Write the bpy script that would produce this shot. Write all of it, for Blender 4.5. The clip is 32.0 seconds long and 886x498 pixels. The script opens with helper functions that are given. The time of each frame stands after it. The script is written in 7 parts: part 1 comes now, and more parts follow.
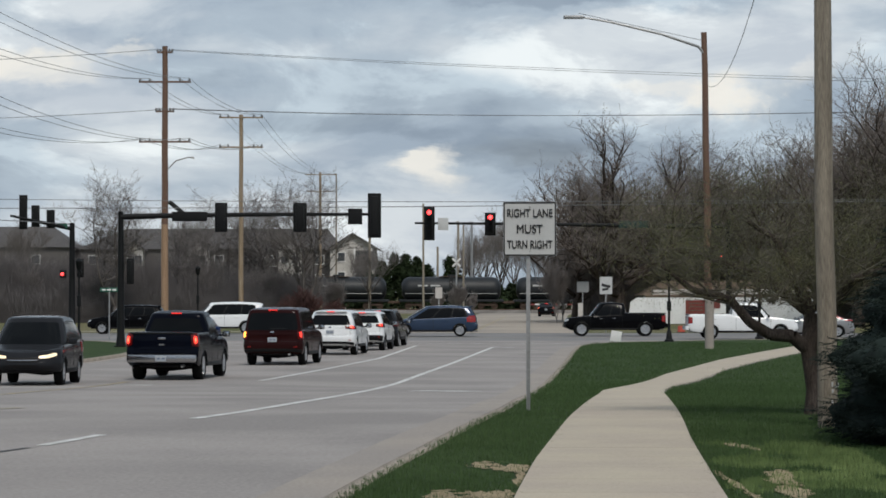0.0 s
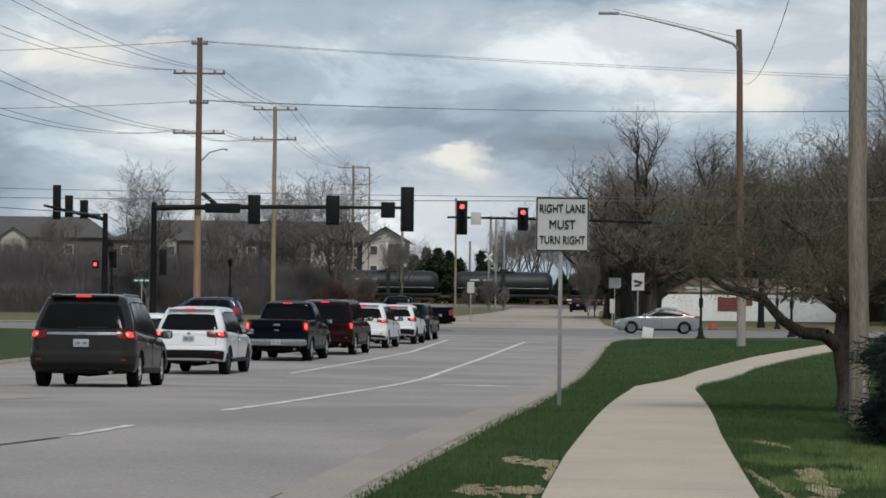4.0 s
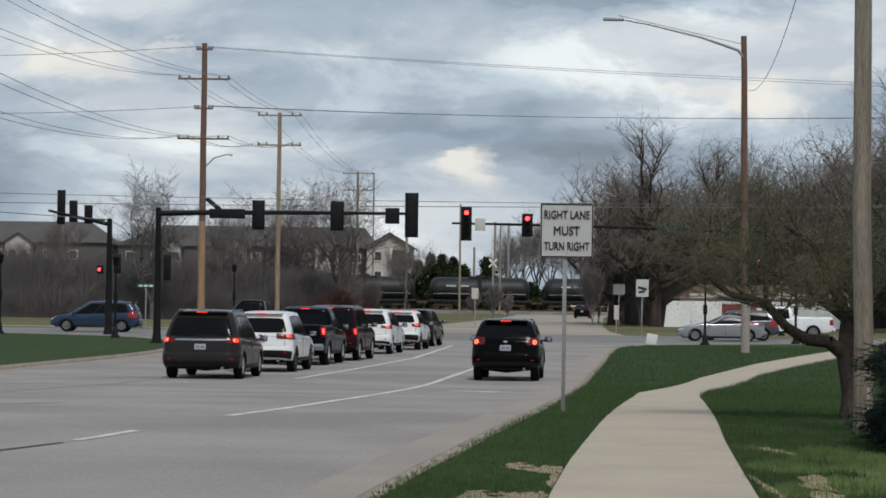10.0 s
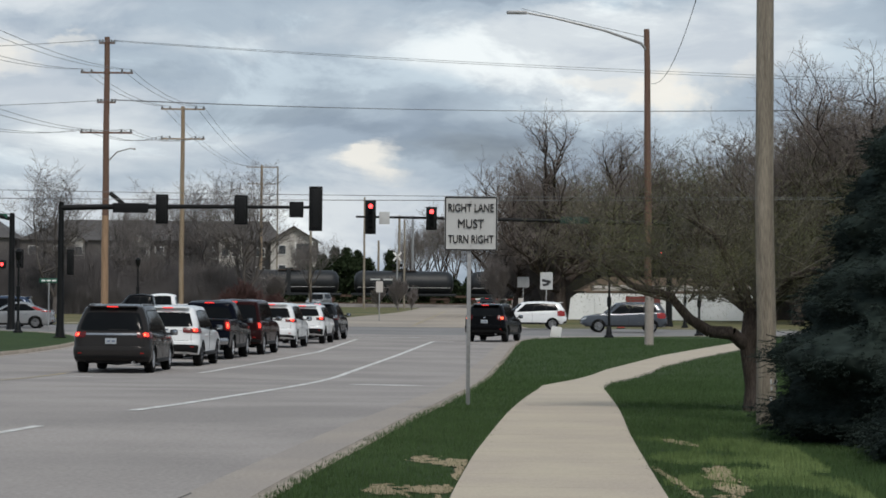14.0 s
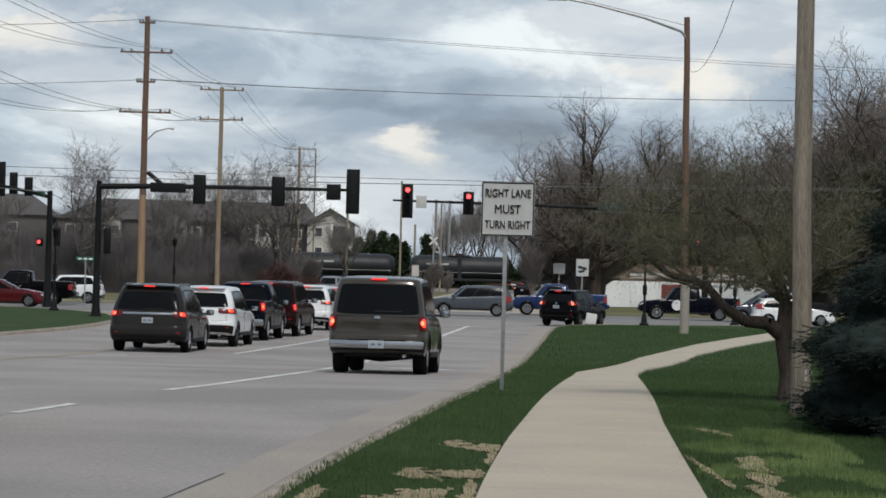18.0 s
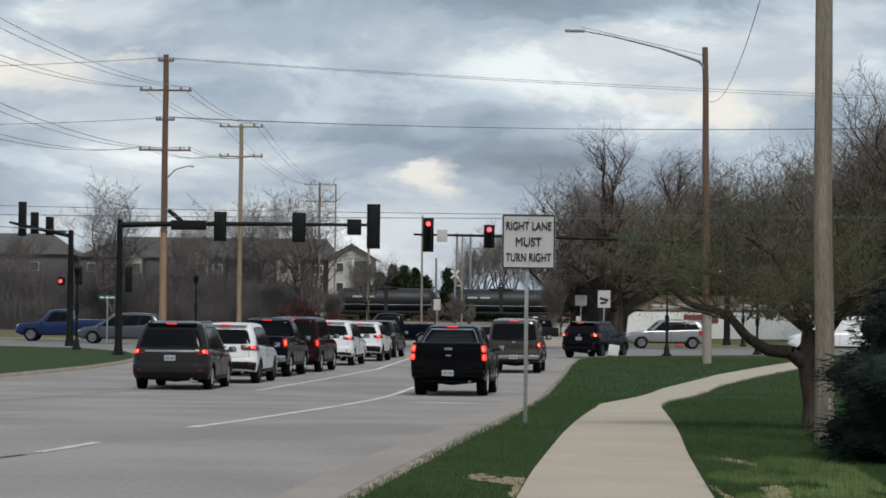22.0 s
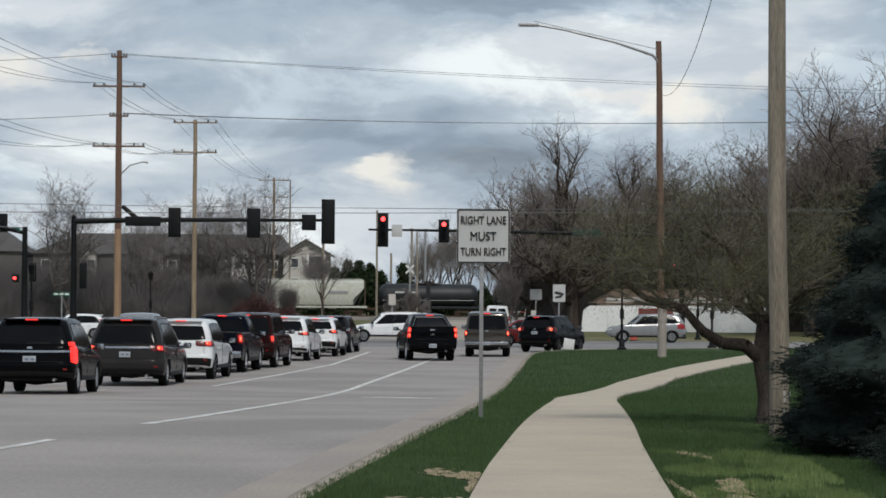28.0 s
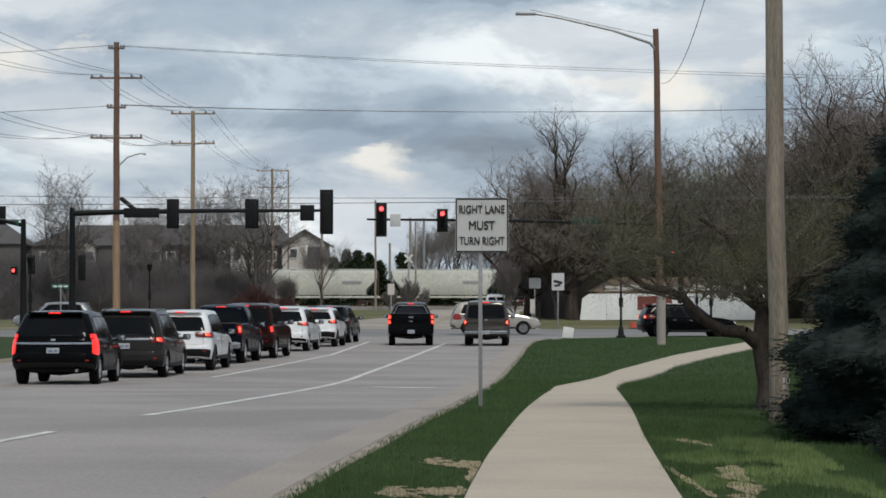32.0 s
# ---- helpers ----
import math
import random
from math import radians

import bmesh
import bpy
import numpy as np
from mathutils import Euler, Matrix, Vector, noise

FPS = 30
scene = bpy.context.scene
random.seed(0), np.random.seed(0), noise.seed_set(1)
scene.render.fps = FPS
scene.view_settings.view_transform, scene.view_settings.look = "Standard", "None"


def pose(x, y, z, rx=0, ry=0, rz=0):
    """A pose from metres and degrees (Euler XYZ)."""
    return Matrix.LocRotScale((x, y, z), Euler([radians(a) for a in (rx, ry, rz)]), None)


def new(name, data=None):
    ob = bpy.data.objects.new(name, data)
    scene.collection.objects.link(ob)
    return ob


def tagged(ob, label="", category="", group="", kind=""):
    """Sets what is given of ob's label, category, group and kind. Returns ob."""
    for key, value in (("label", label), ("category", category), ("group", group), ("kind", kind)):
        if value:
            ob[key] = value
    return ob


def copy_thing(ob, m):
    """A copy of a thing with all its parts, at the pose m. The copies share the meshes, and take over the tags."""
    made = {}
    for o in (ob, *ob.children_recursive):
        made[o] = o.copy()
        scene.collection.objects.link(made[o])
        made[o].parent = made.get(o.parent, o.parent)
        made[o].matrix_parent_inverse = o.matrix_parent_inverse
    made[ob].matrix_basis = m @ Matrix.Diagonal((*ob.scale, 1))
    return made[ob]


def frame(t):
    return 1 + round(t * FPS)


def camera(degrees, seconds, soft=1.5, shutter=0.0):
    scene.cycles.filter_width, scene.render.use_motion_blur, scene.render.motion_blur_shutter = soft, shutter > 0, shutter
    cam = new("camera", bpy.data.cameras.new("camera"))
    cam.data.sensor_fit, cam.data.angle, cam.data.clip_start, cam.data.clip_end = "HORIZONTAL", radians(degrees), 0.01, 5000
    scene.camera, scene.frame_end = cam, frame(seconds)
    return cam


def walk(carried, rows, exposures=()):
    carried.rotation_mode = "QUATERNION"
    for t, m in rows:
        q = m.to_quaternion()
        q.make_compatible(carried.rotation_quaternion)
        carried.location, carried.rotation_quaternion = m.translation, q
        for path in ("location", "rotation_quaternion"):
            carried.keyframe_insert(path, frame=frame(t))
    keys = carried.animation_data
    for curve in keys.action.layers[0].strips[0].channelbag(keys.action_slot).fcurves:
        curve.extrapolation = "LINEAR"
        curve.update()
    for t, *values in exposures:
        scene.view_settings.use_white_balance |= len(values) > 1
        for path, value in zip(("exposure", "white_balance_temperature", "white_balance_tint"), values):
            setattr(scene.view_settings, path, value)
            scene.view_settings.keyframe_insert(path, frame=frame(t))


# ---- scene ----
cam = camera(17.86, 32.0, soft=1.7)
EYE = 2.35
# seconds, pan, tilt, roll in degrees: a phone held by hand on one spot
PATH = [
    (0, -0.000, 0.929, -0.001),
    (0.5, -0.200, 1.073, 0.152),
    (1, -0.402, 1.000, 0.323),
    (1.5, -0.385, 0.902, 0.350),
    (2, -0.007, 0.819, 0.332),
    (2.5, -0.016, 0.952, 0.121),
    (3, 0.215, 0.719, 0.326),
    (3.5, 0.557, 0.678, 0.480),
    (4, 0.658, 0.809, 0.640),
    (4.5, 0.598, 0.931, 0.499),
    (6.5, 0.651, 0.673, -0.086),
    (7, 0.866, 0.256, 0.102),
    (7.5, 0.804, 0.125, 0.136),
    (8, 0.558, 0.414, 0.367),
    (8.5, 0.202, 0.653, 0.579),
    (9, 0.398, 0.929, 0.832),
    (9.5, 0.643, 1.168, 0.741),
    (10, 0.747, 0.929, 0.772),
    (10.5, 1.139, 0.519, 1.098),
    (11, 0.826, 0.971, 1.703),
    (11.5, 0.382, 1.400, 2.276),
    (12, 0.108, 0.813, 2.285),
    (12.5, 0.122, 0.182, 1.692),
    (13, -0.241, 0.145, 0.791),
    (13.5, -0.866, 0.819, 0.489),
    (15.5, -1.514, 0.514, 0.642),
    (16, -1.276, 0.303, 0.810),
    (16.5, -0.941, 0.312, 1.001),
    (17, -0.664, 0.483, 1.140),
    (17.5, -0.669, 0.629, 1.199),
    (18, -0.467, 0.492, 1.512),
    (18.5, -0.372, 0.516, 1.495),
    (19, -0.398, 0.615, 1.333),
    (19.5, -0.794, 0.707, 0.632),
    (20, -1.368, 0.599, 0.817),
    (20.5, -1.957, 0.631, 0.956),
    (21, -1.442, 1.157, 1.045),
    (21.5, -0.376, 1.486, 0.788),
    (22, -0.024, 1.167, 0.690),
    (22.5, 0.042, 1.447, 0.282),
    (23, 0.380, 1.854, 0.050),
    (23.5, 0.447, 1.685, -0.254),
    (24, 0.185, 1.711, -0.558),
    (24.5, 0.024, 1.847, -0.235),
    (25, -0.133, 1.687, -0.236),
    (25.5, -0.003, 1.428, -0.072),
    (27.5, -0.710, 1.302, 0.073),
    (28, -0.943, 1.070, 0.385),
    (28.5, -0.940, 0.832, 0.719),
    (29, -0.818, 0.420, 0.861),
    (29.5, -0.702, 0.426, 0.718),
    (30, -0.694, 0.671, 0.265),
    (30.5, -0.555, 0.701, 0.300),
    (31, -0.548, 0.763, 0.249),
    (31.5, -0.816, 0.798, 0.275),
    (32, -0.972, 0.854, -0.033),
]
walk(cam, [(t, pose(0, 0, EYE, 0, 0, pan) @ pose(0, 0, 0, 90 + tilt) @ pose(0, 0, 0, 0, 0, roll)) for t, pan, tilt, roll in PATH], exposures=((0, 0.0), (7, 0.0), (10, -0.03), (11, 0.0), (12, -0.08), (13, 0.04), (17, 0.04), (20, -0.03), (22, 0.0), (24, 0.02), (25, -0.06), (28, 0.02), (32, 0.02)))
scene.view_settings.exposure = 0.0

# ---- light ----
SUN_EL, SUN_AZ = radians(48), radians(168)
world = bpy.data.worlds.new("overcast_sky")
scene.world = world
world.use_nodes = True
wn, wl = world.node_tree.nodes, world.node_tree.links
wn.clear()


def wnode(kind, **values):
    n = wn.new(kind)
    for key, value in values.items():
        n.inputs[key].default_value = value
    return n


sky = wn.new("ShaderNodeTexSky")
sky.sky_type, sky.sun_disc, sky.sun_elevation, sky.sun_rotation = "NISHITA", False, SUN_EL, SUN_AZ
dim = wn.new("ShaderNodeVectorMath")
dim.operation = "SCALE"
dim.inputs["Scale"].default_value = 0.09
wl.new(sky.outputs[0], dim.inputs[0])
tc = wn.new("ShaderNodeTexCoord")


def cloud_noise(scale, size, detail, rough, shift=(0, 0, 0), distortion=0.0):
    m = wn.new("ShaderNodeMapping")
    m.inputs["Scale"].default_value, m.inputs["Location"].default_value = scale, shift
    n = wn.new("ShaderNodeTexNoise")
    n.inputs["Scale"].default_value, n.inputs["Detail"].default_value, n.inputs["Roughness"].default_value = size, detail, rough
    n.inputs["Distortion"].default_value = distortion
    wl.new(tc.outputs["Generated"], m.inputs[0])
    wl.new(m.outputs[0], n.inputs[0])
    return n


def wramp(source, stops):
    r = wn.new("ShaderNodeValToRGB")
    r.color_ramp.interpolation = "EASE"
    while len(r.color_ramp.elements) < len(stops):
        r.color_ramp.elements.new(0.5)
    for e, (p, c) in zip(r.color_ramp.elements, stops):
        e.position, e.color = p, (*c, 1)
    wl.new(source, r.inputs[0])
    return r


def wmix(kind, fac, a, b):
    n = wn.new("ShaderNodeMix")
    n.data_type, n.blend_type = "RGBA", kind
    if isinstance(fac, float):
        n.inputs["Factor"].default_value = fac
    else:
        wl.new(fac, n.inputs["Factor"])
    wl.new(a, n.inputs["A"])
    wl.new(b, n.inputs["B"])
    return n.outputs["Result"]


def wmath(kind, a, b, vector=True):
    """One step of arithmetic on sockets or plain values."""
    n = wn.new("ShaderNodeVectorMath" if vector else "ShaderNodeMath")
    n.operation = kind
    for k, v in enumerate((a, b)):
        if isinstance(v, (tuple, float)):
            n.inputs[k].default_value = v
        elif v is not None:
            wl.new(v, n.inputs[k])
    return n.outputs["Value"] if kind == "LENGTH" or not vector else n.outputs["Vector"]


big = cloud_noise((1, 1, 3.4), 6.0, 7, 0.52, (3.1, 0.4, 0.35), 0.2)
fine = cloud_noise((1, 1, 2.4), 15.0, 9, 0.60, (1.3, 2.0, 0.1), 0.5)
ragged = cloud_noise((1, 1, 1.6), 55.0, 6, 0.6, (0.2, 0.7, 0.4))
rough_edge = wmath("MULTIPLY", wmath("SUBTRACT", ragged.outputs["Color"], (0.5, 0.5, 0.5)), (0.022, 0.0, 0.014))
slow_edge = wmath("MULTIPLY", wmath("SUBTRACT", fine.outputs["Color"], (0.5, 0.5, 0.5)), (0.07, 0.0, 0.03))
warped = wmath("ADD", tc.outputs["Generated"], wmath("ADD", rough_edge, slow_edge))


def masses(total, table, core):
    """Cloud masses in the north: direction, half width, half height and strength."""
    for x, z, sx, sz, amount in table:
        away = wmath("LENGTH", wmath("MULTIPLY", wmath("SUBTRACT", warped, (x, 1.0, z)), (1 / sx, 4.0, 1 / sz)), None)
        near = wn.new("ShaderNodeMapRange")
        near.interpolation_type = "SMOOTHSTEP"
        near.inputs["From Min"].default_value, near.inputs["From Max"].default_value = 1.0, core
        near.inputs["To Min"].default_value, near.inputs["To Max"].default_value = 0.0, amount
        wl.new(away, near.inputs[0])
        total = wmath("ADD", total, near.outputs[0], False)
    return total


total = masses(big.outputs["Fac"], (
    (-0.06, 0.088, 0.06, 0.012, 0.07), (0.075, 0.083, 0.075, 0.020, 0.10), (-0.125, 0.066, 0.05, 0.008, 0.08), (-0.11, 0.050, 0.05, 0.014, 0.06), (0.0, 0.040, 0.05, 0.014, 0.10),
    (0.09, 0.066, 0.05, 0.014, 0.12), (0.0, 0.020, 0.30, 0.022, 0.17), (0.14, 0.11, 0.05, 0.014, 0.08), (-0.12, 0.104, 0.04, 0.010, 0.08), (-0.14, 0.080, 0.04, 0.012, 0.10),
    (0.045, 0.107, 0.10, 0.012, -0.14), (-0.075, 0.120, 0.07, 0.018, -0.18), (-0.04, 0.058, 0.05, 0.008, -0.09), (0.030, 0.052, 0.035, 0.010, -0.085), (-0.075, 0.072, 0.03, 0.008, -0.05), (0.03, 0.125, 0.10, 0.012, -0.12)), 0.2)
puffs = masses(wmath("MULTIPLY", fine.outputs["Fac"], 0.0, False), ((-0.006, 0.0440, 0.017, 0.0105, 1.0), (-0.010, 0.0490, 0.008, 0.006, 0.5), (0.102, 0.070, 0.019, 0.0095, 1.0), (0.080, 0.074, 0.020, 0.005, 0.5), (-0.146, 0.0805, 0.022, 0.008, 1.0), (0.125, 0.078, 0.012, 0.008, 0.5), (-0.117, 0.084, 0.010, 0.004, 0.6)), 0.35)
body = wramp(total, [(0.28, (0.25, 0.30, 0.37)), (0.43, (0.365, 0.445, 0.545)), (0.53, (0.50, 0.595, 0.695)), (0.68, (0.80, 0.86, 0.91))])
puff = wramp(fine.outputs["Fac"], [(0.36, (0.80, 0.82, 0.86)), (0.52, (0.98, 0.98, 0.98)), (0.64, (1.29, 1.27, 1.22))])
clouds = wmix("MULTIPLY", 1.0, body.outputs[0], puff.outputs[0])
cover = wramp(total, [(0.25, (0.86, 0.86, 0.86)), (0.6, (0.94, 0.94, 0.94))])
grey_sky = wmix("MIX", cover.outputs[0], dim.outputs[0], clouds)
bright = wn.new("ShaderNodeRGB")
bright.outputs[0].default_value = (1.02, 0.99, 0.91, 1)
share = wn.new("ShaderNodeMapRange")
share.inputs["To Max"].default_value = 0.85
wl.new(wmath("MULTIPLY", puffs, wramp(fine.outputs["Fac"], [(0.30, (0.55, 0.55, 0.55)), (0.52, (1.0, 1.0, 1.0))]).outputs[0], False), share.inputs[0])
final = wmix("MIX", share.outputs[0], grey_sky, bright.outputs[0])
back = wnode("ShaderNodeBackground", Strength=0.87)
wl.new(final, back.inputs["Color"])
wo = wn.new("ShaderNodeOutputWorld")
wl.new(back.outputs[0], wo.inputs[0])

sun_data = bpy.data.lights.new("sun", "SUN")
sun_data.energy, sun_data.angle, sun_data.color = 1.9, radians(12), (1.0, 0.95, 0.88)
sun = new("sun", sun_data)
sun.rotation_euler = Vector((math.sin(SUN_AZ) * math.cos(SUN_EL), math.cos(SUN_AZ) * math.cos(SUN_EL), math.sin(SUN_EL))).to_track_quat("Z", "Y").to_euler()


# ---- materials ----
def material(name, color, rough=0.7, metal=0.0, vary=0.15, grain=40.0, stain=1.2, bump=0.15, coat=0.0, second=None, spec=0.5, random_tint=0.0, scale=(1, 1, 1)):
    """A surface with fine grain, large stains and a little relief."""
    m = bpy.data.materials.new(name)
    m.use_nodes = True
    nodes, links = m.node_tree.nodes, m.node_tree.links
    p = nodes["Principled BSDF"]
    p.inputs["Metallic"].default_value = metal
    p.inputs["Coat Weight"].default_value = coat
    p.inputs["Specular IOR Level"].default_value = spec
    coord = nodes.new("ShaderNodeTexCoord")
    mp = nodes.new("ShaderNodeMapping")
    mp.inputs["Scale"].default_value = scale
    links.new(coord.outputs["Object"], mp.inputs[0])
    small, large = nodes.new("ShaderNodeTexNoise"), nodes.new("ShaderNodeTexNoise")
    small.inputs["Scale"].default_value, small.inputs["Detail"].default_value = grain, 4
    large.inputs["Scale"].default_value, large.inputs["Detail"].default_value = stain, 5
    for n in (small, large):
        links.new(mp.outputs[0], n.inputs[0])
    mix = nodes.new("ShaderNodeMix")
    mix.data_type = "RGBA"
    b = second or tuple(c * (1 - vary) for c in color)
    mix.inputs["A"].default_value, mix.inputs["B"].default_value = (*b, 1), (*color, 1)
    ramp = nodes.new("ShaderNodeMapRange")
    ramp.inputs["From Min"].default_value, ramp.inputs["From Max"].default_value = 0.38, 0.62
    links.new(large.outputs[0], ramp.inputs[0])
    links.new(ramp.outputs[0], mix.inputs["Factor"])
    speck = nodes.new("ShaderNodeMix")
    speck.data_type, speck.blend_type = "RGBA", "MULTIPLY"
    speck.inputs["Factor"].default_value = 1.0
    r2 = nodes.new("ShaderNodeMapRange")
    r2.inputs["From Min"].default_value, r2.inputs["From Max"].default_value = 0.3, 0.7
    r2.inputs["To Min"].default_value, r2.inputs["To Max"].default_value = 1 - vary, 1 + vary
    links.new(small.outputs[0], r2.inputs[0])
    links.new(mix.outputs["Result"], speck.inputs["A"])
    links.new(r2.outputs[0], speck.inputs["B"])
    out = speck.outputs["Result"]
    if random_tint:
        info, hsv, r3 = nodes.new("ShaderNodeObjectInfo"), nodes.new("ShaderNodeHueSaturation"), nodes.new("ShaderNodeMapRange")
        r3.inputs["To Min"].default_value, r3.inputs["To Max"].default_value = 1 - random_tint, 1 + random_tint
        links.new(info.outputs["Random"], r3.inputs[0])
        links.new(r3.outputs[0], hsv.inputs["Value"])
        links.new(out, hsv.inputs["Color"])
        out = hsv.outputs[0]
    links.new(out, p.inputs["Base Color"])
    r4 = nodes.new("ShaderNodeMapRange")
    r4.inputs["To Min"].default_value, r4.inputs["To Max"].default_value = max(0.02, rough - 0.12), min(1, rough + 0.12)
    links.new(large.outputs[0], r4.inputs[0])
    links.new(r4.outputs[0], p.inputs["Roughness"])
    if bump:
        bp = nodes.new("ShaderNodeBump")
        bp.inputs["Strength"].default_value, bp.inputs["Distance"].default_value = bump, 0.02
        links.new(small.outputs[0], bp.inputs["Height"])
        links.new(bp.outputs[0], p.inputs["Normal"])
    return m


def glowing(name, color, strength, base=0.6):
    m = material(name, tuple(c * base for c in color), 0.25, vary=0.05, bump=0)
    p = m.node_tree.nodes["Principled BSDF"]
    p.inputs["Emission Color"].default_value, p.inputs["Emission Strength"].default_value = (*color, 1), strength
    return m


def paint(name, color, metal=0.25, rough=0.18):
    dark = max(color) < 0.05
    return material(name, color, rough, metal, vary=0.06, grain=300, stain=1.6, bump=0.0, coat=0.10 if dark else 0.25, spec=0.03 if dark else 0.35)


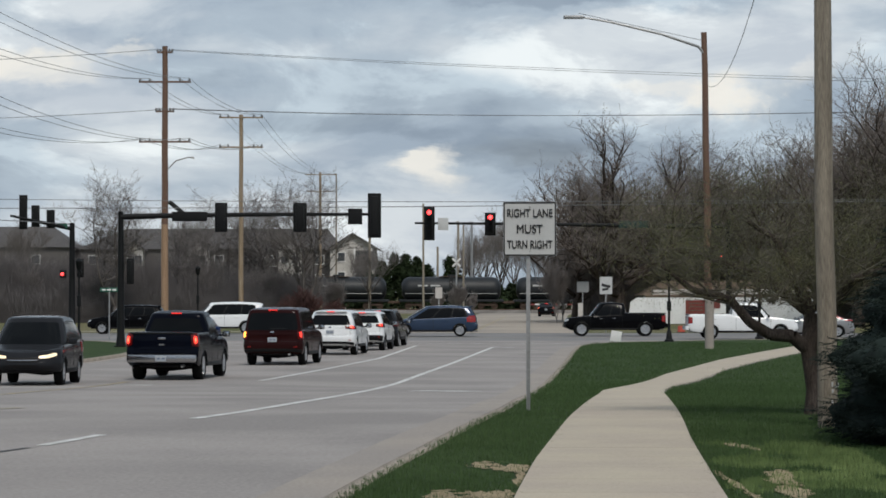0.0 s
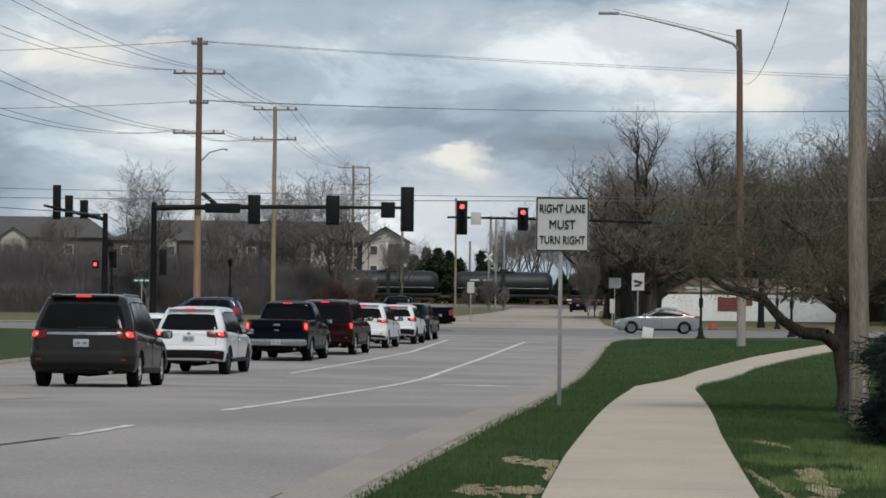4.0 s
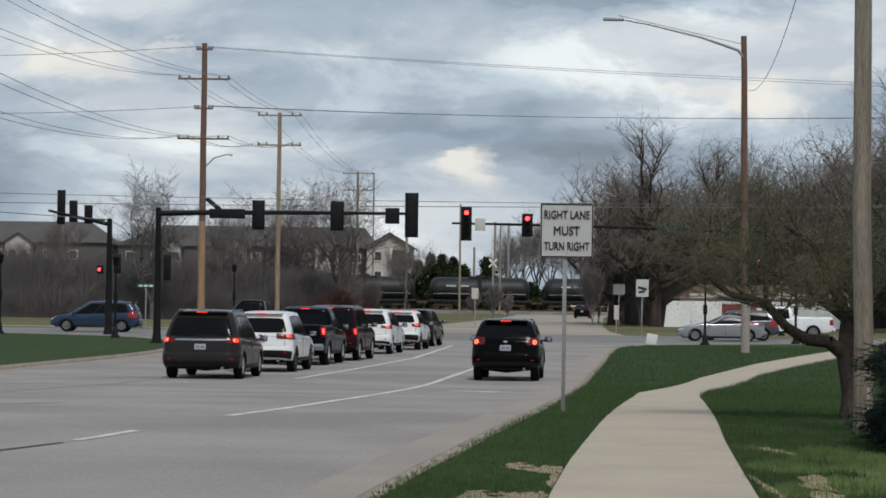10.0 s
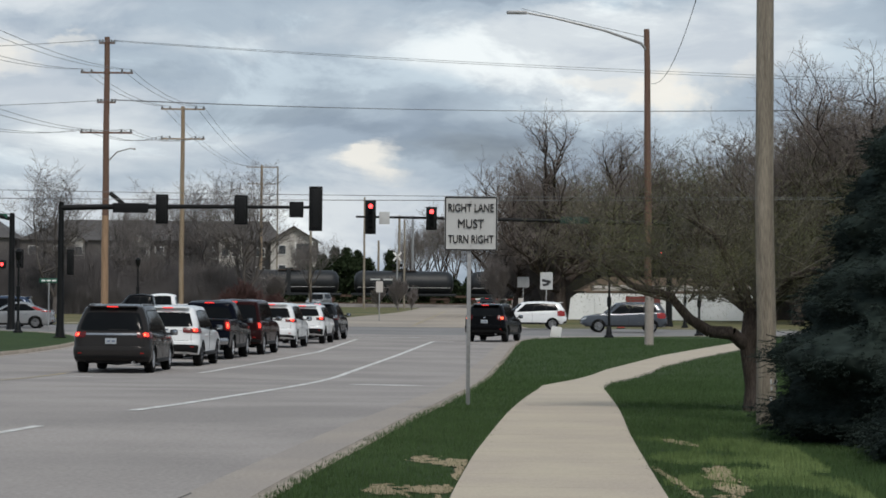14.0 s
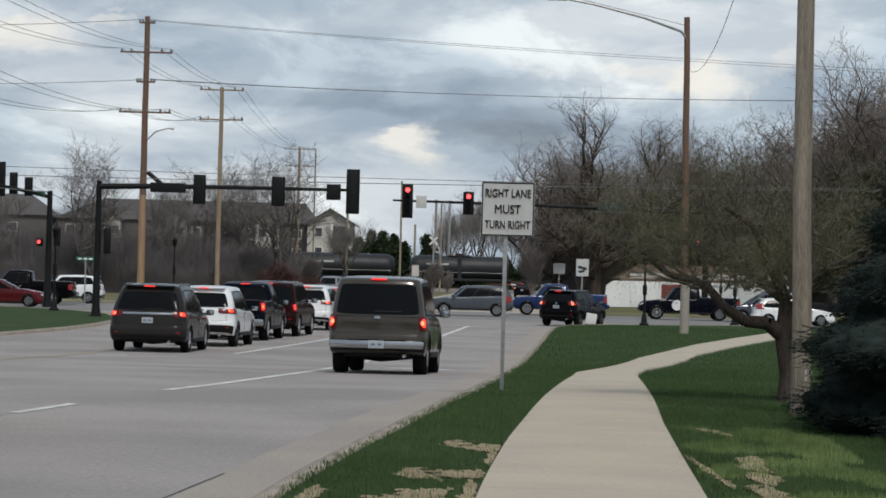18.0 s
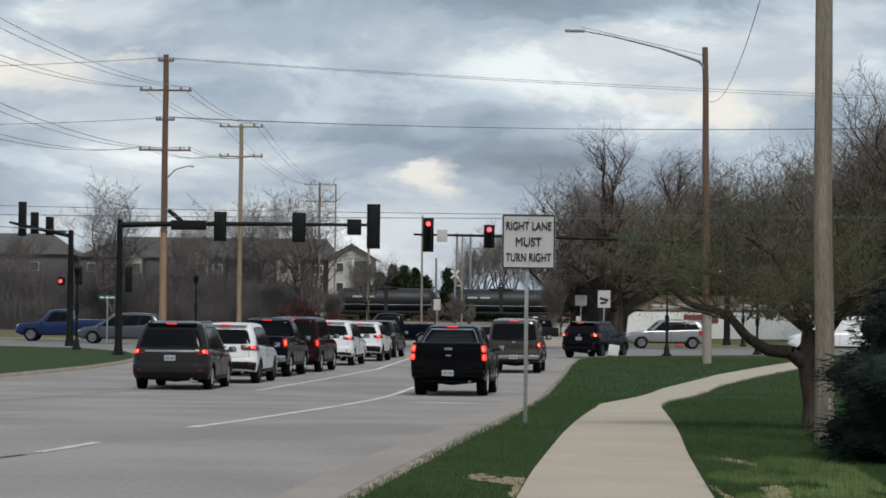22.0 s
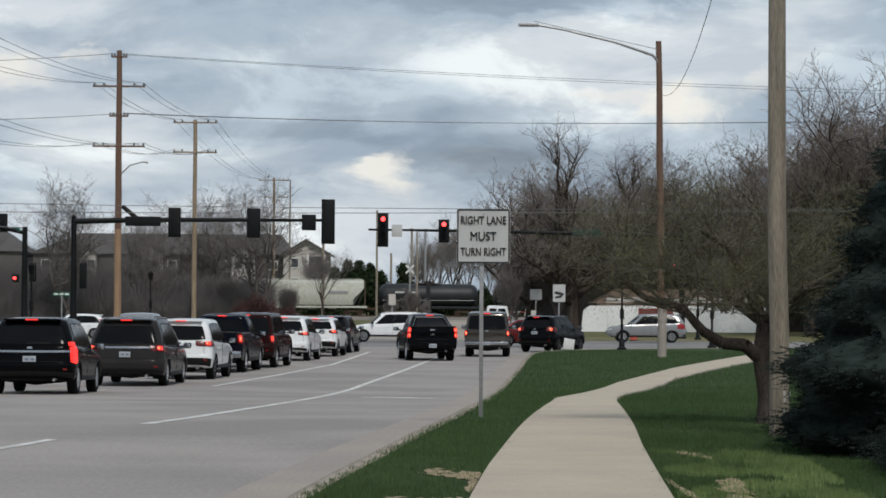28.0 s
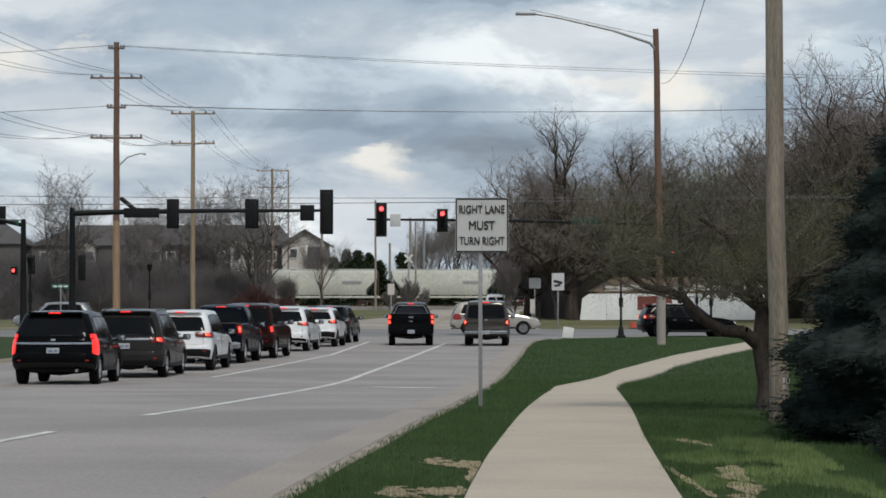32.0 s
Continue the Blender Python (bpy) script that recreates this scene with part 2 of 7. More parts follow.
M = {
    "asphalt": material("worn_asphalt", (0.345, 0.316, 0.296), 0.85, vary=0.16, grain=22, stain=0.22, bump=0.3, second=(0.268, 0.246, 0.231), spec=0.12),
    "cross_asphalt": material("cross_asphalt", (0.25, 0.24, 0.235), 0.85, vary=0.13, grain=25, stain=0.15, bump=0.3, second=(0.20, 0.195, 0.19), spec=0.12),
    "far_asphalt": material("sandy_asphalt", (0.40, 0.345, 0.285), 0.9, vary=0.14, grain=18, stain=0.08, bump=0.3, second=(0.30, 0.27, 0.235), spec=0.12),
    "gutter": material("gutter_concrete", (0.36, 0.318, 0.278), 0.9, vary=0.14, grain=25, stain=0.5, bump=0.3, second=(0.315, 0.283, 0.256), spec=0.12),
    "kerb": material("kerb_concrete", (0.38, 0.325, 0.27), 0.9, vary=0.2, grain=18, stain=1.4, bump=0.5, second=(0.30, 0.26, 0.21), spec=0.12),
    "concrete": material("walk_concrete", (0.49, 0.428, 0.335), 0.9, vary=0.1, grain=40, stain=0.8, bump=0.3, second=(0.445, 0.38, 0.31), random_tint=0.012, spec=0.12),
    "lawn": material("lawn_soil", (0.034, 0.058, 0.022), 0.95, vary=0.4, grain=14, stain=0.5, bump=0.8, second=(0.042, 0.066, 0.02), spec=0.12),
    "grass": material("grass_blade", (0.066, 0.108, 0.042), 0.8, vary=0.3, grain=6, stain=0.4, bump=0, second=(0.048, 0.084, 0.030), spec=0.12),
    "light_grass": material("light_grass_blade", (0.175, 0.235, 0.088), 0.8, vary=0.3, grain=6, stain=0.6, bump=0, second=(0.10, 0.15, 0.053), spec=0.12),
    "soil": material("bare_tan_soil", (0.33, 0.27, 0.17), 0.95, vary=0.2, grain=30, stain=2.0, bump=0.5, second=(0.27, 0.215, 0.135), spec=0.1),
    "bud_twig": material("budding_twig", (0.14, 0.128, 0.10), 0.95, vary=0.2, grain=3, stain=0.4, bump=0, spec=0.12),
    "dry_grass": material("dry_grass", (0.24, 0.19, 0.105), 0.95, vary=0.3, grain=18, stain=1.5, bump=0.6, second=(0.16, 0.14, 0.07), spec=0.12),
    "field": material("winter_field", (0.17, 0.15, 0.08), 0.95, vary=0.3, grain=2.0, stain=0.06, bump=0.5, second=(0.10, 0.11, 0.045), spec=0.12),
    "line": material("road_paint", (0.72, 0.71, 0.68), 0.7, vary=0.2, grain=8, stain=1.5, bump=0.2, second=(0.46, 0.45, 0.42)),
    "yellow_line": material("yellow_paint", (0.38, 0.30, 0.17), 0.75, vary=0.2, grain=8, stain=1.5, bump=0.2, second=(0.30, 0.26, 0.19)),
    "wood_red": material("brown_pole_wood", (0.155, 0.09, 0.068), 0.9, vary=0.3, grain=30, stain=1.0, bump=0.5, second=(0.15, 0.09, 0.06), scale=(6, 6, 0.6)),
    "wood_tan": material("tan_pole_wood", (0.33, 0.26, 0.185), 0.9, vary=0.3, grain=30, stain=1.0, bump=0.5, second=(0.26, 0.19, 0.12), scale=(6, 6, 0.6)),
    "wood_orange": material("weathered_pole_foot", (0.36, 0.235, 0.15), 0.9, vary=0.3, grain=30, stain=1.0, bump=0.5, second=(0.28, 0.18, 0.11), scale=(6, 6, 0.6)),
    "wood_grey": material("grey_pole_wood", (0.30, 0.26, 0.205), 0.92, vary=0.35, grain=18, stain=1.4, bump=0.8, second=(0.21, 0.18, 0.14), scale=(7, 7, 0.5)),
    "bark": material("dark_bark", (0.075, 0.062, 0.055), 0.95, vary=0.4, grain=12, stain=1.2, bump=0.9, second=(0.045, 0.036, 0.03), scale=(4, 4, 1), spec=0.12),
    "twig": material("bare_twig", (0.182, 0.157, 0.143), 0.95, vary=0.15, grain=3, stain=0.3, bump=0, second=(0.17, 0.145, 0.13), random_tint=0.12, spec=0.12),
    "twig_far": material("far_twig", (0.20, 0.182, 0.172), 0.95, vary=0.12, grain=3, stain=0.1, bump=0, second=(0.175, 0.158, 0.15), random_tint=0.06, spec=0.12),
    "bark_far": material("grey_bark", (0.135, 0.122, 0.115), 0.95, vary=0.3, grain=8, stain=0.8, bump=0.4, second=(0.09, 0.08, 0.075), scale=(4, 4, 1), spec=0.12),
    "brush": material("brush_stem", (0.128, 0.118, 0.118), 0.95, vary=0.12, grain=0.6, stain=0.12, bump=0, second=(0.098, 0.090, 0.089), spec=0.08),
    "bud": material("budding_leaf", (0.165, 0.175, 0.085), 0.8, vary=0.25, grain=5, stain=0.5, bump=0, second=(0.145, 0.142, 0.075), spec=0.12),
    "redbud": material("reddish_twig", (0.13, 0.065, 0.06), 0.9, vary=0.3, grain=3, stain=0.3, bump=0, second=(0.085, 0.05, 0.045), spec=0.12),
    "needle": material("spruce_needle", (0.030, 0.042, 0.036), 0.9, vary=0.4, grain=8, stain=0.6, bump=0, second=(0.016, 0.024, 0.021), spec=0.12),
    "cedar": material("cedar_green", (0.03, 0.045, 0.02), 0.9, vary=0.4, grain=4, stain=0.4, bump=0, spec=0.12),
    "steel": material("galvanised_steel", (0.40, 0.40, 0.40), 0.5, 0.7, vary=0.12, grain=30, stain=2, bump=0.05),
    "black_metal": material("black_coated_metal", (0.008, 0.0085, 0.009), 0.55, 0.0, spec=0.2, vary=0.2, grain=30, stain=2, bump=0.05),
    "sign_white": material("sign_sheeting", (0.51, 0.515, 0.505), 0.5, vary=0.05, grain=60, stain=2.5, bump=0.02, second=(0.465, 0.47, 0.46)),
    "sign_black": material("sign_ink", (0.02, 0.02, 0.022), 0.6, vary=0.1, bump=0),
    "sign_green": material("street_sign_green", (0.012, 0.10, 0.062), 0.5, vary=0.1, bump=0),
    # the street sign green again, with a backlit board's shade put into its colour
    "sign_back": material("shaded_sign_green", (0.010, 0.036, 0.027), 0.6, vary=0.1, bump=0),
    "sign_red": material("sign_red", (0.20, 0.035, 0.03), 0.6, vary=0.15, bump=0),
    "white_wall": material("white_panel_wall", (0.82, 0.83, 0.82), 0.8, vary=0.06, grain=8, stain=0.25, bump=0.1, second=(0.74, 0.75, 0.745)),
    "siding": material("beige_siding", (0.52, 0.49, 0.455), 0.85, vary=0.08, grain=6, stain=0.2, bump=0.1),
    "siding_grey": material("grey_brown_siding", (0.115, 0.105, 0.10), 0.9, vary=0.1, grain=6, stain=0.2, bump=0.1),
    "shingle": material("roof_shingle", (0.095, 0.088, 0.086), 0.95, vary=0.2, grain=5, stain=0.3, bump=0.3),
    "brown_roof": material("brown_roof", (0.16, 0.115, 0.085), 0.9, vary=0.2, grain=6, stain=0.4, bump=0.3),
    "pane": material("window_pane", (0.05, 0.055, 0.06), 0.08, vary=0.05, bump=0, coat=0.5),
    "trim_white": material("white_trim", (0.72, 0.71, 0.69), 0.6, vary=0.05, bump=0.02),
    "tyre": material("tyre_rubber", (0.010, 0.010, 0.010), 0.9, vary=0.2, grain=60, stain=5, bump=0.2, spec=0.15),
    "rim": material("alloy_rim", (0.60, 0.60, 0.61), 0.3, 0.85, vary=0.08, grain=40, stain=6, bump=0),
    "rim_dark": material("dark_rim", (0.06, 0.06, 0.065), 0.4, 0.6, vary=0.1, bump=0),
    "bright_rim": material("polished_rim", (0.88, 0.88, 0.89), 0.28, 0.45, vary=0.05, bump=0),
    "chrome": material("chrome", (0.42, 0.42, 0.43), 0.2, 0.95, vary=0.05, bump=0),
    "glass": material("tinted_glass", (0.006, 0.007, 0.008), 0.06, vary=0.05, bump=0, coat=0.0, spec=0.09),
    "mirror": material("mirror_glass", (0.5, 0.52, 0.54), 0.05, 0.9, vary=0.03, bump=0),
    "plastic": material("black_plastic", (0.009, 0.009, 0.0095), 0.55, vary=0.15, grain=80, stain=3, bump=0.05, spec=0.2),
    "lens_red": material("red_lens", (0.28, 0.012, 0.01), 0.15, vary=0.05, bump=0, coat=0.5),
    "lens_clear": material("clear_lens", (0.60, 0.60, 0.58), 0.12, 0.3, vary=0.05, bump=0, coat=0.5),
    "plate": material("plate_white", (0.36, 0.39, 0.42), 0.5, vary=0.06, bump=0),
    "plate_ink": material("plate_ink", (0.12, 0.15, 0.22), 0.6, vary=0.05, bump=0),
    "brake": glowing("lit_brake_lamp", (1.0, 0.03, 0.022), 0.95),
    "brake_dim": glowing("dim_tail_lamp", (0.8, 0.02, 0.015), 0.03, 0.09),
    "brake_core": glowing("brake_lamp_core", (1.0, 0.045, 0.028), 1.7),
    "brake_hot": glowing("brake_lamp_bulb", (1.0, 0.20, 0.09), 2.6),
    "amber": glowing("lit_amber_lamp", (1.0, 0.42, 0.05), 4.0),
    "head": glowing("lit_headlamp", (1.0, 0.82, 0.55), 0.9),
    "signal_red": glowing("lit_signal_red", (1.0, 0.05, 0.05), 5.0),
    "tank": material("tank_car_black", (0.010, 0.012, 0.014), 0.5, vary=0.25, grain=3, stain=0.3, bump=0.05, second=(0.018, 0.020, 0.022), spec=0.4),
    "hopper": material("hopper_pale_grey", (0.50, 0.50, 0.44), 0.75, vary=0.12, grain=3, stain=0.2, bump=0.05, second=(0.42, 0.42, 0.36)),
    "rust": material("rusty_steel", (0.10, 0.065, 0.045), 0.9, vary=0.3, grain=10, stain=1, bump=0.3),
    "ballast": material("ballast", (0.22, 0.20, 0.18), 0.95, vary=0.35, grain=6, stain=0.4, bump=0.8),
    "wire": material("cable", (0.17, 0.175, 0.18), 0.7, vary=0.1, bump=0),
    "orange": material("traffic_orange", (0.5, 0.08, 0.05), 0.6, vary=0.1, bump=0),
}
PAINT = {k: paint("paint_" + k, *v) for k, v in {
    "black": ((0.003, 0.003, 0.0036), 0.0), "navy": ((0.0025, 0.0035, 0.008), 0.0), "grey": ((0.032, 0.030, 0.029), 0.2), "pewter": ((0.060, 0.052, 0.042), 0.3),
    "white": ((0.80, 0.81, 0.81), 0.0), "maroon": ((0.022, 0.006, 0.006), 0.0), "silver": ((0.28, 0.285, 0.29), 0.3), "blue": ((0.026, 0.045, 0.085), 0.2),
    "bright_blue": ((0.012, 0.028, 0.10),), "red": ((0.13, 0.010, 0.011),), "slate": ((0.075, 0.085, 0.10), 0.2), "beige": ((0.44, 0.41, 0.36), 0.3), "charcoal": ((0.022, 0.023, 0.026), 0.1),
}.items()}


# ---- building blocks ----
def gz(y):
    """Height of the road: it falls away from the viewer and then runs level."""
    k = min(1.0, max(0.0, (y - 29.3) / 50.0))
    return 0.72 * (1 - k * k * (3 - 2 * k))


def mesh_object(name, bm, mat, parent=None, smooth=40):
    me = bpy.data.meshes.new(name)
    bm.to_mesh(me)
    bm.free()
    me.materials.append(mat)
    if smooth:
        me.polygons.foreach_set("use_smooth", [True] * len(me.polygons))
        me.set_sharp_from_angle(angle=radians(smooth))
    ob = new(name, me)
    if parent:
        ob.parent = parent
    return ob


def part(name, bm, mat, parent, label="", smooth=40):
    ob = mesh_object(name, bm, mat, parent, smooth)
    return tagged(ob, label) if label else ob


def raw(name, verts, faces, mat, parent=None, smooth=0):
    me = bpy.data.meshes.new(name)
    me.from_pydata([tuple(v) for v in verts], [], [tuple(f) for f in faces])
    me.materials.append(mat)
    if smooth:
        me.polygons.foreach_set("use_smooth", [True] * len(me.polygons))
    ob = new(name, me)
    if parent:
        ob.parent = parent
    return ob


def empty(name, m, label, category, group="", kind=""):
    ob = new(name)
    ob.empty_display_size = 0.3
    ob.matrix_basis = m
    return tagged(ob, label, category, group, kind)


def box(bm, c, s, bevel=0.0, m=None, seg=2):
    r = bmesh.ops.create_cube(bm, size=1.0)
    vs = r["verts"]
    for v in vs:
        v.co = Vector((v.co.x * s[0], v.co.y * s[1], v.co.z * s[2]))
    if bevel:
        es = list({e for v in vs for e in v.link_edges})
        out = bmesh.ops.bevel(bm, geom=es, offset=min(bevel, min(s) * 0.45), segments=seg, affect="EDGES", profile=0.6)
        vs = list({v for f in out["faces"] for v in f.verts} | {v for v in vs if v.is_valid})
    t = Matrix.Translation(c) @ (m or Matrix.Identity(4))
    for v in vs:
        v.co = t @ v.co
    return vs


def boxed(c, s, bevel=0.0, m=None):
    bm = bmesh.new()
    box(bm, c, s, bevel, m)
    return bm


def tube(bm, pts, radii, n=8, cap=True):
    """A round bar along points, with a radius at each of them."""
    rings = []
    pts = [Vector(p) for p in pts]
    for i, p in enumerate(pts):
        d = (pts[min(i + 1, len(pts) - 1)] - pts[max(i - 1, 0)]).normalized()
        a = d.cross(Vector((0, 0, 1)) if abs(d.z) < 0.9 else Vector((1, 0, 0))).normalized()
        b = d.cross(a)
        rings.append([bm.verts.new(p + radii[i] * (a * math.cos(k * math.tau / n) + b * math.sin(k * math.tau / n))) for k in range(n)])
    for r, s in zip(rings, rings[1:]):
        for k in range(n):
            bm.faces.new((r[k], r[(k + 1) % n], s[(k + 1) % n], s[k]))
    if cap:
        bm.faces.new(rings[0][::-1])
        bm.faces.new(rings[-1])


def tubed(pts, radii, n=8):
    bm = bmesh.new()
    if not isinstance(radii, (list, tuple)):
        radii = [radii] * len(pts)
    tube(bm, pts, radii, n)
    bmesh.ops.recalc_face_normals(bm, faces=bm.faces)
    return bm


def lerp_table(table, x):
    return float(np.interp(x, [a for a, b in table], [b for a, b in table]))


# ---- ground ----
KERB = [(-40, -4.6), (5, -1.9), (21, -0.81), (25.2, -0.43), (28.5, -0.10), (31.2, 0.15), (36.6, 0.63), (40, 0.90), (52.2, 1.66), (64, 2.29), (76.2, 2.96), (90.7, 3.92), (108.4, 5.0), (124, 6.05), (130, 7.0), (134.5, 8.6), (137.8, 11.6), (141, 15.3), (143.2, 18.2), (144.4, 21.0)]
LEFT = [(-40, -15.6), (60, -15.0), (84.1, -13.75), (91.2, -13.1), (99.7, -12.4), (107, -12.2), (115, -12.35), (122, -13.1), (130, -14.4), (137, -16.8), (141, -20), (144.4, -25)]
WALK_L = [(-5, -0.9), (21, 0.53), (25.6, 0.83), (29.2, 1.11), (35.3, 1.58), (50.3, 2.78), (55, 3.1), (60.1, 3.72), (78.1, 6.11), (96.4, 9.5), (110, 12.5), (126, 16.2)]
WALK_R = [(-5, 0.45), (19.5, 2.03), (22.1, 2.17), (26.0, 2.39), (29.6, 2.60), (35.6, 3.01), (44, 3.55), (51.6, 4.05), (56, 4.42), (62.9, 5.15), (82, 8.1), (93, 10.3), (105.3, 13.1), (120, 16.2), (126, 17.6)]


def ribbon(name, ys, left, right, lift, mat, thick=0.0, cols=2, wobble=0.0):
    """A strip of ground between two edges given as functions of y."""
    verts, faces = [], []
    for y in ys:
        a, b = left(y), right(y)
        for k in range(cols):
            x = a + (b - a) * k / (cols - 1)
            w = wobble * noise.noise((x * 0.35, y * 0.35, 3.0)) if 0 < k < cols - 1 else 0
            verts.append((x, y, gz(y) + lift + w))
    for i in range(len(ys) - 1):
        for k in range(cols - 1):
            p = i * cols + k
            faces.append((p, p + 1, p + cols + 1, p + cols))
    if thick:
        n = len(verts)
        for side in (0, cols - 1):
            base = len(verts)
            for i in range(len(ys)):
                x, y, z = verts[i * cols + side]
                verts.append((x, y, z - thick))
            for i in range(len(ys) - 1):
                p, q = i * cols + side, (i + 1) * cols + side
                f = (p, q, base + i + 1, base + i)
                faces.append(f if side == 0 else f[::-1])
    return tagged(raw(name, verts, faces, mat, smooth=1), kind="structure")


def steps(a, b, d):
    n = max(1, int(round((b - a) / d)))
    return [a + (b - a) * i / n for i in range(n + 1)]


gy = [-4000, -600, -120, -60, -40] + steps(-20, 100, 3) + [130, 175, 260, 355, 600, 1200, 4500]
gx = [-4500, -1500, -600, -200, -60, 0, 60, 200, 600, 1500, 4500]
gverts = [(x, y, gz(y) - (0.10 if y < 176 else 0.02)) for y in gy for x in gx]
gfaces = [(j * 11 + i, j * 11 + i + 1, (j + 1) * 11 + i + 1, (j + 1) * 11 + i) for j in range(len(gy) - 1) for i in range(10)]
ground = tagged(raw("ground", gverts, gfaces, M["field"], smooth=1), "winter field of tan and faded green grass", "field", kind="structure")

near = [-480, -240, -120] + steps(-40, 144.4, 1.55)
kerb = lambda y: lerp_table(KERB, y)
left_edge = lambda y: lerp_table(LEFT, y)
road = ribbon("road", near, lambda y: left_edge(y) + 0.45, lambda y: kerb(y) - 0.85, 0.0, M["asphalt"], cols=6)
tagged(road, "worn pale grey asphalt road sloping gently away", "road")
gut = ribbon("gutter_right", near, lambda y: kerb(y) - 0.85, lambda y: kerb(y) - 0.1, 0.003, M["gutter"])
tagged(gut, "pale concrete gutter along the road", "gutter")
ktop = ribbon("kerb_right", near, lambda y: kerb(y) - 0.1, lambda y: kerb(y) + 0.06, 0.115, M["kerb"], 0.14)
tagged(ktop, "concrete kerb beside the lawn", "kerb")
gut2 = ribbon("gutter_left", near, lambda y: left_edge(y) + 0.1, lambda y: left_edge(y) + 0.45, 0.003, M["gutter"])
tagged(gut2, "pale concrete gutter along the far side", "gutter")
ktop2 = ribbon("kerb_left", near, lambda y: left_edge(y) - 0.06, lambda y: left_edge(y) + 0.1, 0.115, M["kerb"], 0.14)
tagged(ktop2, "concrete kerb beside the corner lawn", "kerb")
lawn_r = ribbon("lawn_right", near, lambda y: kerb(y) + 0.06, lambda y: max(60.0, kerb(y) + 15), 0.10, M["lawn"], cols=40, wobble=0.006)
tagged(lawn_r, "green mown lawn with bare tan patches", "lawn")
lawn_l = ribbon("lawn_left", near, lambda y: -75.0, lambda y: left_edge(y) - 0.06, 0.10, M["lawn"], cols=20, wobble=0.04)
tagged(lawn_l, "green mown corner lawn", "lawn")


def flat(name, pts, z, mat, label, category):
    bm = bmesh.new()
    bm.faces.new([bm.verts.new((x, y, z)) for x, y in pts])
    bmesh.ops.recalc_face_normals(bm, faces=bm.faces)
    return tagged(mesh_object(name, bm, mat, smooth=0), label, category, kind="structure")


flat("cross_street", [(-900, 144.4), (900, 144.4), (900, 173), (-900, 173)], 0.0, M["cross_asphalt"], "grey asphalt cross street", "road")
flat("far_kerb", [(-320, 173), (-9.5, 173), (-9.5, 173.5), (-320, 173.5)], 0.06, M["gutter"], "concrete kerb of the cross street", "kerb")
flat("far_kerb_right", [(9.0, 173), (320, 173), (320, 173.5), (9.0, 173.5)], 0.06, M["gutter"], "concrete kerb of the cross street", "kerb")
far_l = lambda y: lerp_table([(173, -9.5), (190, -6.5), (230, -2.6), (280, 1.6), (325, 3.7), (357, 4.8), (900, 34)], y)
far_r = lambda y: lerp_table([(173, 9.0), (190, 8.8), (222, 9.8), (309, 13.6), (357, 16.5), (900, 50)], y)
fr = ribbon("far_road", steps(173, 357, 8) + [500, 900], far_l, far_r, 0.008, M["far_asphalt"])
tagged(fr, "asphalt road running on to the railway crossing", "road")
flat("far_pavement", [(-320, 178), (-10.5, 178), (-10.5, 180), (-320, 180)], 0.03, M["concrete"], "concrete pavement across the street", "pavement")

# sidewalk of cast slabs
walk_base = ribbon("sidewalk", steps(-5, 126, 1.5), lambda y: lerp_table(WALK_L, y), lambda y: lerp_table(WALK_R, y), 0.135, M["gutter"], 0.08)
tagged(walk_base, "tan concrete sidewalk winding through the lawn", "sidewalk")


# ---- road markings ----
def stripe(name, pts, width, mat, label, lift=0.006):
    verts, faces = [], []
    dense = []
    for (x0, y0), (x1, y1) in zip(pts, pts[1:]):
        n = max(1, int(math.hypot(x1 - x0, y1 - y0) / 1.5))
        dense += [(x0 + (x1 - x0) * i / n, y0 + (y1 - y0) * i / n) for i in range(n)]
    dense.append(pts[-1])
    for i, (x, y) in enumerate(dense):
        a, b = dense[max(i - 1, 0)], dense[min(i + 1, len(dense) - 1)]
        d = Vector((b[0] - a[0], b[1] - a[1])).normalized()
        nx, ny = -d.y * width / 2, d.x * width / 2
        verts += [(x + nx, y + ny, gz(y + ny) + lift), (x - nx, y - ny, gz(y - ny) + lift)]
    for i in range(len(dense) - 1):
        faces.append((2 * i, 2 * i + 1, 2 * i + 3, 2 * i + 2))
    return tagged(raw(name, verts, faces, mat), label, "road marking", kind="structure")


LINE1 = [(-3.4, 38.5), (-3.02, 41.7), (-2.72, 45.7), (-2.35, 52.3), (-1.87, 62.3), (-0.93, 79.0), (0.41, 98.0), (2.24, 126.3)]
stripe("lane_line", LINE1, 0.17, M["line"], "solid white lane line")
stripe("lane_line", [(-4.97, 77.0), (-3.7, 89.2), (-2.35, 104.0), (-1.23, 130.0)], 0.17, M["line"], "solid white lane line")
stripe("lane_dash", [(-4.33, 30.5), (-4.0, 33.0)], 0.14, M["line"], "short white lane dash")
stripe("lane_dash", [(-5.5, 21.0), (-5.2, 23.5)], 0.14, M["line"], "short white lane dash")
stripe("turn_arrow_bar", [(-0.60, 64.6), (0.68, 63.4)], 0.75, M["line"], "white bar of a worn turn arrow")
stripe("stop_bar", [(2.2, 125.6), (3.2, 125.8)], 0.4, M["line"], "short worn white stop bar")
stripe("stop_bar", [(3.4, 119.0), (4.1, 119.0)], 0.3, M["line"], "short worn white bar")
stripe("lane_mark", [(-8.4, 72.0), (-7.4, 72.0)], 0.35, M["line"], "worn white lane mark")
stripe("centre_line", [(-9.5, 50.0), (-9.29, 56.8), (-9.18, 63.6), (-8.76, 69.3), (-8.46, 76.0)], 0.16, M["yellow_line"], "worn yellow centre line")
stripe("centre_line", [(-7.3, 43.0), (-6.65, 44.6)], 0.25, M["yellow_line"], "faded yellow mark")
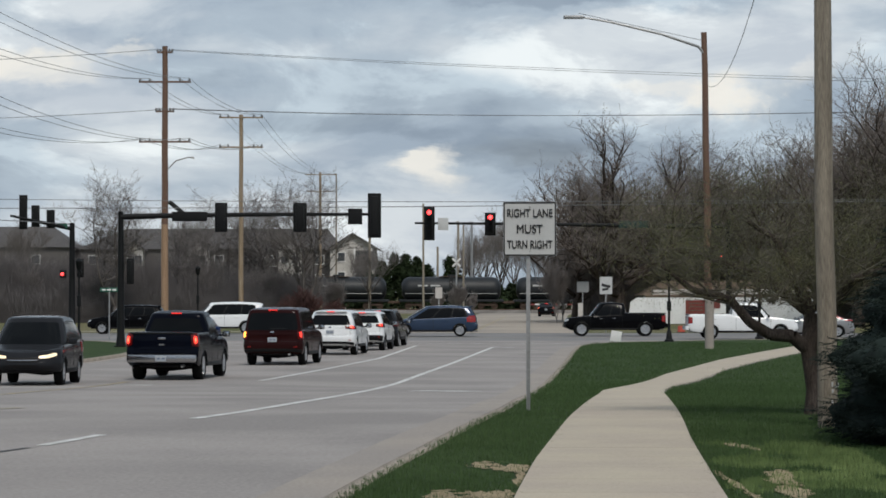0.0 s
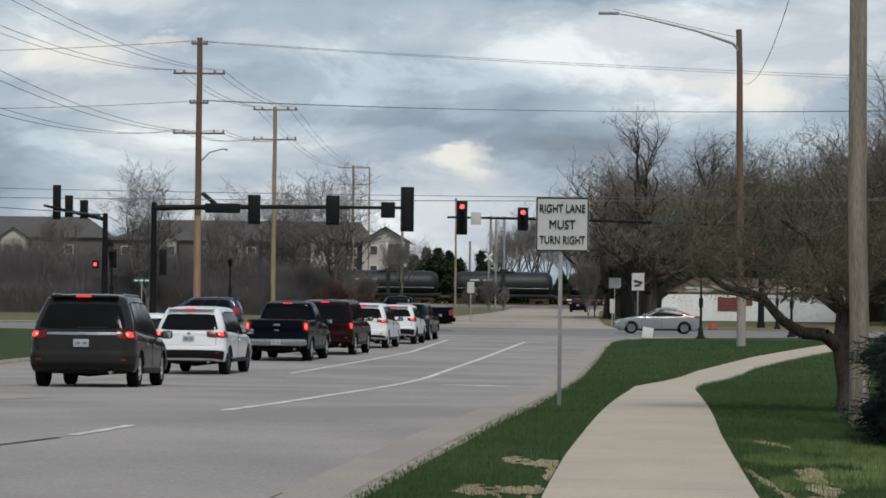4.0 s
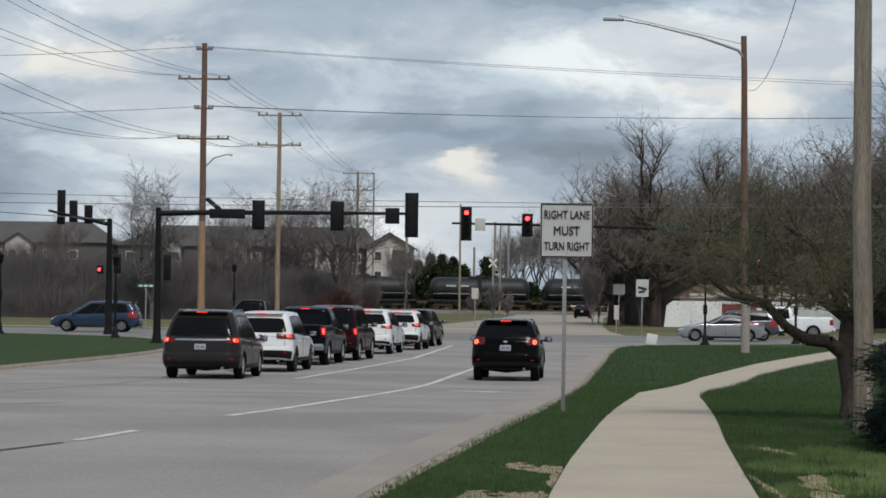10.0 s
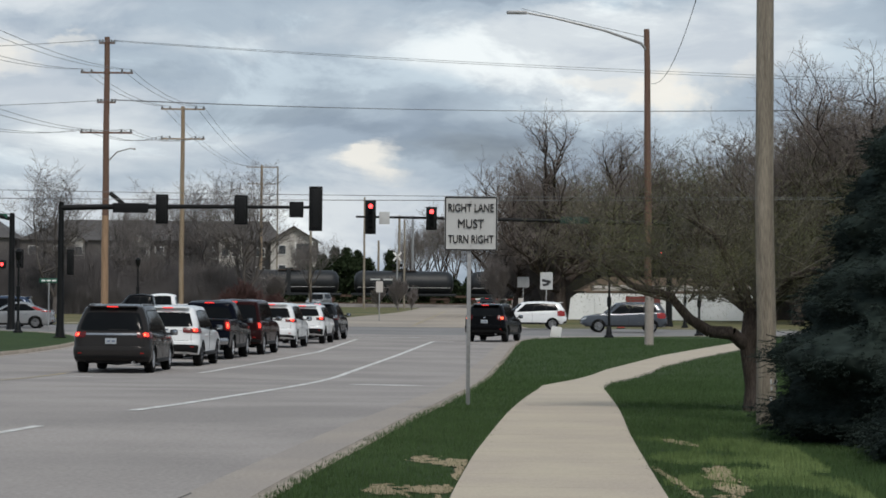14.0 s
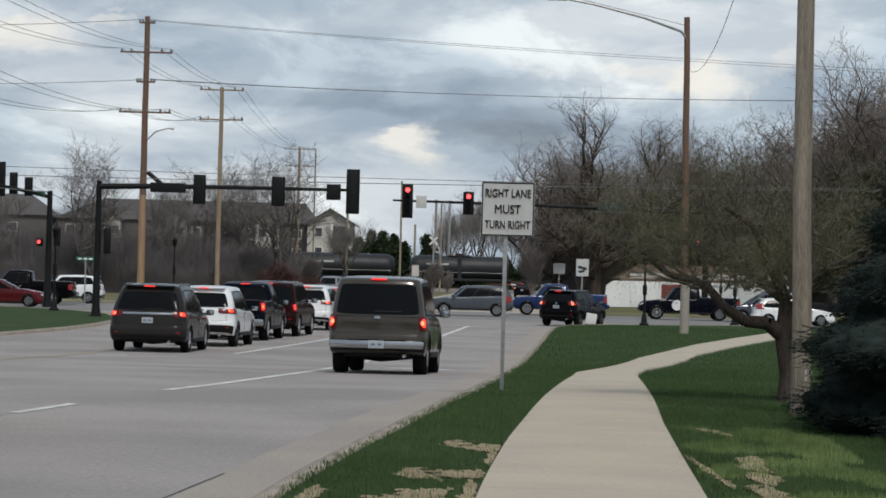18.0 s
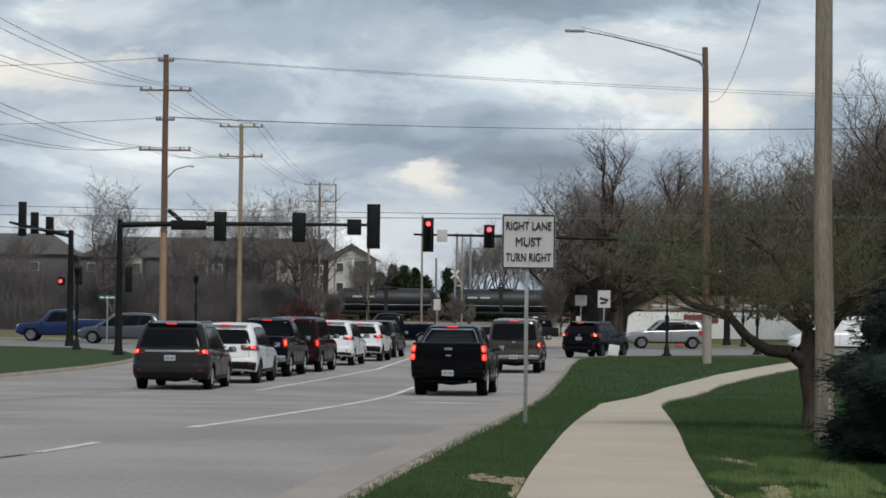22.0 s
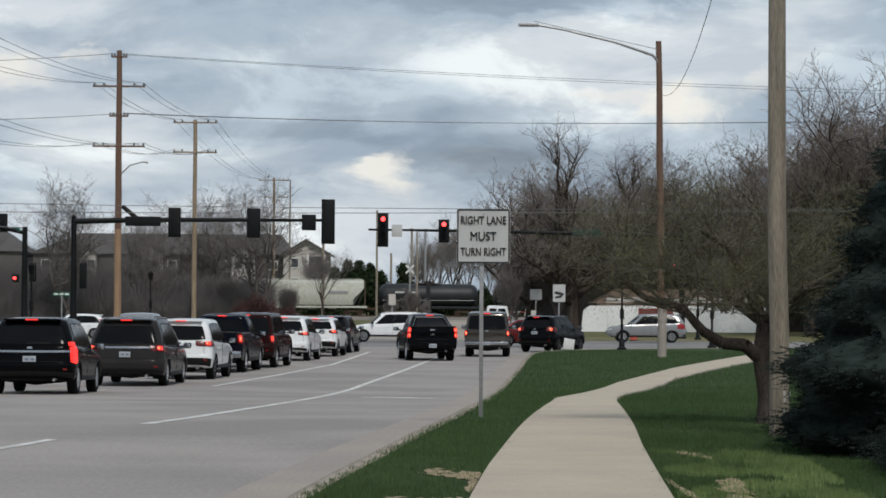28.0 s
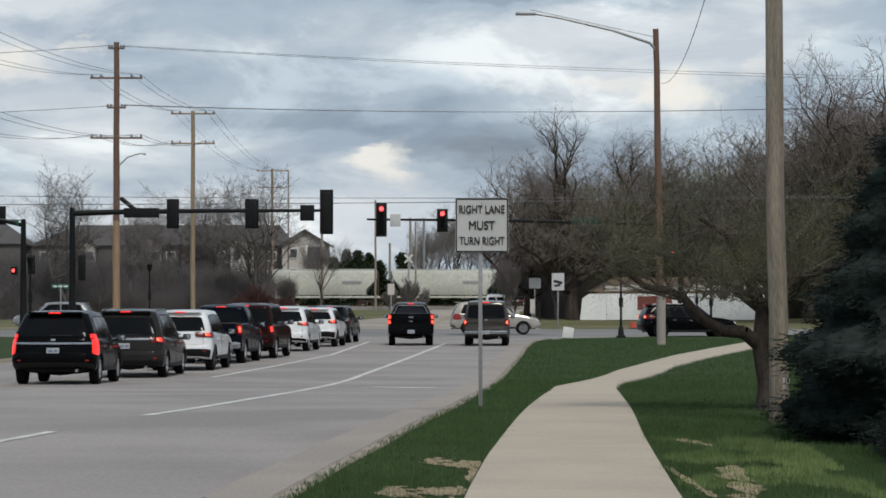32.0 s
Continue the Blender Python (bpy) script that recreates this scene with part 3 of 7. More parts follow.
stripe("crossing_line", [(-9, 136), (6.5, 136)], 0.25, M["line"], "worn white crossing line")
stripe("cross_lane_line", [(-60, 154.5), (60, 154.5)], 0.14, M["yellow_line"], "yellow line along the cross street")
stripe("road_crack", [(-5.2, 26.9), (-4.7, 28.8), (-4.41, 30.0)], 0.09, material("tar", (0.06, 0.06, 0.062), 0.8), "dark tar-filled crack in the asphalt")
stripe("road_crack", [(-2.15, 15.8), (-1.85, 18.7), (-1.57, 21.6), (-1.50, 22.3)], 0.022, bpy.data.materials["tar"], "dark crack in the asphalt")
stripe("shoulder_line", [(1.9, 179.0), (3.6, 222.0), (6.6, 300.0)], 0.2, M["yellow_line"], "worn yellow line on the far road", 0.02)


# ---- vehicles ----
# each kind: body profile as (share of the length from the rear, height), cabin corners, wheel places
KINDS = {
    "suv": dict(prof=[(0, 1.13), (0.03, 1.16), (0.35, 1.10), (0.55, 1.05), (0.72, 1.03), (0.78, 1.02), (0.95, 0.88), (1, 0.74)], cab=(0.01, 0.07, 0.60, 0.745), wheels=(0.195, 0.80), low=0.34),
    "minivan": dict(prof=[(0, 1.11), (0.03, 1.13), (0.30, 1.06), (0.60, 1.0), (0.80, 0.97), (0.84, 0.95), (0.96, 0.80), (1, 0.68)], cab=(0.01, 0.065, 0.585, 0.80), wheels=(0.20, 0.80), low=0.29),
    "sedan": dict(prof=[(0, 0.90), (0.04, 0.98), (0.16, 0.99), (0.60, 0.93), (0.73, 0.93), (0.78, 0.90), (0.95, 0.76), (1, 0.62)], cab=(0.10, 0.27, 0.52, 0.71), wheels=(0.205, 0.805), low=0.2),
    "hatch": dict(prof=[(0, 0.92), (0.03, 0.98), (0.58, 0.93), (0.73, 0.93), (0.78, 0.90), (0.95, 0.76), (1, 0.62)], cab=(0.02, 0.12, 0.55, 0.73), wheels=(0.19, 0.81), low=0.2),
    "pickup": dict(prof=[(0, 1.28), (0.02, 1.30), (0.385, 1.30), (0.40, 1.22), (0.66, 1.14), (0.74, 1.14), (0.79, 1.13), (0.96, 1.02), (1, 0.86)], cab=(0.385, 0.405, 0.655, 0.75), wheels=(0.205, 0.825), low=0.38),
    "sail_pickup": dict(prof=[(0, 1.35), (0.02, 1.37), (0.10, 1.37), (0.34, 1.30), (0.44, 1.22), (0.66, 1.18), (0.74, 1.14), (0.79, 1.13), (0.96, 1.02), (1, 0.86)], cab=(0.09, 0.22, 0.635, 0.745), wheels=(0.215, 0.815), low=0.38),
    "big_suv": dict(prof=[(0, 1.17), (0.03, 1.19), (0.55, 1.16), (0.70, 1.15), (0.76, 1.14), (0.95, 1.0), (1, 0.84)], cab=(0.01, 0.04, 0.60, 0.715), wheels=(0.205, 0.81), low=0.36),
    "van": dict(prof=[(0, 1.05), (0.02, 1.08), (0.72, 1.08), (0.82, 1.06), (0.86, 1.04), (0.97, 0.85), (1, 0.7)], cab=(0.003, 0.02, 0.705, 0.82), wheels=(0.21, 0.83), low=0.28),
}


def lathe(profile, n, axis="x"):
    bm = bmesh.new()
    rings = []
    for x, r in profile:
        rings.append([bm.verts.new((x, r * math.cos(k * math.tau / n), r * math.sin(k * math.tau / n))) for k in range(n)])
    for a, b in zip(rings, rings[1:]):
        for k in range(n):
            bm.faces.new((a[k], a[(k + 1) % n], b[(k + 1) % n], b[k]))
    bm.faces.new(rings[0][::-1])
    bm.faces.new(rings[-1])
    bmesh.ops.recalc_face_normals(bm, faces=bm.faces)
    return bm


WHEEL_MESH = {}


def wheel(parent, x, y, r, width, rim_mat, side):
    w = tagged(new("wheel"), "")
    w.parent = parent
    w.empty_display_size = 0.1
    w.matrix_basis = pose(x, y, r)
    key = (round(r, 2), round(width, 2), rim_mat.name, side)
    if key not in WHEEL_MESH:
        big = 1.16 if rim_mat.name == "polished_rim" else 1.0
        t = lathe([(-width * 0.28, r * 0.63 * big), (-width / 2, r * 0.68 * big), (-width / 2, r * 0.93), (-width * 0.38, r), (width * 0.38, r), (width / 2, r * 0.93), (width / 2, r * 0.68 * big), (width * 0.28, r * 0.63 * big)], 24)
        tyre = part("tyre", t, M["tyre"], w)
        s = side
        bm = lathe([(s * width * 0.30, r * 0.66 * big), (s * width * 0.46, r * 0.66 * big), (s * width * 0.46, r * 0.60 * big), (s * width * 0.30, r * 0.56 * big)], 20)
        for k in range(6):
            box(bm, (0, 0, 0), (width * 0.12, r * 0.13, r * 0.54 * big), 0.01, Matrix.Rotation(k * math.tau / 6, 4, "X") @ Matrix.Translation((s * width * 0.42, 0, r * 0.32 * big)), 1)
        hub = lathe([(s * width * 0.2, r * 0.12), (s * width * 0.5, r * 0.12), (s * width * 0.52, r * 0.07)], 10)
        me = bpy.data.meshes.new("hub")
        hub.to_mesh(me)
        bm.from_mesh(me)
        hub.free()
        rim = part("rim", bm, rim_mat, w)
        WHEEL_MESH[key] = (tyre.data, rim.data)
    else:
        for nm, me in zip(("tyre", "rim"), WHEEL_MESH[key]):
            o = new(nm, me)
            o.parent = w
    return w


class Shell:
    """A rounded car surface: closed plan outlines stacked from sill to shoulder, or from belt to roof.
    Round the outline u runs -1..1 along the rear, 1..2 the right corner, 2..3 the right side,
    3..4 and 6..7 the front corners, 4..6 the front, 7..8 the left side, 8..9 the left rear corner."""

    def __init__(self, levels, z_of):
        self.levels, self.z_of = levels, z_of

    def level(self, v):
        return [lerp_table([(l[0], l[i]) for l in self.levels], v) for i in range(1, 8)]

    def at(self, u, v):
        w, yr, yf, rr, rf, bow, fbow = self.level(v)
        u = (u + 1) % 10 - 1
        m = 1
        if u > 5:
            u, m = 10 - u, -1
        if u < 0:
            u, m = -u, -1
        if u <= 1:
            x, y = u * (w - rr), yr
        elif u <= 2:
            a = (u - 1) * math.pi / 2
            x, y = w - rr + rr * math.sin(a), yr + rr * (1 - math.cos(a))
        elif u <= 3:
            x, y = w, yr + rr + (u - 2) * (yf - rf - yr - rr)
        elif u <= 4:
            a = (u - 3) * math.pi / 2
            x, y = w - rf + rf * math.cos(a), yf - rf + rf * math.sin(a)
        else:
            x, y = (5 - u) * (w - rf), yf
        t = (y - yr) / (yf - yr)
        y += bow * (x / w) ** 2 * (1 - t) - fbow * (x / w) ** 2 * t
        return Vector((m * x, y, self.z_of(y, v)))

    def normal(self, u, v):
        e = 0.01
        a, b = self.at(u + e, v) - self.at(u - e, v), self.at(u, min(v + e, 1)) - self.at(u, max(v - e, 0))
        n = a.cross(b)
        return n.normalized() if n.length > 1e-9 else Vector((0, -1, 0))

    def mesh(self, vs, side, lift=(), floor=False):
        us = [-1 + 2 * i / 10 for i in range(10)] + [1 + i / 7 for i in range(7)] + [2 + i / side for i in range(side)] + [3 + i / 7 for i in range(7)] + [4 + 2 * i / 8 for i in range(8)]
        us += [6 + i / 7 for i in range(7)] + [7 + i / side for i in range(side)] + [8 + i / 7 for i in range(7)]
        bm = bmesh.new()
        rings = [[bm.verts.new(self.at(u, v)) for u in us] for v in vs]
        last = [v.co.copy() for v in rings[-1]]
        ym = sum(p.y for p in last) / len(last)
        for inset, rise in lift:
            ring = []
            for p in last:
                d = Vector((p.x, p.y - ym, 0))
                kx = max(0.0, 1 - inset / max(0.3, max(q.x for q in last)))
                ring.append(bm.verts.new((p.x * kx, ym + d.y * max(0.0, 1 - inset * 0.8 / max(abs(q.y - ym) for q in last)), p.z + rise)))
            rings.append(ring)
        n = len(us)
        for a, b in zip(rings, rings[1:]):
            for k in range(n):
                bm.faces.new((a[k], a[(k + 1) % n], b[(k + 1) % n], b[k]))
        for ring in ([rings[-1], rings[0]] if floor else [rings[-1]]):
            m = {}
            for k in range(n):
                m[k] = (10 - k) % n
            ks = list(range(5, 5 + n // 2))
            for k, q in zip(ks, ks[1:]):
                f = [ring[k % n], ring[q % n], ring[m[q % n]], ring[m[k % n]]]
                f = list(dict.fromkeys(f))
                if len(f) > 2:
                    bm.faces.new(f)
        bmesh.ops.remove_doubles(bm, verts=bm.verts, dist=0.0008)
        bmesh.ops.recalc_face_normals(bm, faces=bm.faces)
        return bm

    def skin(self, u0, u1, v0, v1, off=0.008, nu=8, nv=4, round_=0.0, slant=0.0, deep=0.02):
        """A plate that follows the surface, with rounded or slanted ends."""
        bm = bmesh.new()
        rows, back = [], []
        for j in range(nv + 1):
            row, inner = [], []
            for i in range(nu + 1):
                a = i / nu
                k = 1 - round_ * abs(2 * a - 1) ** 6
                mid, half = (v0 + v1) / 2, (v1 - v0) / 2
                v = mid + half * k * (2 * j / nv - 1)
                u = u0 + (u1 - u0) * a + slant * (j / nv) * (1 - a)
                p, n = self.at(u, v), self.normal(u, v)
                row.append(bm.verts.new(p + n * off))
                if j in (0, nv) or i in (0, nu):
                    inner.append(bm.verts.new(p + n * (off - deep)))
                else:
                    inner.append(None)
            rows.append(row)
            back.append(inner)
        for j in range(nv):
            for i in range(nu):
                bm.faces.new((rows[j][i], rows[j][i + 1], rows[j + 1][i + 1], rows[j + 1][i]))
        rim = [(0, i) for i in range(nu)] + [(j, nu) for j in range(nv)] + [(nv, i) for i in range(nu, 0, -1)] + [(j, 0) for j in range(nv, 0, -1)]
        for (j, i), (q, p) in zip(rim, rim[1:] + rim[:1]):
            bm.faces.new((rows[j][i], back[j][i], back[q][p], rows[q][p]))
        return bm


def vehicle(name, kind, size, color, label, category, rim="rim", lit=True, tail=(0.16, 0.34, 1.0), rw=0.35, bumper=None, rails=False, plate=True, trim=None, amber=False, heads=False, core=True, style="block", wide=False, plate_z=None, group="cars and trucks on the roads"):
    """One car, nose to +y, its base at the origin."""
    k = KINDS[kind]
    L, W, H = size
    prof, low = k["prof"], k["low"]
    paint_ = PAINT[color]
    car = empty(name, Matrix.Identity(4), label, category, group)
    h = L / 2
    wy = [-h + k["wheels"][0] * L, -h + k["wheels"][1] * L]
    R = rw * 1.13
    truck = kind in ("pickup", "sail_pickup")

    def top(y):
        return lerp_table(prof, y / L + 0.5)

    def arch(y):
        return max([0.0] + [rw + math.sqrt(R * R - (y - c) ** 2) - 0.01 for c in wy if abs(y - c) < R])

    def body_z(y, v):
        z0 = low + 0.11 * max(0.0, abs(y) / h - 0.84) / 0.16
        return max(z0 + (top(y) - z0) * v, min(arch(y), top(y) - 0.10))

    w = W / 2
    rc, fc = (0.10, 0.30) if truck else (0.20 if wide or kind == "van" else 0.30, 0.42)
    bow = 0.02 if truck else 0.07
    sheer = 0.0 if truck or wide else 1.0
    body = Shell([(0, w * 0.945, -h + 0.07, h - 0.12, rc, fc, bow, 0.10), (0.07, w * 0.975, -h + 0.02, h - 0.04, rc, fc, bow, 0.12), (0.22, w * 0.995, -h + 0.0, h, rc, fc, bow, 0.13),
                  (0.42, w, -h + 0.005, h - 0.01, rc, fc, bow, 0.13), (0.47, w, -h + 0.03 + 0.02 * sheer, h - 0.02, rc, fc, bow, 0.13), (0.62, w * 0.998, -h + 0.03 + 0.03 * sheer, h - 0.03, rc, fc, bow, 0.13),
                  (0.80, w * 0.99, -h + 0.03 + 0.05 * sheer, h - 0.05, rc, fc, bow, 0.14), (0.92, w * 0.972, -h + 0.04 + 0.06 * sheer, h - 0.09, rc, fc, bow, 0.15), (1, w * 0.945, -h + 0.06 + 0.08 * sheer, h - 0.16, rc, fc, bow, 0.16)], body_z)
    part("body", body.mesh((0, 0.07, 0.22, 0.42, 0.47, 0.62, 0.72, 0.80, 0.87, 0.92, 0.97, 1), 46, ((0.03, 0.012), (0.14, 0.022), (0.5, 0.028)), True), paint_, car)

    def vz(z, y=None):
        y = -h if y is None else y
        z0 = low + (0.11 if y < -0.9 * h else 0.0)
        return max(0.02, min(0.985, (z - z0) / (top(y) - z0)))

    def ux(x):
        s = w - rc
        if x <= s:
            return x / s
        return 1 + math.asin(min(1, (x - s) / rc)) / (math.pi / 2)

    # cabin
    yrb, yrt, yft, yfb = [-h + c * L for c in k["cab"]]
    if wide:
        yrb, yrt = -h + 0.03, -h + 0.19
    elif kind in ("suv", "minivan"):
        yrb += 0.06
        yrt += 0.06
    zr = H - 0.075
    wb = W * (0.474 if kind != "sail_pickup" else 0.435)
    wt = W * (0.335 if kind == "sail_pickup" else 0.415 if wide else 0.375 if kind not in ("van", "pickup", "sail_pickup") else 0.40 if kind == "van" else 0.37)
    ym, yh = (yrt + yft) / 2, (yft - yrt) / 2

    def cab_z(y, v):
        b = top(max(-h, min(h, y))) - 0.045
        r = zr - 0.035 * min(1.6, ((y - ym) / yh) ** 2) - (0.02 if y < ym else 0.0) * min(1.6, ((y - ym) / yh) ** 2)
        return b + (r - b) * v

    cr = 0.10 if kind == "van" else 0.16 if wide or truck else 0.24
    lev = []
    for i in range(9):
        v = i / 8
        lev.append((v, wb + (wt - wb) * v ** 1.5, yrb + (yrt - yrb) * v ** (1.0 if wide or truck or kind == "van" else 1.35), yfb + (yft - yfb) * v ** 1.12, cr, 0.34, 0.05, 0.10))
    cab = Shell(lev, cab_z)
    part("roof", cab.mesh([i / 8 for i in range(9)], 22, ((0.035, 0.030), (0.10, 0.050), (0.25, 0.066), (0.5, 0.074))), paint_, car)
    # glass, with dark pillars between the side windows
    if kind == "van":
        for s in (-1, 1):
            part("rear_window", cab.skin(0.08 * s if s > 0 else -0.86, 0.86 if s > 0 else -0.08, 0.30, 0.86, 0.006, 6, 5, 0.1), M["glass"], car, "dark tinted rear window")
    else:
        ue = {"sail_pickup": 0.88, "pickup": 1.0}.get(kind, 1.25 if wide else 1.28)
        part("rear_window", cab.skin(-ue, ue, 0.05 if wide else 0.10 if not truck else 0.14, 0.91 if wide else 0.86, 0.006, 18, 6, 0.14), M["glass"], car, "dark tinted rear window")
    part("windscreen", cab.skin(3.55, 6.45, 0.06, 0.90, 0.006, 16, 5, 0.08), M["glass"], car, "dark windscreen")
    n_side = {"suv": 3, "big_suv": 3, "minivan": 3, "pickup": 2, "sail_pickup": 3, "sedan": 2, "hatch": 2, "van": 3}[kind]
    for s in (1, -1):
        a0, a1 = (2.76 if kind == "van" else 2.06, 3.10)
        edge = [(a0, a1) if s > 0 else (10 - a1, 10 - a0)][0]
        part("window_surround", cab.skin(edge[0], edge[1], 0.05, 0.90, 0.004, 14, 4, 0.10), M["plastic"], car, "black window surround")
        first = 2 if kind == "van" else 0
        cuts = {3: [0.0, 0.27, 0.60, 1.0], 2: [0.0, 0.44, 1.0]}[n_side]
        for i in range(first, n_side):
            b0, b1 = 2.08 + 1.0 * cuts[i] + 0.012, 2.08 + 1.0 * cuts[i + 1] - 0.012
            if kind == "van":
                b0, b1 = 2.79, 3.04
            if s < 0:
                b0, b1 = 10 - b1, 10 - b0
            part("side_window", cab.skin(b0, b1, 0.09, 0.86, 0.010, 6, 4, 0.10), M["glass"], car)
    if kind == "sail_pickup":
        for s in (1, -1):
            ue = (0.95, 1.16)
            part("rear_pillar", cab.skin(ue[0] if s > 0 else -ue[1], ue[1] if s > 0 else -ue[0], 0.03, 0.98, 0.012, 3, 8), paint_, car)
            # pale steel strip stands in for the highlight along the black pillar
            part("pillar_edge", cab.skin(1.14 if s > 0 else -1.20, 1.20 if s > 0 else -1.14, 0.03, 0.99, 0.016, 2, 8), M["steel"], car, "pale strip standing in for the highlight along the sloping pillar")
            part("quarter_cladding", cab.skin(2.0, 2.34, 0.03, 0.34, 0.013, 6, 3) if s > 0 else cab.skin(7.66, 8.0, 0.03, 0.34, 0.013, 6, 3), M["plastic"], car)
        # and one more for the highlight on the rear edge of the roof
        part("roof_edge", cab.skin(-1.1, 1.1, 0.93, 0.985, 0.014, 14, 1), M["steel"], car, "pale strip standing in for the highlight along the rear roof edge")
    # lamps
    tw, th, tz = tail
    for s in (1, -1):
        def on(surface, x0, u1, va, vb, off, rnd=0.2, slant=0.0, nu=10):
            u0 = ux(x0)
            return surface.skin(u0, u1, va, vb, off, nu, 4, rnd, slant) if s > 0 else surface.skin(10 - u1, 10 - u0, va, vb, off, nu, 4, rnd)
        va, vb = vz(tz - th / 2), vz(tz + th / 2)
        u1 = 2.0 + (0.02 if truck or wide else 0.05)
        lamp = part("tail_light", on(body, w - tw, u1, va, vb, 0.018, 0.25), M["brake_dim" if lit and core else "brake" if lit else "lens_red"], car, "lit red tail light" if lit else "")
        if tz + th / 2 > top(-h) + 0.04 and not truck:
            part("upper_lens", on(cab, w - tw - 0.02, u1, 0.03, (tz + th / 2 - top(-h) + 0.04) / (zr - top(-h)), 0.016, 0.2), M["brake_dim" if lit and core else "brake" if lit else "lens_red"], lamp)
        if lit and style == "ring":
            cx, rr = w - th * 0.42 - 0.05, th * 0.30
            c = body.at(s * ux(cx), (va + vb) / 2) + body.normal(s * ux(cx), (va + vb) / 2) * 0.03
            disc = lathe([(-0.012, rr), (0.0, rr), (0.008, rr * 0.72), (0.010, rr * 0.25)], 18)
            turn = Vector((1, 0, 0)).rotation_difference(body.normal(s * ux(cx), (va + vb) / 2)).to_matrix().to_4x4()
            bmesh.ops.transform(disc, matrix=Matrix.Translation(c) @ turn, verts=disc.verts)
            part("lamp_core", disc, M["brake_core"], lamp, "glowing round lamp")
            loop = bmesh.new()
            tube(loop, [(0.012, rr * 0.86 * math.cos(q * math.tau / 18), rr * 0.86 * math.sin(q * math.tau / 18)) for q in range(19)], [0.013] * 19, 6, cap=False)
            bmesh.ops.transform(loop, matrix=Matrix.Translation(c) @ turn, verts=loop.verts)
            part("lamp_ring", loop, M["brake_hot"], lamp, "bright red ring")
        elif lit and style == "stack":
            for f0, f1 in ((0.10, 0.44), (0.56, 0.90)):
                part("lamp_core", on(body, w - tw * 0.80, 1.62, va + (vb - va) * f0, va + (vb - va) * f1, 0.030, 0.5), M["brake_core"], lamp)
                part("bulb", on(body, w - tw * 0.60, 1.25, va + (vb - va) * (f0 + 0.08), va + (vb - va) * (f1 - 0.08), 0.036, 0.6), M["brake_hot"], lamp, "bright bulb behind the red lens")
        elif lit and core:
            c0 = min(tw * 0.62, 0.17)
            part("lamp_core", on(body, w - c0, 1.62 if not truck else 1.5, va + (vb - va) * 0.22, va + (vb - va) * 0.80, 0.026, 0.4), M["amber" if amber and s < 0 else "brake_core"], lamp)
            if not amber:
                part("bulb", on(body, w - c0 * 0.72, 1.3, va + (vb - va) * 0.38, va + (vb - va) * 0.66, 0.033, 0.5), M["brake_hot"], lamp, "bright bulb behind the red lens")
        hv = vz(top(0.93 * h) - 0.06, 0.93 * h)
        part("headlight", body.skin(3.48, 4.22, hv - 0.15, hv, 0.014, 8, 3, 0.35) if s > 0 else body.skin(5.78, 6.52, hv - 0.15, hv, 0.014, 8, 3, 0.35), M["head" if heads else "lens_clear"], car)
        mz = top(yfb) + 0.09
        mb = bmesh.new()
        box(mb, (s * (w + 0.13), yfb - 0.36 * (yfb - yft), mz), (0.22, 0.11, 0.165), 0.05)
        box(mb, (s * (w + 0.0), yfb - 0.34 * (yfb - yft), mz - 0.04), (0.16, 0.05, 0.05), 0.015)
        mirror = part("mirror", mb, paint_ if color != "white" else M["plastic"], car)
        part("mirror_glass", boxed((s * (w + 0.135), yfb - 0.36 * (yfb - yft) - 0.057, mz), (0.17, 0.008, 0.12), 0.003), M["mirror"], mirror)
        vh = vz(top(0) - 0.17, 0)
        for f in ((0.42, 0.66) if n_side == 3 else (0.34, 0.68)) if kind != "van" else (0.66,):
            yy = yrb + (yfb - yrb) * f
            part("door_handle", boxed((s * (w - 0.002), yy, body_z(yy, vh)), (0.05, 0.19, 0.035), 0.012), M["chrome"] if color in ("black", "grey") else paint_, car)
        for f in ((0.30 if n_side == 3 else 0.12), 0.60, 0.965):
            yy = yrb + (yfb - yrb) * f
            if min(abs(yy - q) for q in wy) > rw * 1.2:
                z0, z1 = low + 0.14, top(yy) - 0.05
                part("door_seam", boxed((s * (w - 0.004), yy, (z0 + z1) / 2), (0.012, 0.012, z1 - z0), 0.0), M["plastic"], car)
        part("sill", boxed((s * (w - 0.06), (wy[0] + wy[1]) / 2, low + 0.03), (0.13, (wy[1] - wy[0]) - rw * 2.3, 0.11), 0.03), M["plastic"], car)
        if rails:
            part("roof_rail", tubed([(s * wt * 0.90, yrt + 0.35, zr - 0.0), (s * wt * 0.90, yrt + 0.5, zr + 0.06), (s * wt * 0.90, yft - 0.3, zr + 0.06), (s * wt * 0.90, yft - 0.15, zr - 0.01)], 0.016, 6), M["steel"], car)
        for q in wy:
            lip = bmesh.new()
            tube(lip, [(s * (w - 0.012), q + R * math.cos(j * math.pi / 14), rw - 0.01 + R * math.sin(j * math.pi / 14)) for j in range(1, 14)], [0.02] * 13, 6)
            part("wheel_arch", lip, M["plastic"] if color != "white" or bumper == "plastic" else paint_, car)
    if kind in ("suv", "minivan", "hatch") and not wide:
        part("spoiler", boxed((0, yrt + 0.0, zr + 0.005), (wt * 1.72, 0.22, 0.045), 0.02), paint_, car)
    if lit:
        yb = yrt - (0.115 if kind in ("suv", "minivan") and not wide else 0.01)
        part("brake_light", boxed((0, yb, zr - (0.0 if not wide else 0.02)), (0.30, 0.05, 0.032), 0.012), M["brake"], car, "lit red brake light under the roof edge")
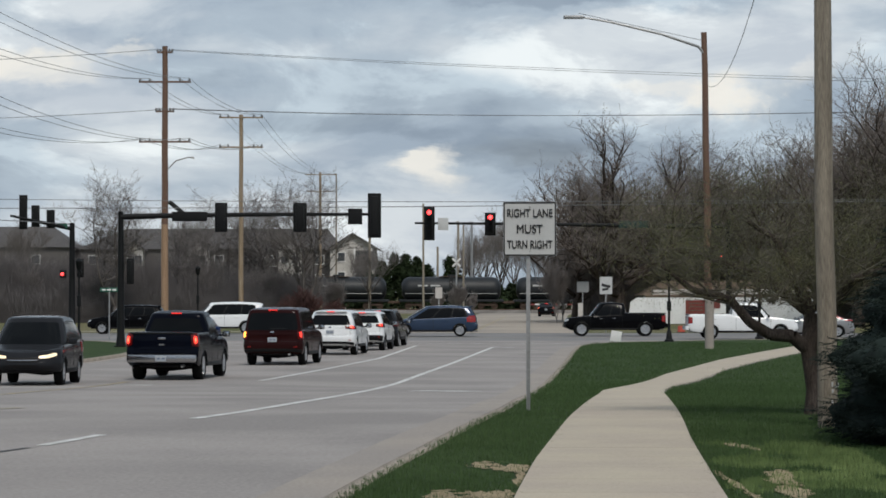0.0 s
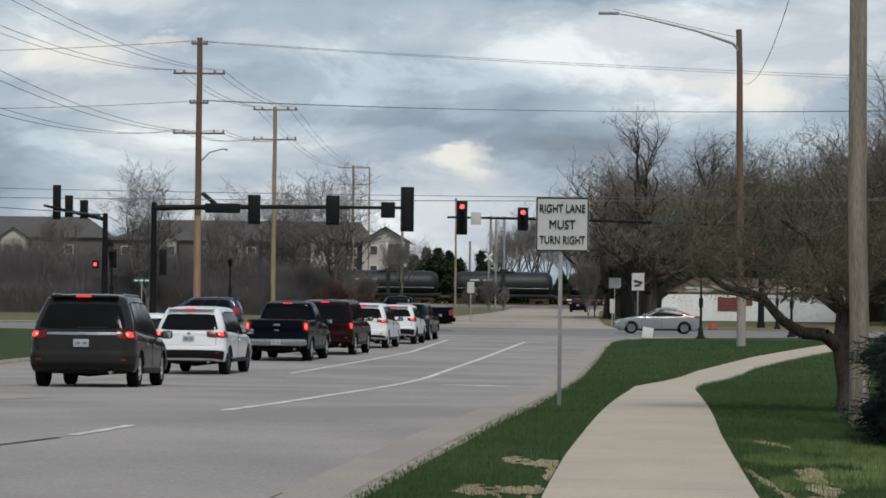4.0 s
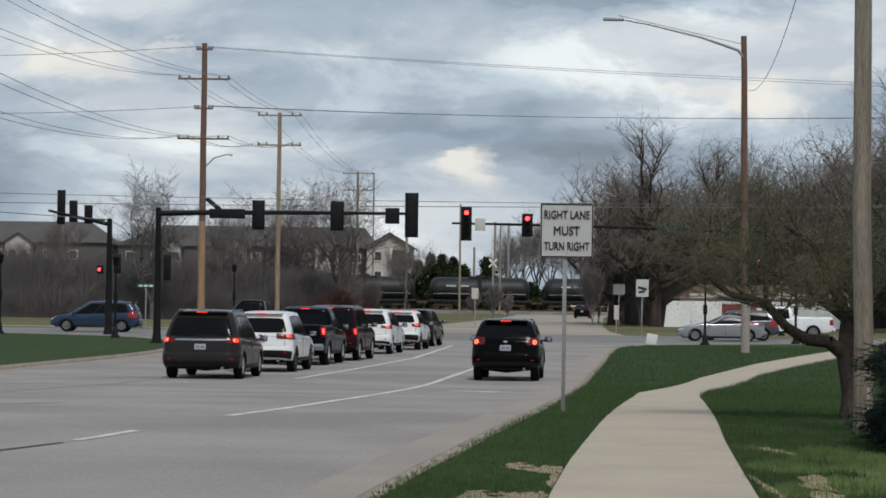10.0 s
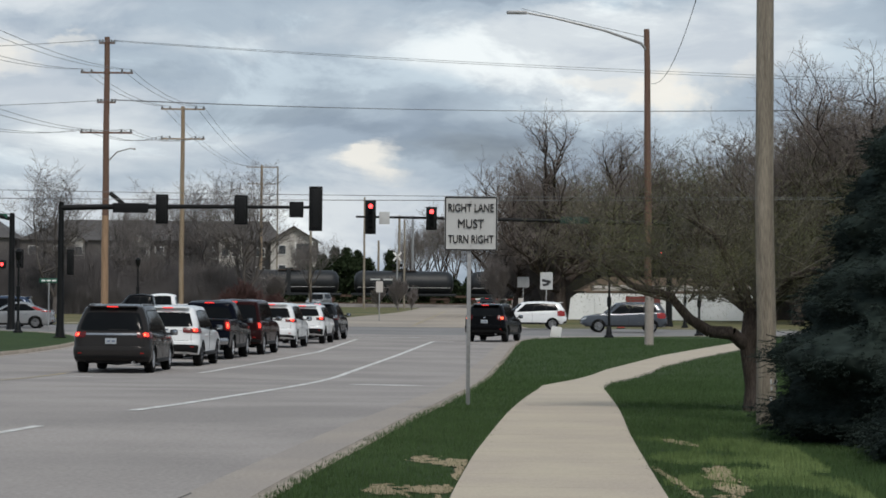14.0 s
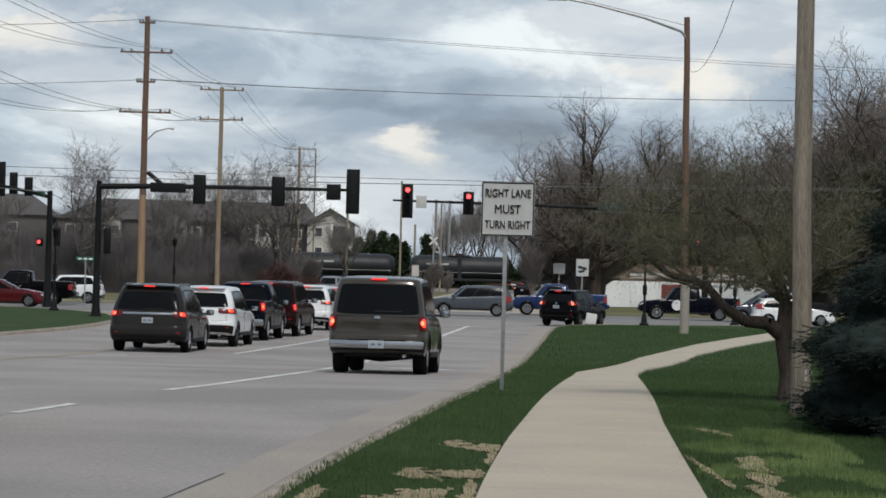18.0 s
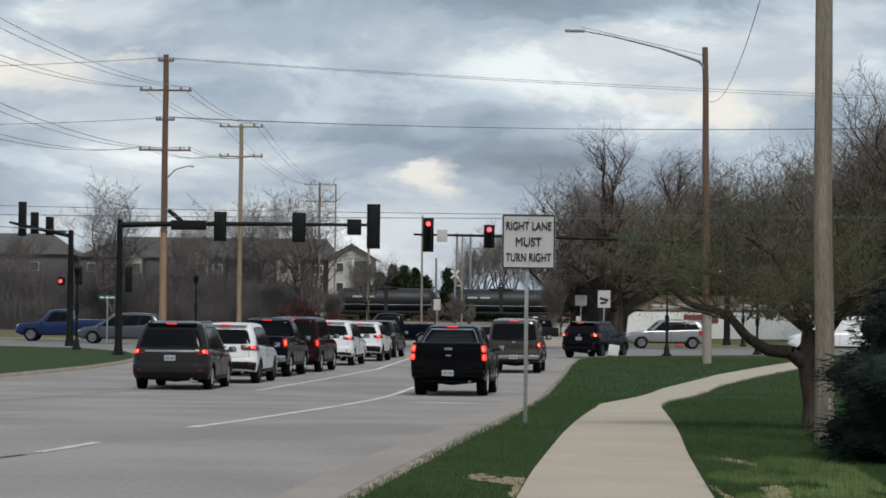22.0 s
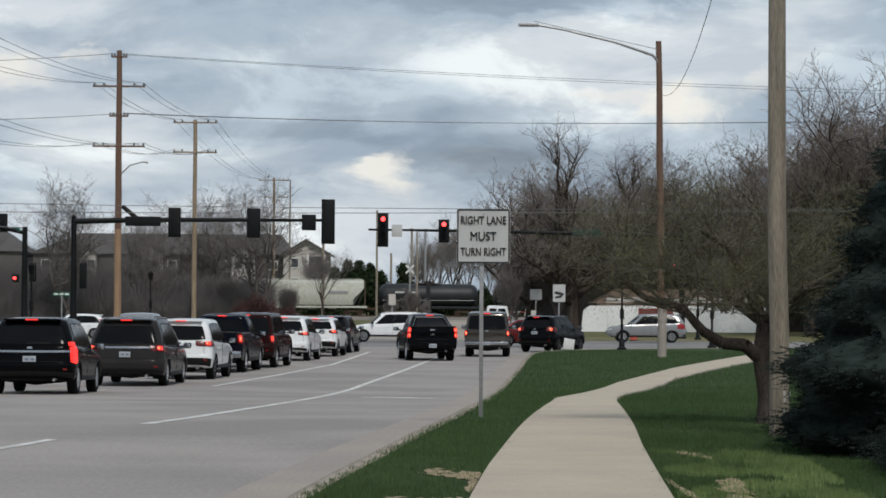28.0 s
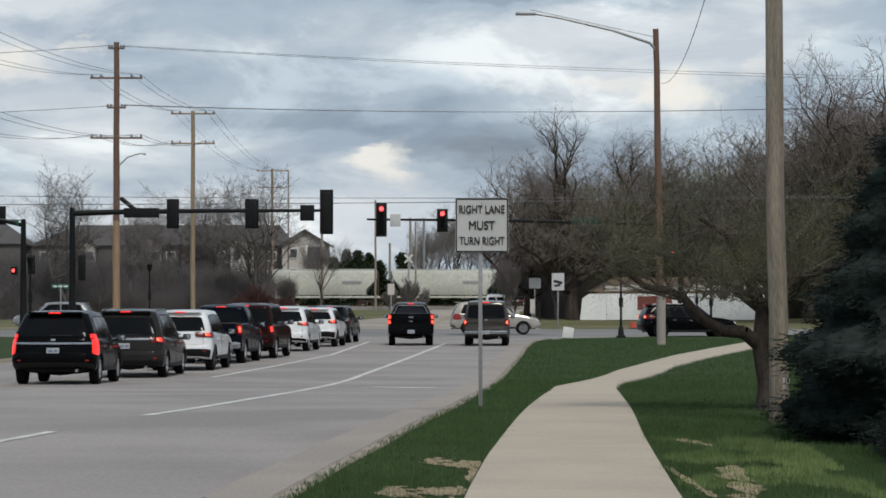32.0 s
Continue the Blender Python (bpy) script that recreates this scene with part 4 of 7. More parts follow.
    # bumpers and the rest
    bmat = M[bumper] if bumper and bumper != "plastic" else paint_
    bz = low + 0.20
    if truck or bumper == "chrome":
        part("rear_bumper", boxed((0, -h - 0.015, bz + 0.02), (W * 0.965, 0.22, 0.23 if truck else 0.17), 0.07), bmat, car)
        part("step_pad", boxed((0, -h - 0.03, bz + (0.142 if truck else 0.112)), (W * 0.6, 0.17, 0.012), 0.004), M["plastic"], car)
        back = -h - 0.125
    else:
        part("rear_bumper", body.skin(-2.06, 2.06, 0.10, 0.455, 0.010, 30, 5, 0.05), bmat, car)
        back = -h - 0.010
    part("lower_valance", body.skin(-1.7, 1.7, 0.02, 0.30 if bumper == "plastic" else 0.13, 0.016, 24, 3, 0.0), M["plastic"], car)
    for s in (-1, 1):
        part("reflector", body.skin(s * ux(w * 0.80) - 0.10, s * ux(w * 0.80) + 0.10, 0.20, 0.235, 0.018, 4, 2), M["lens_red"], car)
    part("front_bumper", body.skin(2.94, 7.06, 0.06, 0.42, 0.010, 30, 4, 0.04), bmat, car)
    part("grille", body.skin(4.25, 5.75, 0.46, 0.80, 0.012, 10, 4, 0.12), M["plastic"], car)
    part("grille_bar", body.skin(4.28, 5.72, 0.60, 0.65, 0.022, 10, 2, 0.2), M["chrome"], car, "chrome grille bar")
    part("lower_grille", body.skin(4.3, 5.7, 0.10, 0.24, 0.016, 10, 3, 0.12), M["plastic"], car)
    part("underbody", boxed((0, 0, low + 0.10), (W * 0.70, L * 0.88, 0.26), 0.05), M["plastic"], car)
    part("axle", tubed([(-W * 0.36, wy[0], rw * 0.9), (0, wy[0], rw * 0.85), (W * 0.36, wy[0], rw * 0.9)], [0.05, 0.11, 0.05], 8), M["plastic"], car)
    tg = top(-h)
    vb = vz(bz + 0.17)
    if truck:
        part("tailgate", body.skin(-0.88, 0.88, vb, 0.985, 0.014, 12, 5, 0.02), paint_, car)
        part("tailgate_recess", body.skin(-0.70, 0.70, vb + 0.10, 0.72, 0.018, 10, 4, 0.04), paint_, car)
        part("tailgate_handle", boxed((0, -h + 0.01, tg - 0.13), (0.22, 0.04, 0.07), 0.02), M["chrome"], car)
        bl = (k["cab"][0] if kind == "pickup" else 0.12) * L
        if kind == "pickup":
            part("bed_liner", boxed((0, -h + bl / 2 + 0.02, tg + 0.025), (W * 0.80, bl - 0.16, 0.02), 0.0), M["plastic"], car)
        part("tailgate_spoiler", boxed((0, -h + 0.07, tg + 0.012), (W * 0.86, 0.11, 0.04), 0.018), M["plastic"], car)
    else:
        for s in (-1, 1):
            u = ux(w - max(tw * 0.5, 0.12)) * s
            part("tailgate_seam", body.skin(u - 0.010, u + 0.010, 0.47, 0.98, 0.004, 1, 6), M["plastic"], car)
        part("tailgate_seam", body.skin(-1.0, 1.0, 0.462, 0.474, 0.004, 14, 1), M["plastic"], car)
        v0 = vz(tz - 0.015)
        ut = ux(w - tw * 0.92) if not wide else 0.9
        part("tailgate_trim", body.skin(-ut, ut, v0, v0 + 0.065, 0.014, 16, 2, 0.2), M[trim] if trim else paint_, car)
        part("plate_recess", body.skin(-0.36, 0.36, vz(plate_z or tz - 0.27), vz((plate_z or tz - 0.27) + 0.21), 0.006, 6, 3, 0.15), paint_, car)
        part("wiper", cab.skin(-0.1, 0.62, 0.13, 0.155, 0.014, 6, 1), M["plastic"], car)
    if plate:
        pz = bz + 0.02 if truck or bumper == "chrome" else (plate_z or tz - 0.27) + 0.105
        py = back - 0.016 if truck or bumper == "chrome" else body.at(0, vz(pz)).y - 0.022
        p = part("number_plate", boxed((0, py, pz), (0.305, 0.012, 0.152), 0.004), M["plate"], car)
        for i in range(2):
            part("plate_bar", boxed((-0.06 + i * 0.13, py - 0.008, pz), (0.085, 0.004, 0.045), 0.0), M["plate_ink"], p)
    part("exhaust", tubed([(W * 0.28, -h + 0.45, low + 0.03), (W * 0.28, -h + 0.02, low + 0.0)], 0.035, 8), M["steel"], car)
    bv = vz(tg - 0.30) if truck else 0.90
    part("badge", body.skin(-0.085, 0.085, bv - 0.03, bv + 0.03, 0.024, 4, 2, 0.3), M["chrome"], car)
    car["wheel_radius"] = rw
    tyre_w = 0.28 if rw > 0.38 else 0.23
    for y in wy:
        for s in (-1, 1):
            wheel(car, s * (w - tyre_w / 2 - 0.025), y, rw, tyre_w, M[rim], s)
    return car


# ---- driving ----
def smooth_path(rows):
    """Monotone cubic through rows of seconds and values; returns a function."""
    t = np.array([r[0] for r in rows], float)
    v = np.array([r[1:] for r in rows], float)
    h = np.diff(t)
    d = np.diff(v, axis=0) / h[:, None]
    m = np.zeros_like(v)
    m[0], m[-1] = d[0], d[-1]
    for i in range(1, len(t) - 1):
        for c in range(v.shape[1]):
            if d[i - 1, c] * d[i, c] > 0:
                w1, w2 = 2 * h[i] + h[i - 1], h[i] + 2 * h[i - 1]
                m[i, c] = (w1 + w2) / (w1 / d[i - 1, c] + w2 / d[i, c])

    def at(x):
        if x <= t[0]:
            return v[0] + m[0] * (x - t[0])
        if x >= t[-1]:
            return v[-1] + m[-1] * (x - t[-1])
        i = min(int(np.searchsorted(t, x, side="right")) - 1, len(h) - 1)
        s = (x - t[i]) / h[i]
        return ((1 + 2 * s) * (1 - s) ** 2 * v[i] + s * (1 - s) ** 2 * h[i] * m[i] + s * s * (3 - 2 * s) * v[i + 1] + s * s * (s - 1) * h[i] * m[i + 1])
    return at


def drive(car, rows, end=32.0):
    """Key a vehicle along rows of seconds, x, y and heading (degrees to the right of +y); its wheels roll with it."""
    f = smooth_path(rows)
    a, b = max(0.0, rows[0][0] - 1.0), min(end, rows[-1][0] + 1.0)
    ticks = [i / 10 for i in range(int(end * 10) + 1) if a - 1e-6 <= i / 10 <= b + 1e-6]
    ticks = sorted(set([0.0] + [i for i in range(0, int(a), 2)] + ticks + [i for i in range(int(b) + 1, int(end), 2)] + [end]))
    poses = [(t, *f(t)) for t in ticks]
    keep = [p for i, p in enumerate(poses) if i in (0, len(poses) - 1) or max(abs(p[c] - q[c]) for q in (poses[i - 1], poses[i + 1]) for c in (1, 2, 3)) > 0.004]

    def place(x, y, head):
        slope = math.degrees(math.atan2(gz(y + 1.4) - gz(y - 1.4), 2.8)) * math.cos(radians(head))
        return pose(x, y, (gz(y + 1.4) + gz(y - 1.4)) / 2 + 0.004, 0, 0, -head) @ pose(0, 0, 0, slope)
    walk(car, [(t, place(x, y, h)) for t, x, y, h in keep])
    radius = car["wheel_radius"]
    roll, last, step, spins = 0.0, None, 0.0, []
    first, final = int(a * FPS), int(b * FPS)
    for i in range(first, final + 1):
        p = f(i / FPS)
        before = step
        step = min(math.hypot(p[0] - last[0], p[1] - last[1]) / radius, 1.4) if last is not None else 0.0
        if (step > 1e-4) != (before > 1e-4) and spins and i > first + 1:
            spins.append(((i - 1) / FPS, roll))
        roll, last = roll + step, p
        if not spins or roll - spins[-1][1] + step > 1.45 or i == final:
            spins.append((i / FPS, roll))
    spins = [s for i, s in enumerate(spins) if i == 0 or s[0] > spins[i - 1][0] + 0.01]
    if len(spins) > 1 and spins[0][0] > 0:
        spins.insert(0, (0.0, 0.0))
    for w in [c for c in car.children if c.name.split(".")[0] == "wheel"]:
        m = w.matrix_basis.copy()
        walk(w, [(t, m @ pose(0, 0, 0, -math.degrees(r))) for t, r in spins] + ([(end, m @ pose(0, 0, 0, -math.degrees(spins[-1][1])))] if spins[-1][0] < end - 0.05 else []))


TRAIN = []


# ---- signs, poles, signals ----
def text_mesh(body, width, height, mat, parent, m, name="lettering"):
    cu = bpy.data.curves.new(name, "FONT")
    cu.body, cu.size, cu.align_x, cu.align_y, cu.extrude, cu.offset = body, 1.0, "CENTER", "CENTER", 0.002, 0.0
    cu.bevel_depth, cu.bevel_resolution = 0.015, 0
    ob = bpy.data.objects.new(name, cu)
    scene.collection.objects.link(ob)
    bpy.context.view_layer.update()
    me = bpy.data.meshes.new_from_object(ob.evaluated_get(bpy.context.evaluated_depsgraph_get()))
    bpy.data.objects.remove(ob)
    bpy.data.curves.remove(cu)
    xs, ys = [v.co.x for v in me.vertices], [v.co.y for v in me.vertices]
    me.transform(Matrix.Diagonal((width / (max(xs) - min(xs)), height / (max(ys) - min(ys)), 1, 1)) @ Matrix.Translation((-(max(xs) + min(xs)) / 2, -(max(ys) + min(ys)) / 2, 0)))
    me.materials.clear()
    me.materials.append(mat)
    o = new(name, me)
    o.parent = parent
    o.matrix_basis = m
    return o


def road_sign():
    s = empty("road_sign", pose(1.18, 39.0, gz(39.0) + 0.10), "white square lane sign with black words on a steel post", "sign")
    part("post", boxed((0, 0.03, 1.45), (0.055, 0.035, 2.9), 0.008), M["steel"], s)
    p = part("panel", boxed((0.02, -0.01, 2.51), (0.735, 0.012, 0.745), 0.0), M["sign_white"], s)
    for x, z, w, h in ((0.02, 2.872, 0.715, 0.019), (0.02, 2.148, 0.715, 0.019), (-0.334, 2.51, 0.019, 0.71), (0.374, 2.51, 0.019, 0.71)):
        part("border", boxed((x, -0.019, z), (w, 0.004, h)), M["sign_black"], s)
    for body, z, wide, high in (("RIGHT LANE", 2.73, 0.63, 0.115), ("MUST", 2.51, 0.36, 0.125), ("TURN RIGHT", 2.295, 0.63, 0.115)):
        text_mesh(body, wide, high, M["sign_black"], s, pose(0.02, -0.019, z, 90))
    for z in (2.2, 2.82):
        part("bolt", boxed((0.02, -0.022, z), (0.02, 0.01, 0.02), 0.004), M["steel"], s)


road_sign()


def wooden_pole(name, x, y, z0, z1, r0, r1, mat, label, lean=0.0, low=None):
    p = empty(name, pose(x, y, z0), label, "pole")
    n = 8
    pts = [(0.012 * math.sin(i * 2.1) + lean * i / n, 0, -0.2 + (z1 - z0 + 0.2) * i / n) for i in range(n + 1)]
    radii = [r0 + (r1 - r0) * i / n for i in range(n + 1)]
    k = low[0] if low else 0
    part("shaft", tubed(pts[k:], radii[k:], 14), mat, p)
    if low:
        part("lower_shaft", tubed(pts[:k + 1], radii[:k + 1], 14), low[1], p, "paler weathered foot of the pole")
    return p


near_pole = wooden_pole("utility_pole", 4.445, 32.6, gz(32.6) + 0.1, 11.6, 0.116, 0.081, M["wood_grey"], "weathered grey wooden pole standing in the lawn", -0.12)
for i in range(14):
    a, z = random.uniform(4.6, 6.4), random.uniform(0.05, 0.55)
    part("torn_paper", boxed((0.117 * math.cos(a), 0.117 * math.sin(a), z), (0.022, 0.022, random.uniform(0.02, 0.06)), 0.006), M["sign_white"] if i % 3 else M["sign_black"], near_pole)

lamp_pole = wooden_pole("street_lamp", 11.05, 117.0, 0.1, 13.25, 0.17, 0.12, M["wood_red"], "tall brown wooden lamp pole with a long steel arm", -0.20)
part("arm", tubed([(-0.2, -0.05, 12.25), (-0.45, -0.1, 12.55), (-2.0, -0.3, 13.05), (-4.2, -0.5, 13.55), (-5.3, -0.6, 13.72)], [0.06, 0.06, 0.05, 0.045, 0.04], 8), M["steel"], lamp_pole)
part("lamp_head", boxed((-5.65, -0.62, 13.72), (0.85, 0.28, 0.14), 0.05), M["steel"], lamp_pole)
part("pole_guard", tubed([(0, 0, 0.0), (0, 0, 2.2)], 0.19, 14), M["gutter"], lamp_pole, "pale grey cover round the foot of the pole")


def crossarm(pole, z, w, mat):
    part("crossarm", boxed((0, -0.15, z), (w, 0.10, 0.13), 0.015), mat, pole)
    for s in (-1, -0.62, 0.62, 1):
        part("insulator", tubed([(s * w * 0.47, -0.15, z - 0.05), (s * w * 0.47, -0.15, z + 0.10), (s * w * 0.47, -0.15, z + 0.25)], [0.06, 0.08, 0.05], 8), M["wire"], pole)


pole_a = wooden_pole("power_pole", -19.74, 200, -0.05, 20.0, 0.27, 0.19, M["wood_red"], "tall reddish wooden power pole with a tan foot and crossarms", 0.0, (3, M["wood_orange"]))
crossarm(pole_a, 19.6, 1.1, M["wood_red"])
crossarm(pole_a, 17.5, 3.7, M["wood_red"])
crossarm(pole_a, 15.4, 1.3, M["wood_red"])
crossarm(pole_a, 13.25, 3.7, M["wood_red"])
part("lamp_arm", tubed([(0.1, 0, 11.2), (0.8, -0.1, 11.9), (1.7, -0.2, 12.15), (2.1, -0.2, 12.1)], [0.05, 0.05, 0.05, 0.09], 6), M["steel"], pole_a)
part("guy_insulator", tubed([(0.3, 0, 9.0), (1.3, -0.1, 8.2)], 0.16, 8), M["black_metal"], pole_a)
pole_b = wooden_pole("power_pole", -16.98, 237, -0.05, 17.5, 0.22, 0.16, M["wood_tan"], "tan wooden power pole with two crossarms")
crossarm(pole_b, 17.3, 3.7, M["wood_tan"])
crossarm(pole_b, 14.8, 3.7, M["wood_tan"])
pole_c = wooden_pole("power_pole", -18.3, 420, -0.05, 20.6, 0.26, 0.18, M["wood_tan"], "distant wooden power pole with crossarms")
crossarm(pole_c, 20.3, 4.6, M["wood_tan"])
crossarm(pole_c, 17.8, 4.2, M["wood_tan"])
wooden_pole("power_pole", -15.9, 420, -0.05, 20.4, 0.14, 0.1, M["wood_grey"], "thin grey distant wooden pole")
for x, y, h, r in ((-2.3, 330, 13, 0.14), (-7.8, 300, 10.0, 0.16), (2.1, 390, 12.5, 0.2), (4.0, 392, 12.5, 0.2), (2.4, 330, 10.5, 0.12), (-0.8, 420, 9.5, 0.2)):
    wooden_pole("distant_pole", x, y, -0.05, h, r, r * 0.8, M["wood_grey"] if x < 3 else M["steel"], "thin distant pole beside the railway")


def wire(name, a, b, sag, r=0.022):
    a, b = Vector(a), Vector(b)
    n = 24
    pts = [a.lerp(b, i / n) - Vector((0, 0, 4 * sag * (i / n) * (1 - i / n))) for i in range(n + 1)]
    ob = mesh_object(name, tubed(pts, r, 4), M["wire"])
    return tagged(ob, "dark overhead cable slung between poles", "cable", "overhead cables")


def signal_head(parent, x, z, h, lit, w=0.62, name="signal_head", y=-0.25, away=False):
    """A black signal with a backplate; away: it faces the other way and shows its back."""
    f = -1 if away else 1
    y = y if not away else -0.12
    g = part(name, boxed((x, y, z), (w, 0.05, h), 0.04), M["black_metal"], parent)
    part("housing", boxed((x, y - 0.13 * (f if not away else -0.2), z), (w * 0.62, 0.22, h * 0.86), 0.04), M["black_metal"], g)
    n = max(1, int(round(h / 0.5)))
    for i in range(n):
        zz = z + h * 0.86 * (0.5 - (i + 0.5) / n)
        r0 = min(0.17, w * 0.3, h * 0.36 / n)
        v = lathe([(0, r0), (0.25, r0), (0.25, r0 * 0.9), (0.02, r0 * 0.9)], 14)
        v.transform(pose(x, y - 0.22 * f, zz, 0, 0, -90 * f))
        part("visor", v, M["black_metal"], g)
        d = lathe([(0, r0 * 0.86), (0.03, r0 * 0.86), (0.05, r0 * 0.5)], 14)
        d.transform(pose(x, y - 0.24 * f, zz, 0, 0, -90 * f))
        part("lens", d, M["signal_red"] if lit and i == 0 else M["plastic"], g, "lit red lens" if lit and i == 0 else "")


mast_l = empty("signal_mast", pose(-13.94, 122.0, 0.375), "black traffic signal mast with a long arm over the road", "traffic signal")
mast_l.scale = (0.878, 0.878, 0.878)
part("pole", tubed([(0, 0, -0.33), (0, 0, 0.2), (0, 0, 3.0), (0, 0, 6.35)], [0.26, 0.19, 0.16, 0.13], 14), M["black_metal"], mast_l)
part("base_plate", boxed((0, 0, -0.28), (0.6, 0.6, 0.06), 0.02), M["black_metal"], mast_l)
part("arm", tubed([(0, 0, 6.08), (2.0, 0, 6.14), (6.5, 0, 6.2), (12.8, 0, 6.22)], [0.15, 0.14, 0.11, 0.07], 10), M["black_metal"], mast_l)
part("name_board", boxed((3.4, -0.16, 6.1), (1.75, 0.05, 0.48), 0.03), M["black_metal"], mast_l, "dark back of a street name board")
for x, z, h, w in ((4.95, 6.06, 1.45, 0.62), (8.83, 6.06, 1.45, 0.66), (12.5, 6.15, 2.2, 0.66)):
    signal_head(mast_l, x, z, h, False, w, away=True)
part("sign_back", boxed((11.55, -0.12, 6.1), (0.70, 0.03, 0.78), 0.03), M["black_metal"], mast_l, "dark back of a sign on the arm")
signal_head(mast_l, 0.48, 3.4, 1.25, False, 0.36, "crossing_signal", away=True)

mast_f = empty("signal_mast", pose(-18.88, 143.5, 0.1), "black traffic signal mast seen end-on", "traffic signal")
part("pole", tubed([(0, 0, 0), (0, 0, 0.4), (0, 0, 3.0), (0, 0, 5.9)], [0.26, 0.19, 0.16, 0.13], 14), M["black_metal"], mast_f)
part("arm", tubed([(0, 0, 5.6), (-1.4, -0.5, 5.9), (-3.0, -1.0, 6.25)], [0.11, 0.09, 0.06], 10), M["black_metal"], mast_f)
part("name_board", boxed((-0.45, -0.2, 5.75), (0.45, 0.03, 0.25), 0.01), M["sign_green"], mast_f, "green street name board")
for x, z, h in ((-2.47, 6.45, 1.75), (-1.85, 6.25, 1.1), (-1.08, 6.1, 0.95)):
    signal_head(mast_f, x, z, h, False, 0.42, away=True)
signal_head(mast_f, 0.45, 3.6, 0.95, False, 0.36, "crossing_signal")
signal_head(mast_f, -0.42, 3.3, 0.42, True, 0.34, "crossing_signal")

mast_r = empty("signal_mast", pose(18.56, 183, 0.05), "black traffic signal mast with two red lights across the junction", "traffic signal")
part("pole", tubed([(0, 0, 0), (0, 0, 0.4), (0, 0, 3.0), (0, 0, 7.2)], [0.30, 0.22, 0.19, 0.15], 14), M["black_metal"], mast_r)
part("arm", tubed([(0, 0, 6.7), (-7, 0, 6.8), (-14, 0, 6.9), (-20.4, 0, 6.95)], [0.15, 0.13, 0.10, 0.07], 10), M["black_metal"], mast_r)
signal_head(mast_r, -19.45, 6.92, 2.2, True, 0.70)
signal_head(mast_r, -15.5, 6.88, 1.5, True, 0.70)
part("lane_sign", boxed((-18.55, -0.2, 6.88), (0.68, 0.03, 0.80), 0.02), M["sign_white"], mast_r, "small white sign on the arm")
# this board's shade is in its darker green
part("name_board", boxed((-6.2, -0.2, 6.85), (1.9, 0.03, 0.45), 0.02), M["sign_back"], mast_r, "green street name board on the arm")
signal_head(mast_r, -0.55, 4.5, 0.9, True, 0.4, "crossing_signal")


# ---- trees ----
class Grow:
    """Tapered branches, kept as short tubes in one list and split by level."""

    def __init__(self, seed):
        self.rng = random.Random(seed)
        self.segs = []
        self.tips = []

    taper = 0.55

    def branch(self, p, d, length, r, level, top, kids, spread, lift, bend=0.25):
        rng, taper = self.rng, self.taper
        n = 4 if level < 3 else (3 if level < 4 else 2)
        pts, q = [p.copy()], p.copy()
        for i in range(n):
            d = (d + Vector((rng.uniform(-bend, bend), rng.uniform(-bend, bend), rng.uniform(-bend, bend) * 0.6 + lift * 0.3))).normalized()
            q = q + d * (length / n)
            pts.append(q.copy())
        end = r * (taper if level < top else 0.3)
        for i in range(n):
            self.segs.append((pts[i], pts[i + 1], r + (end - r) * i / n, r + (end - r) * (i + 1) / n, level))
        if level >= top:
            self.tips.append((pts[-1], d))
            return
        m = kids[level]
        for j in range(m):
            f = rng.uniform(0.35 if level else 0.55, 1.0) if j else 1.0
            base = pts[0].lerp(pts[-1], f) if f == 1.0 else pts[min(int(f * n), n - 1)].lerp(pts[min(int(f * n) + 1, n)], f * n - int(f * n))
            a = rng.uniform(0, math.tau)
            side = Vector((math.cos(a), math.sin(a), rng.uniform(-0.1, 0.5)))
            nd = (d * (1 - spread * (0.4 if j == 0 else 1)) + side * spread + Vector((0, 0, lift))).normalized()
            self.branch(base, nd, length * rng.uniform(0.55, 0.82), max(end * rng.uniform(0.6, 0.9) * (1.15 if taper > 0.6 else 1), 0.006), level + 1, top, kids, spread, lift, bend)


def tubes(segs, sides=3, min_r=0.0):
    verts, faces = [], []
    for a, b, r0, r1, lev in segs:
        d = (b - a)
        if d.length < 1e-5:
            continue
        d.normalize()
        u = d.cross(Vector((0.3, 0.9, 0.2))).normalized()
        w = d.cross(u)
        n = sides if lev > 1 else 8
        base = len(verts)
        for c, r in ((a, max(r0, min_r)), (b, max(r1, min_r))):
            for k in range(n):
                o = u * math.cos(k * math.tau / n) + w * math.sin(k * math.tau / n)
                verts.append(c + o * r)
        for k in range(n):
            faces.append((base + k, base + (k + 1) % n, base + n + (k + 1) % n, base + n + k))
    return verts, faces


def leaf_cloud(rng, points, count, size, scatter):
    verts, faces = [], []
    for _ in range(count):
        p, d = points[rng.randrange(len(points))]
        c = p + Vector((rng.gauss(0, scatter), rng.gauss(0, scatter), rng.gauss(0, scatter)))
        u = Vector((rng.uniform(-1, 1), rng.uniform(-1, 1), rng.uniform(-1, 1))).normalized()
        v = u.cross(Vector((rng.uniform(-1, 1), rng.uniform(-1, 1), rng.uniform(-1, 1)))).normalized()
        s = size * rng.uniform(0.6, 1.4)
        b = len(verts)
        verts += [c - u * s, c + v * s * 0.45, c + u * s, c - v * s * 0.45]
        faces.append((b, b + 1, b + 2, b + 3))
    return verts, faces


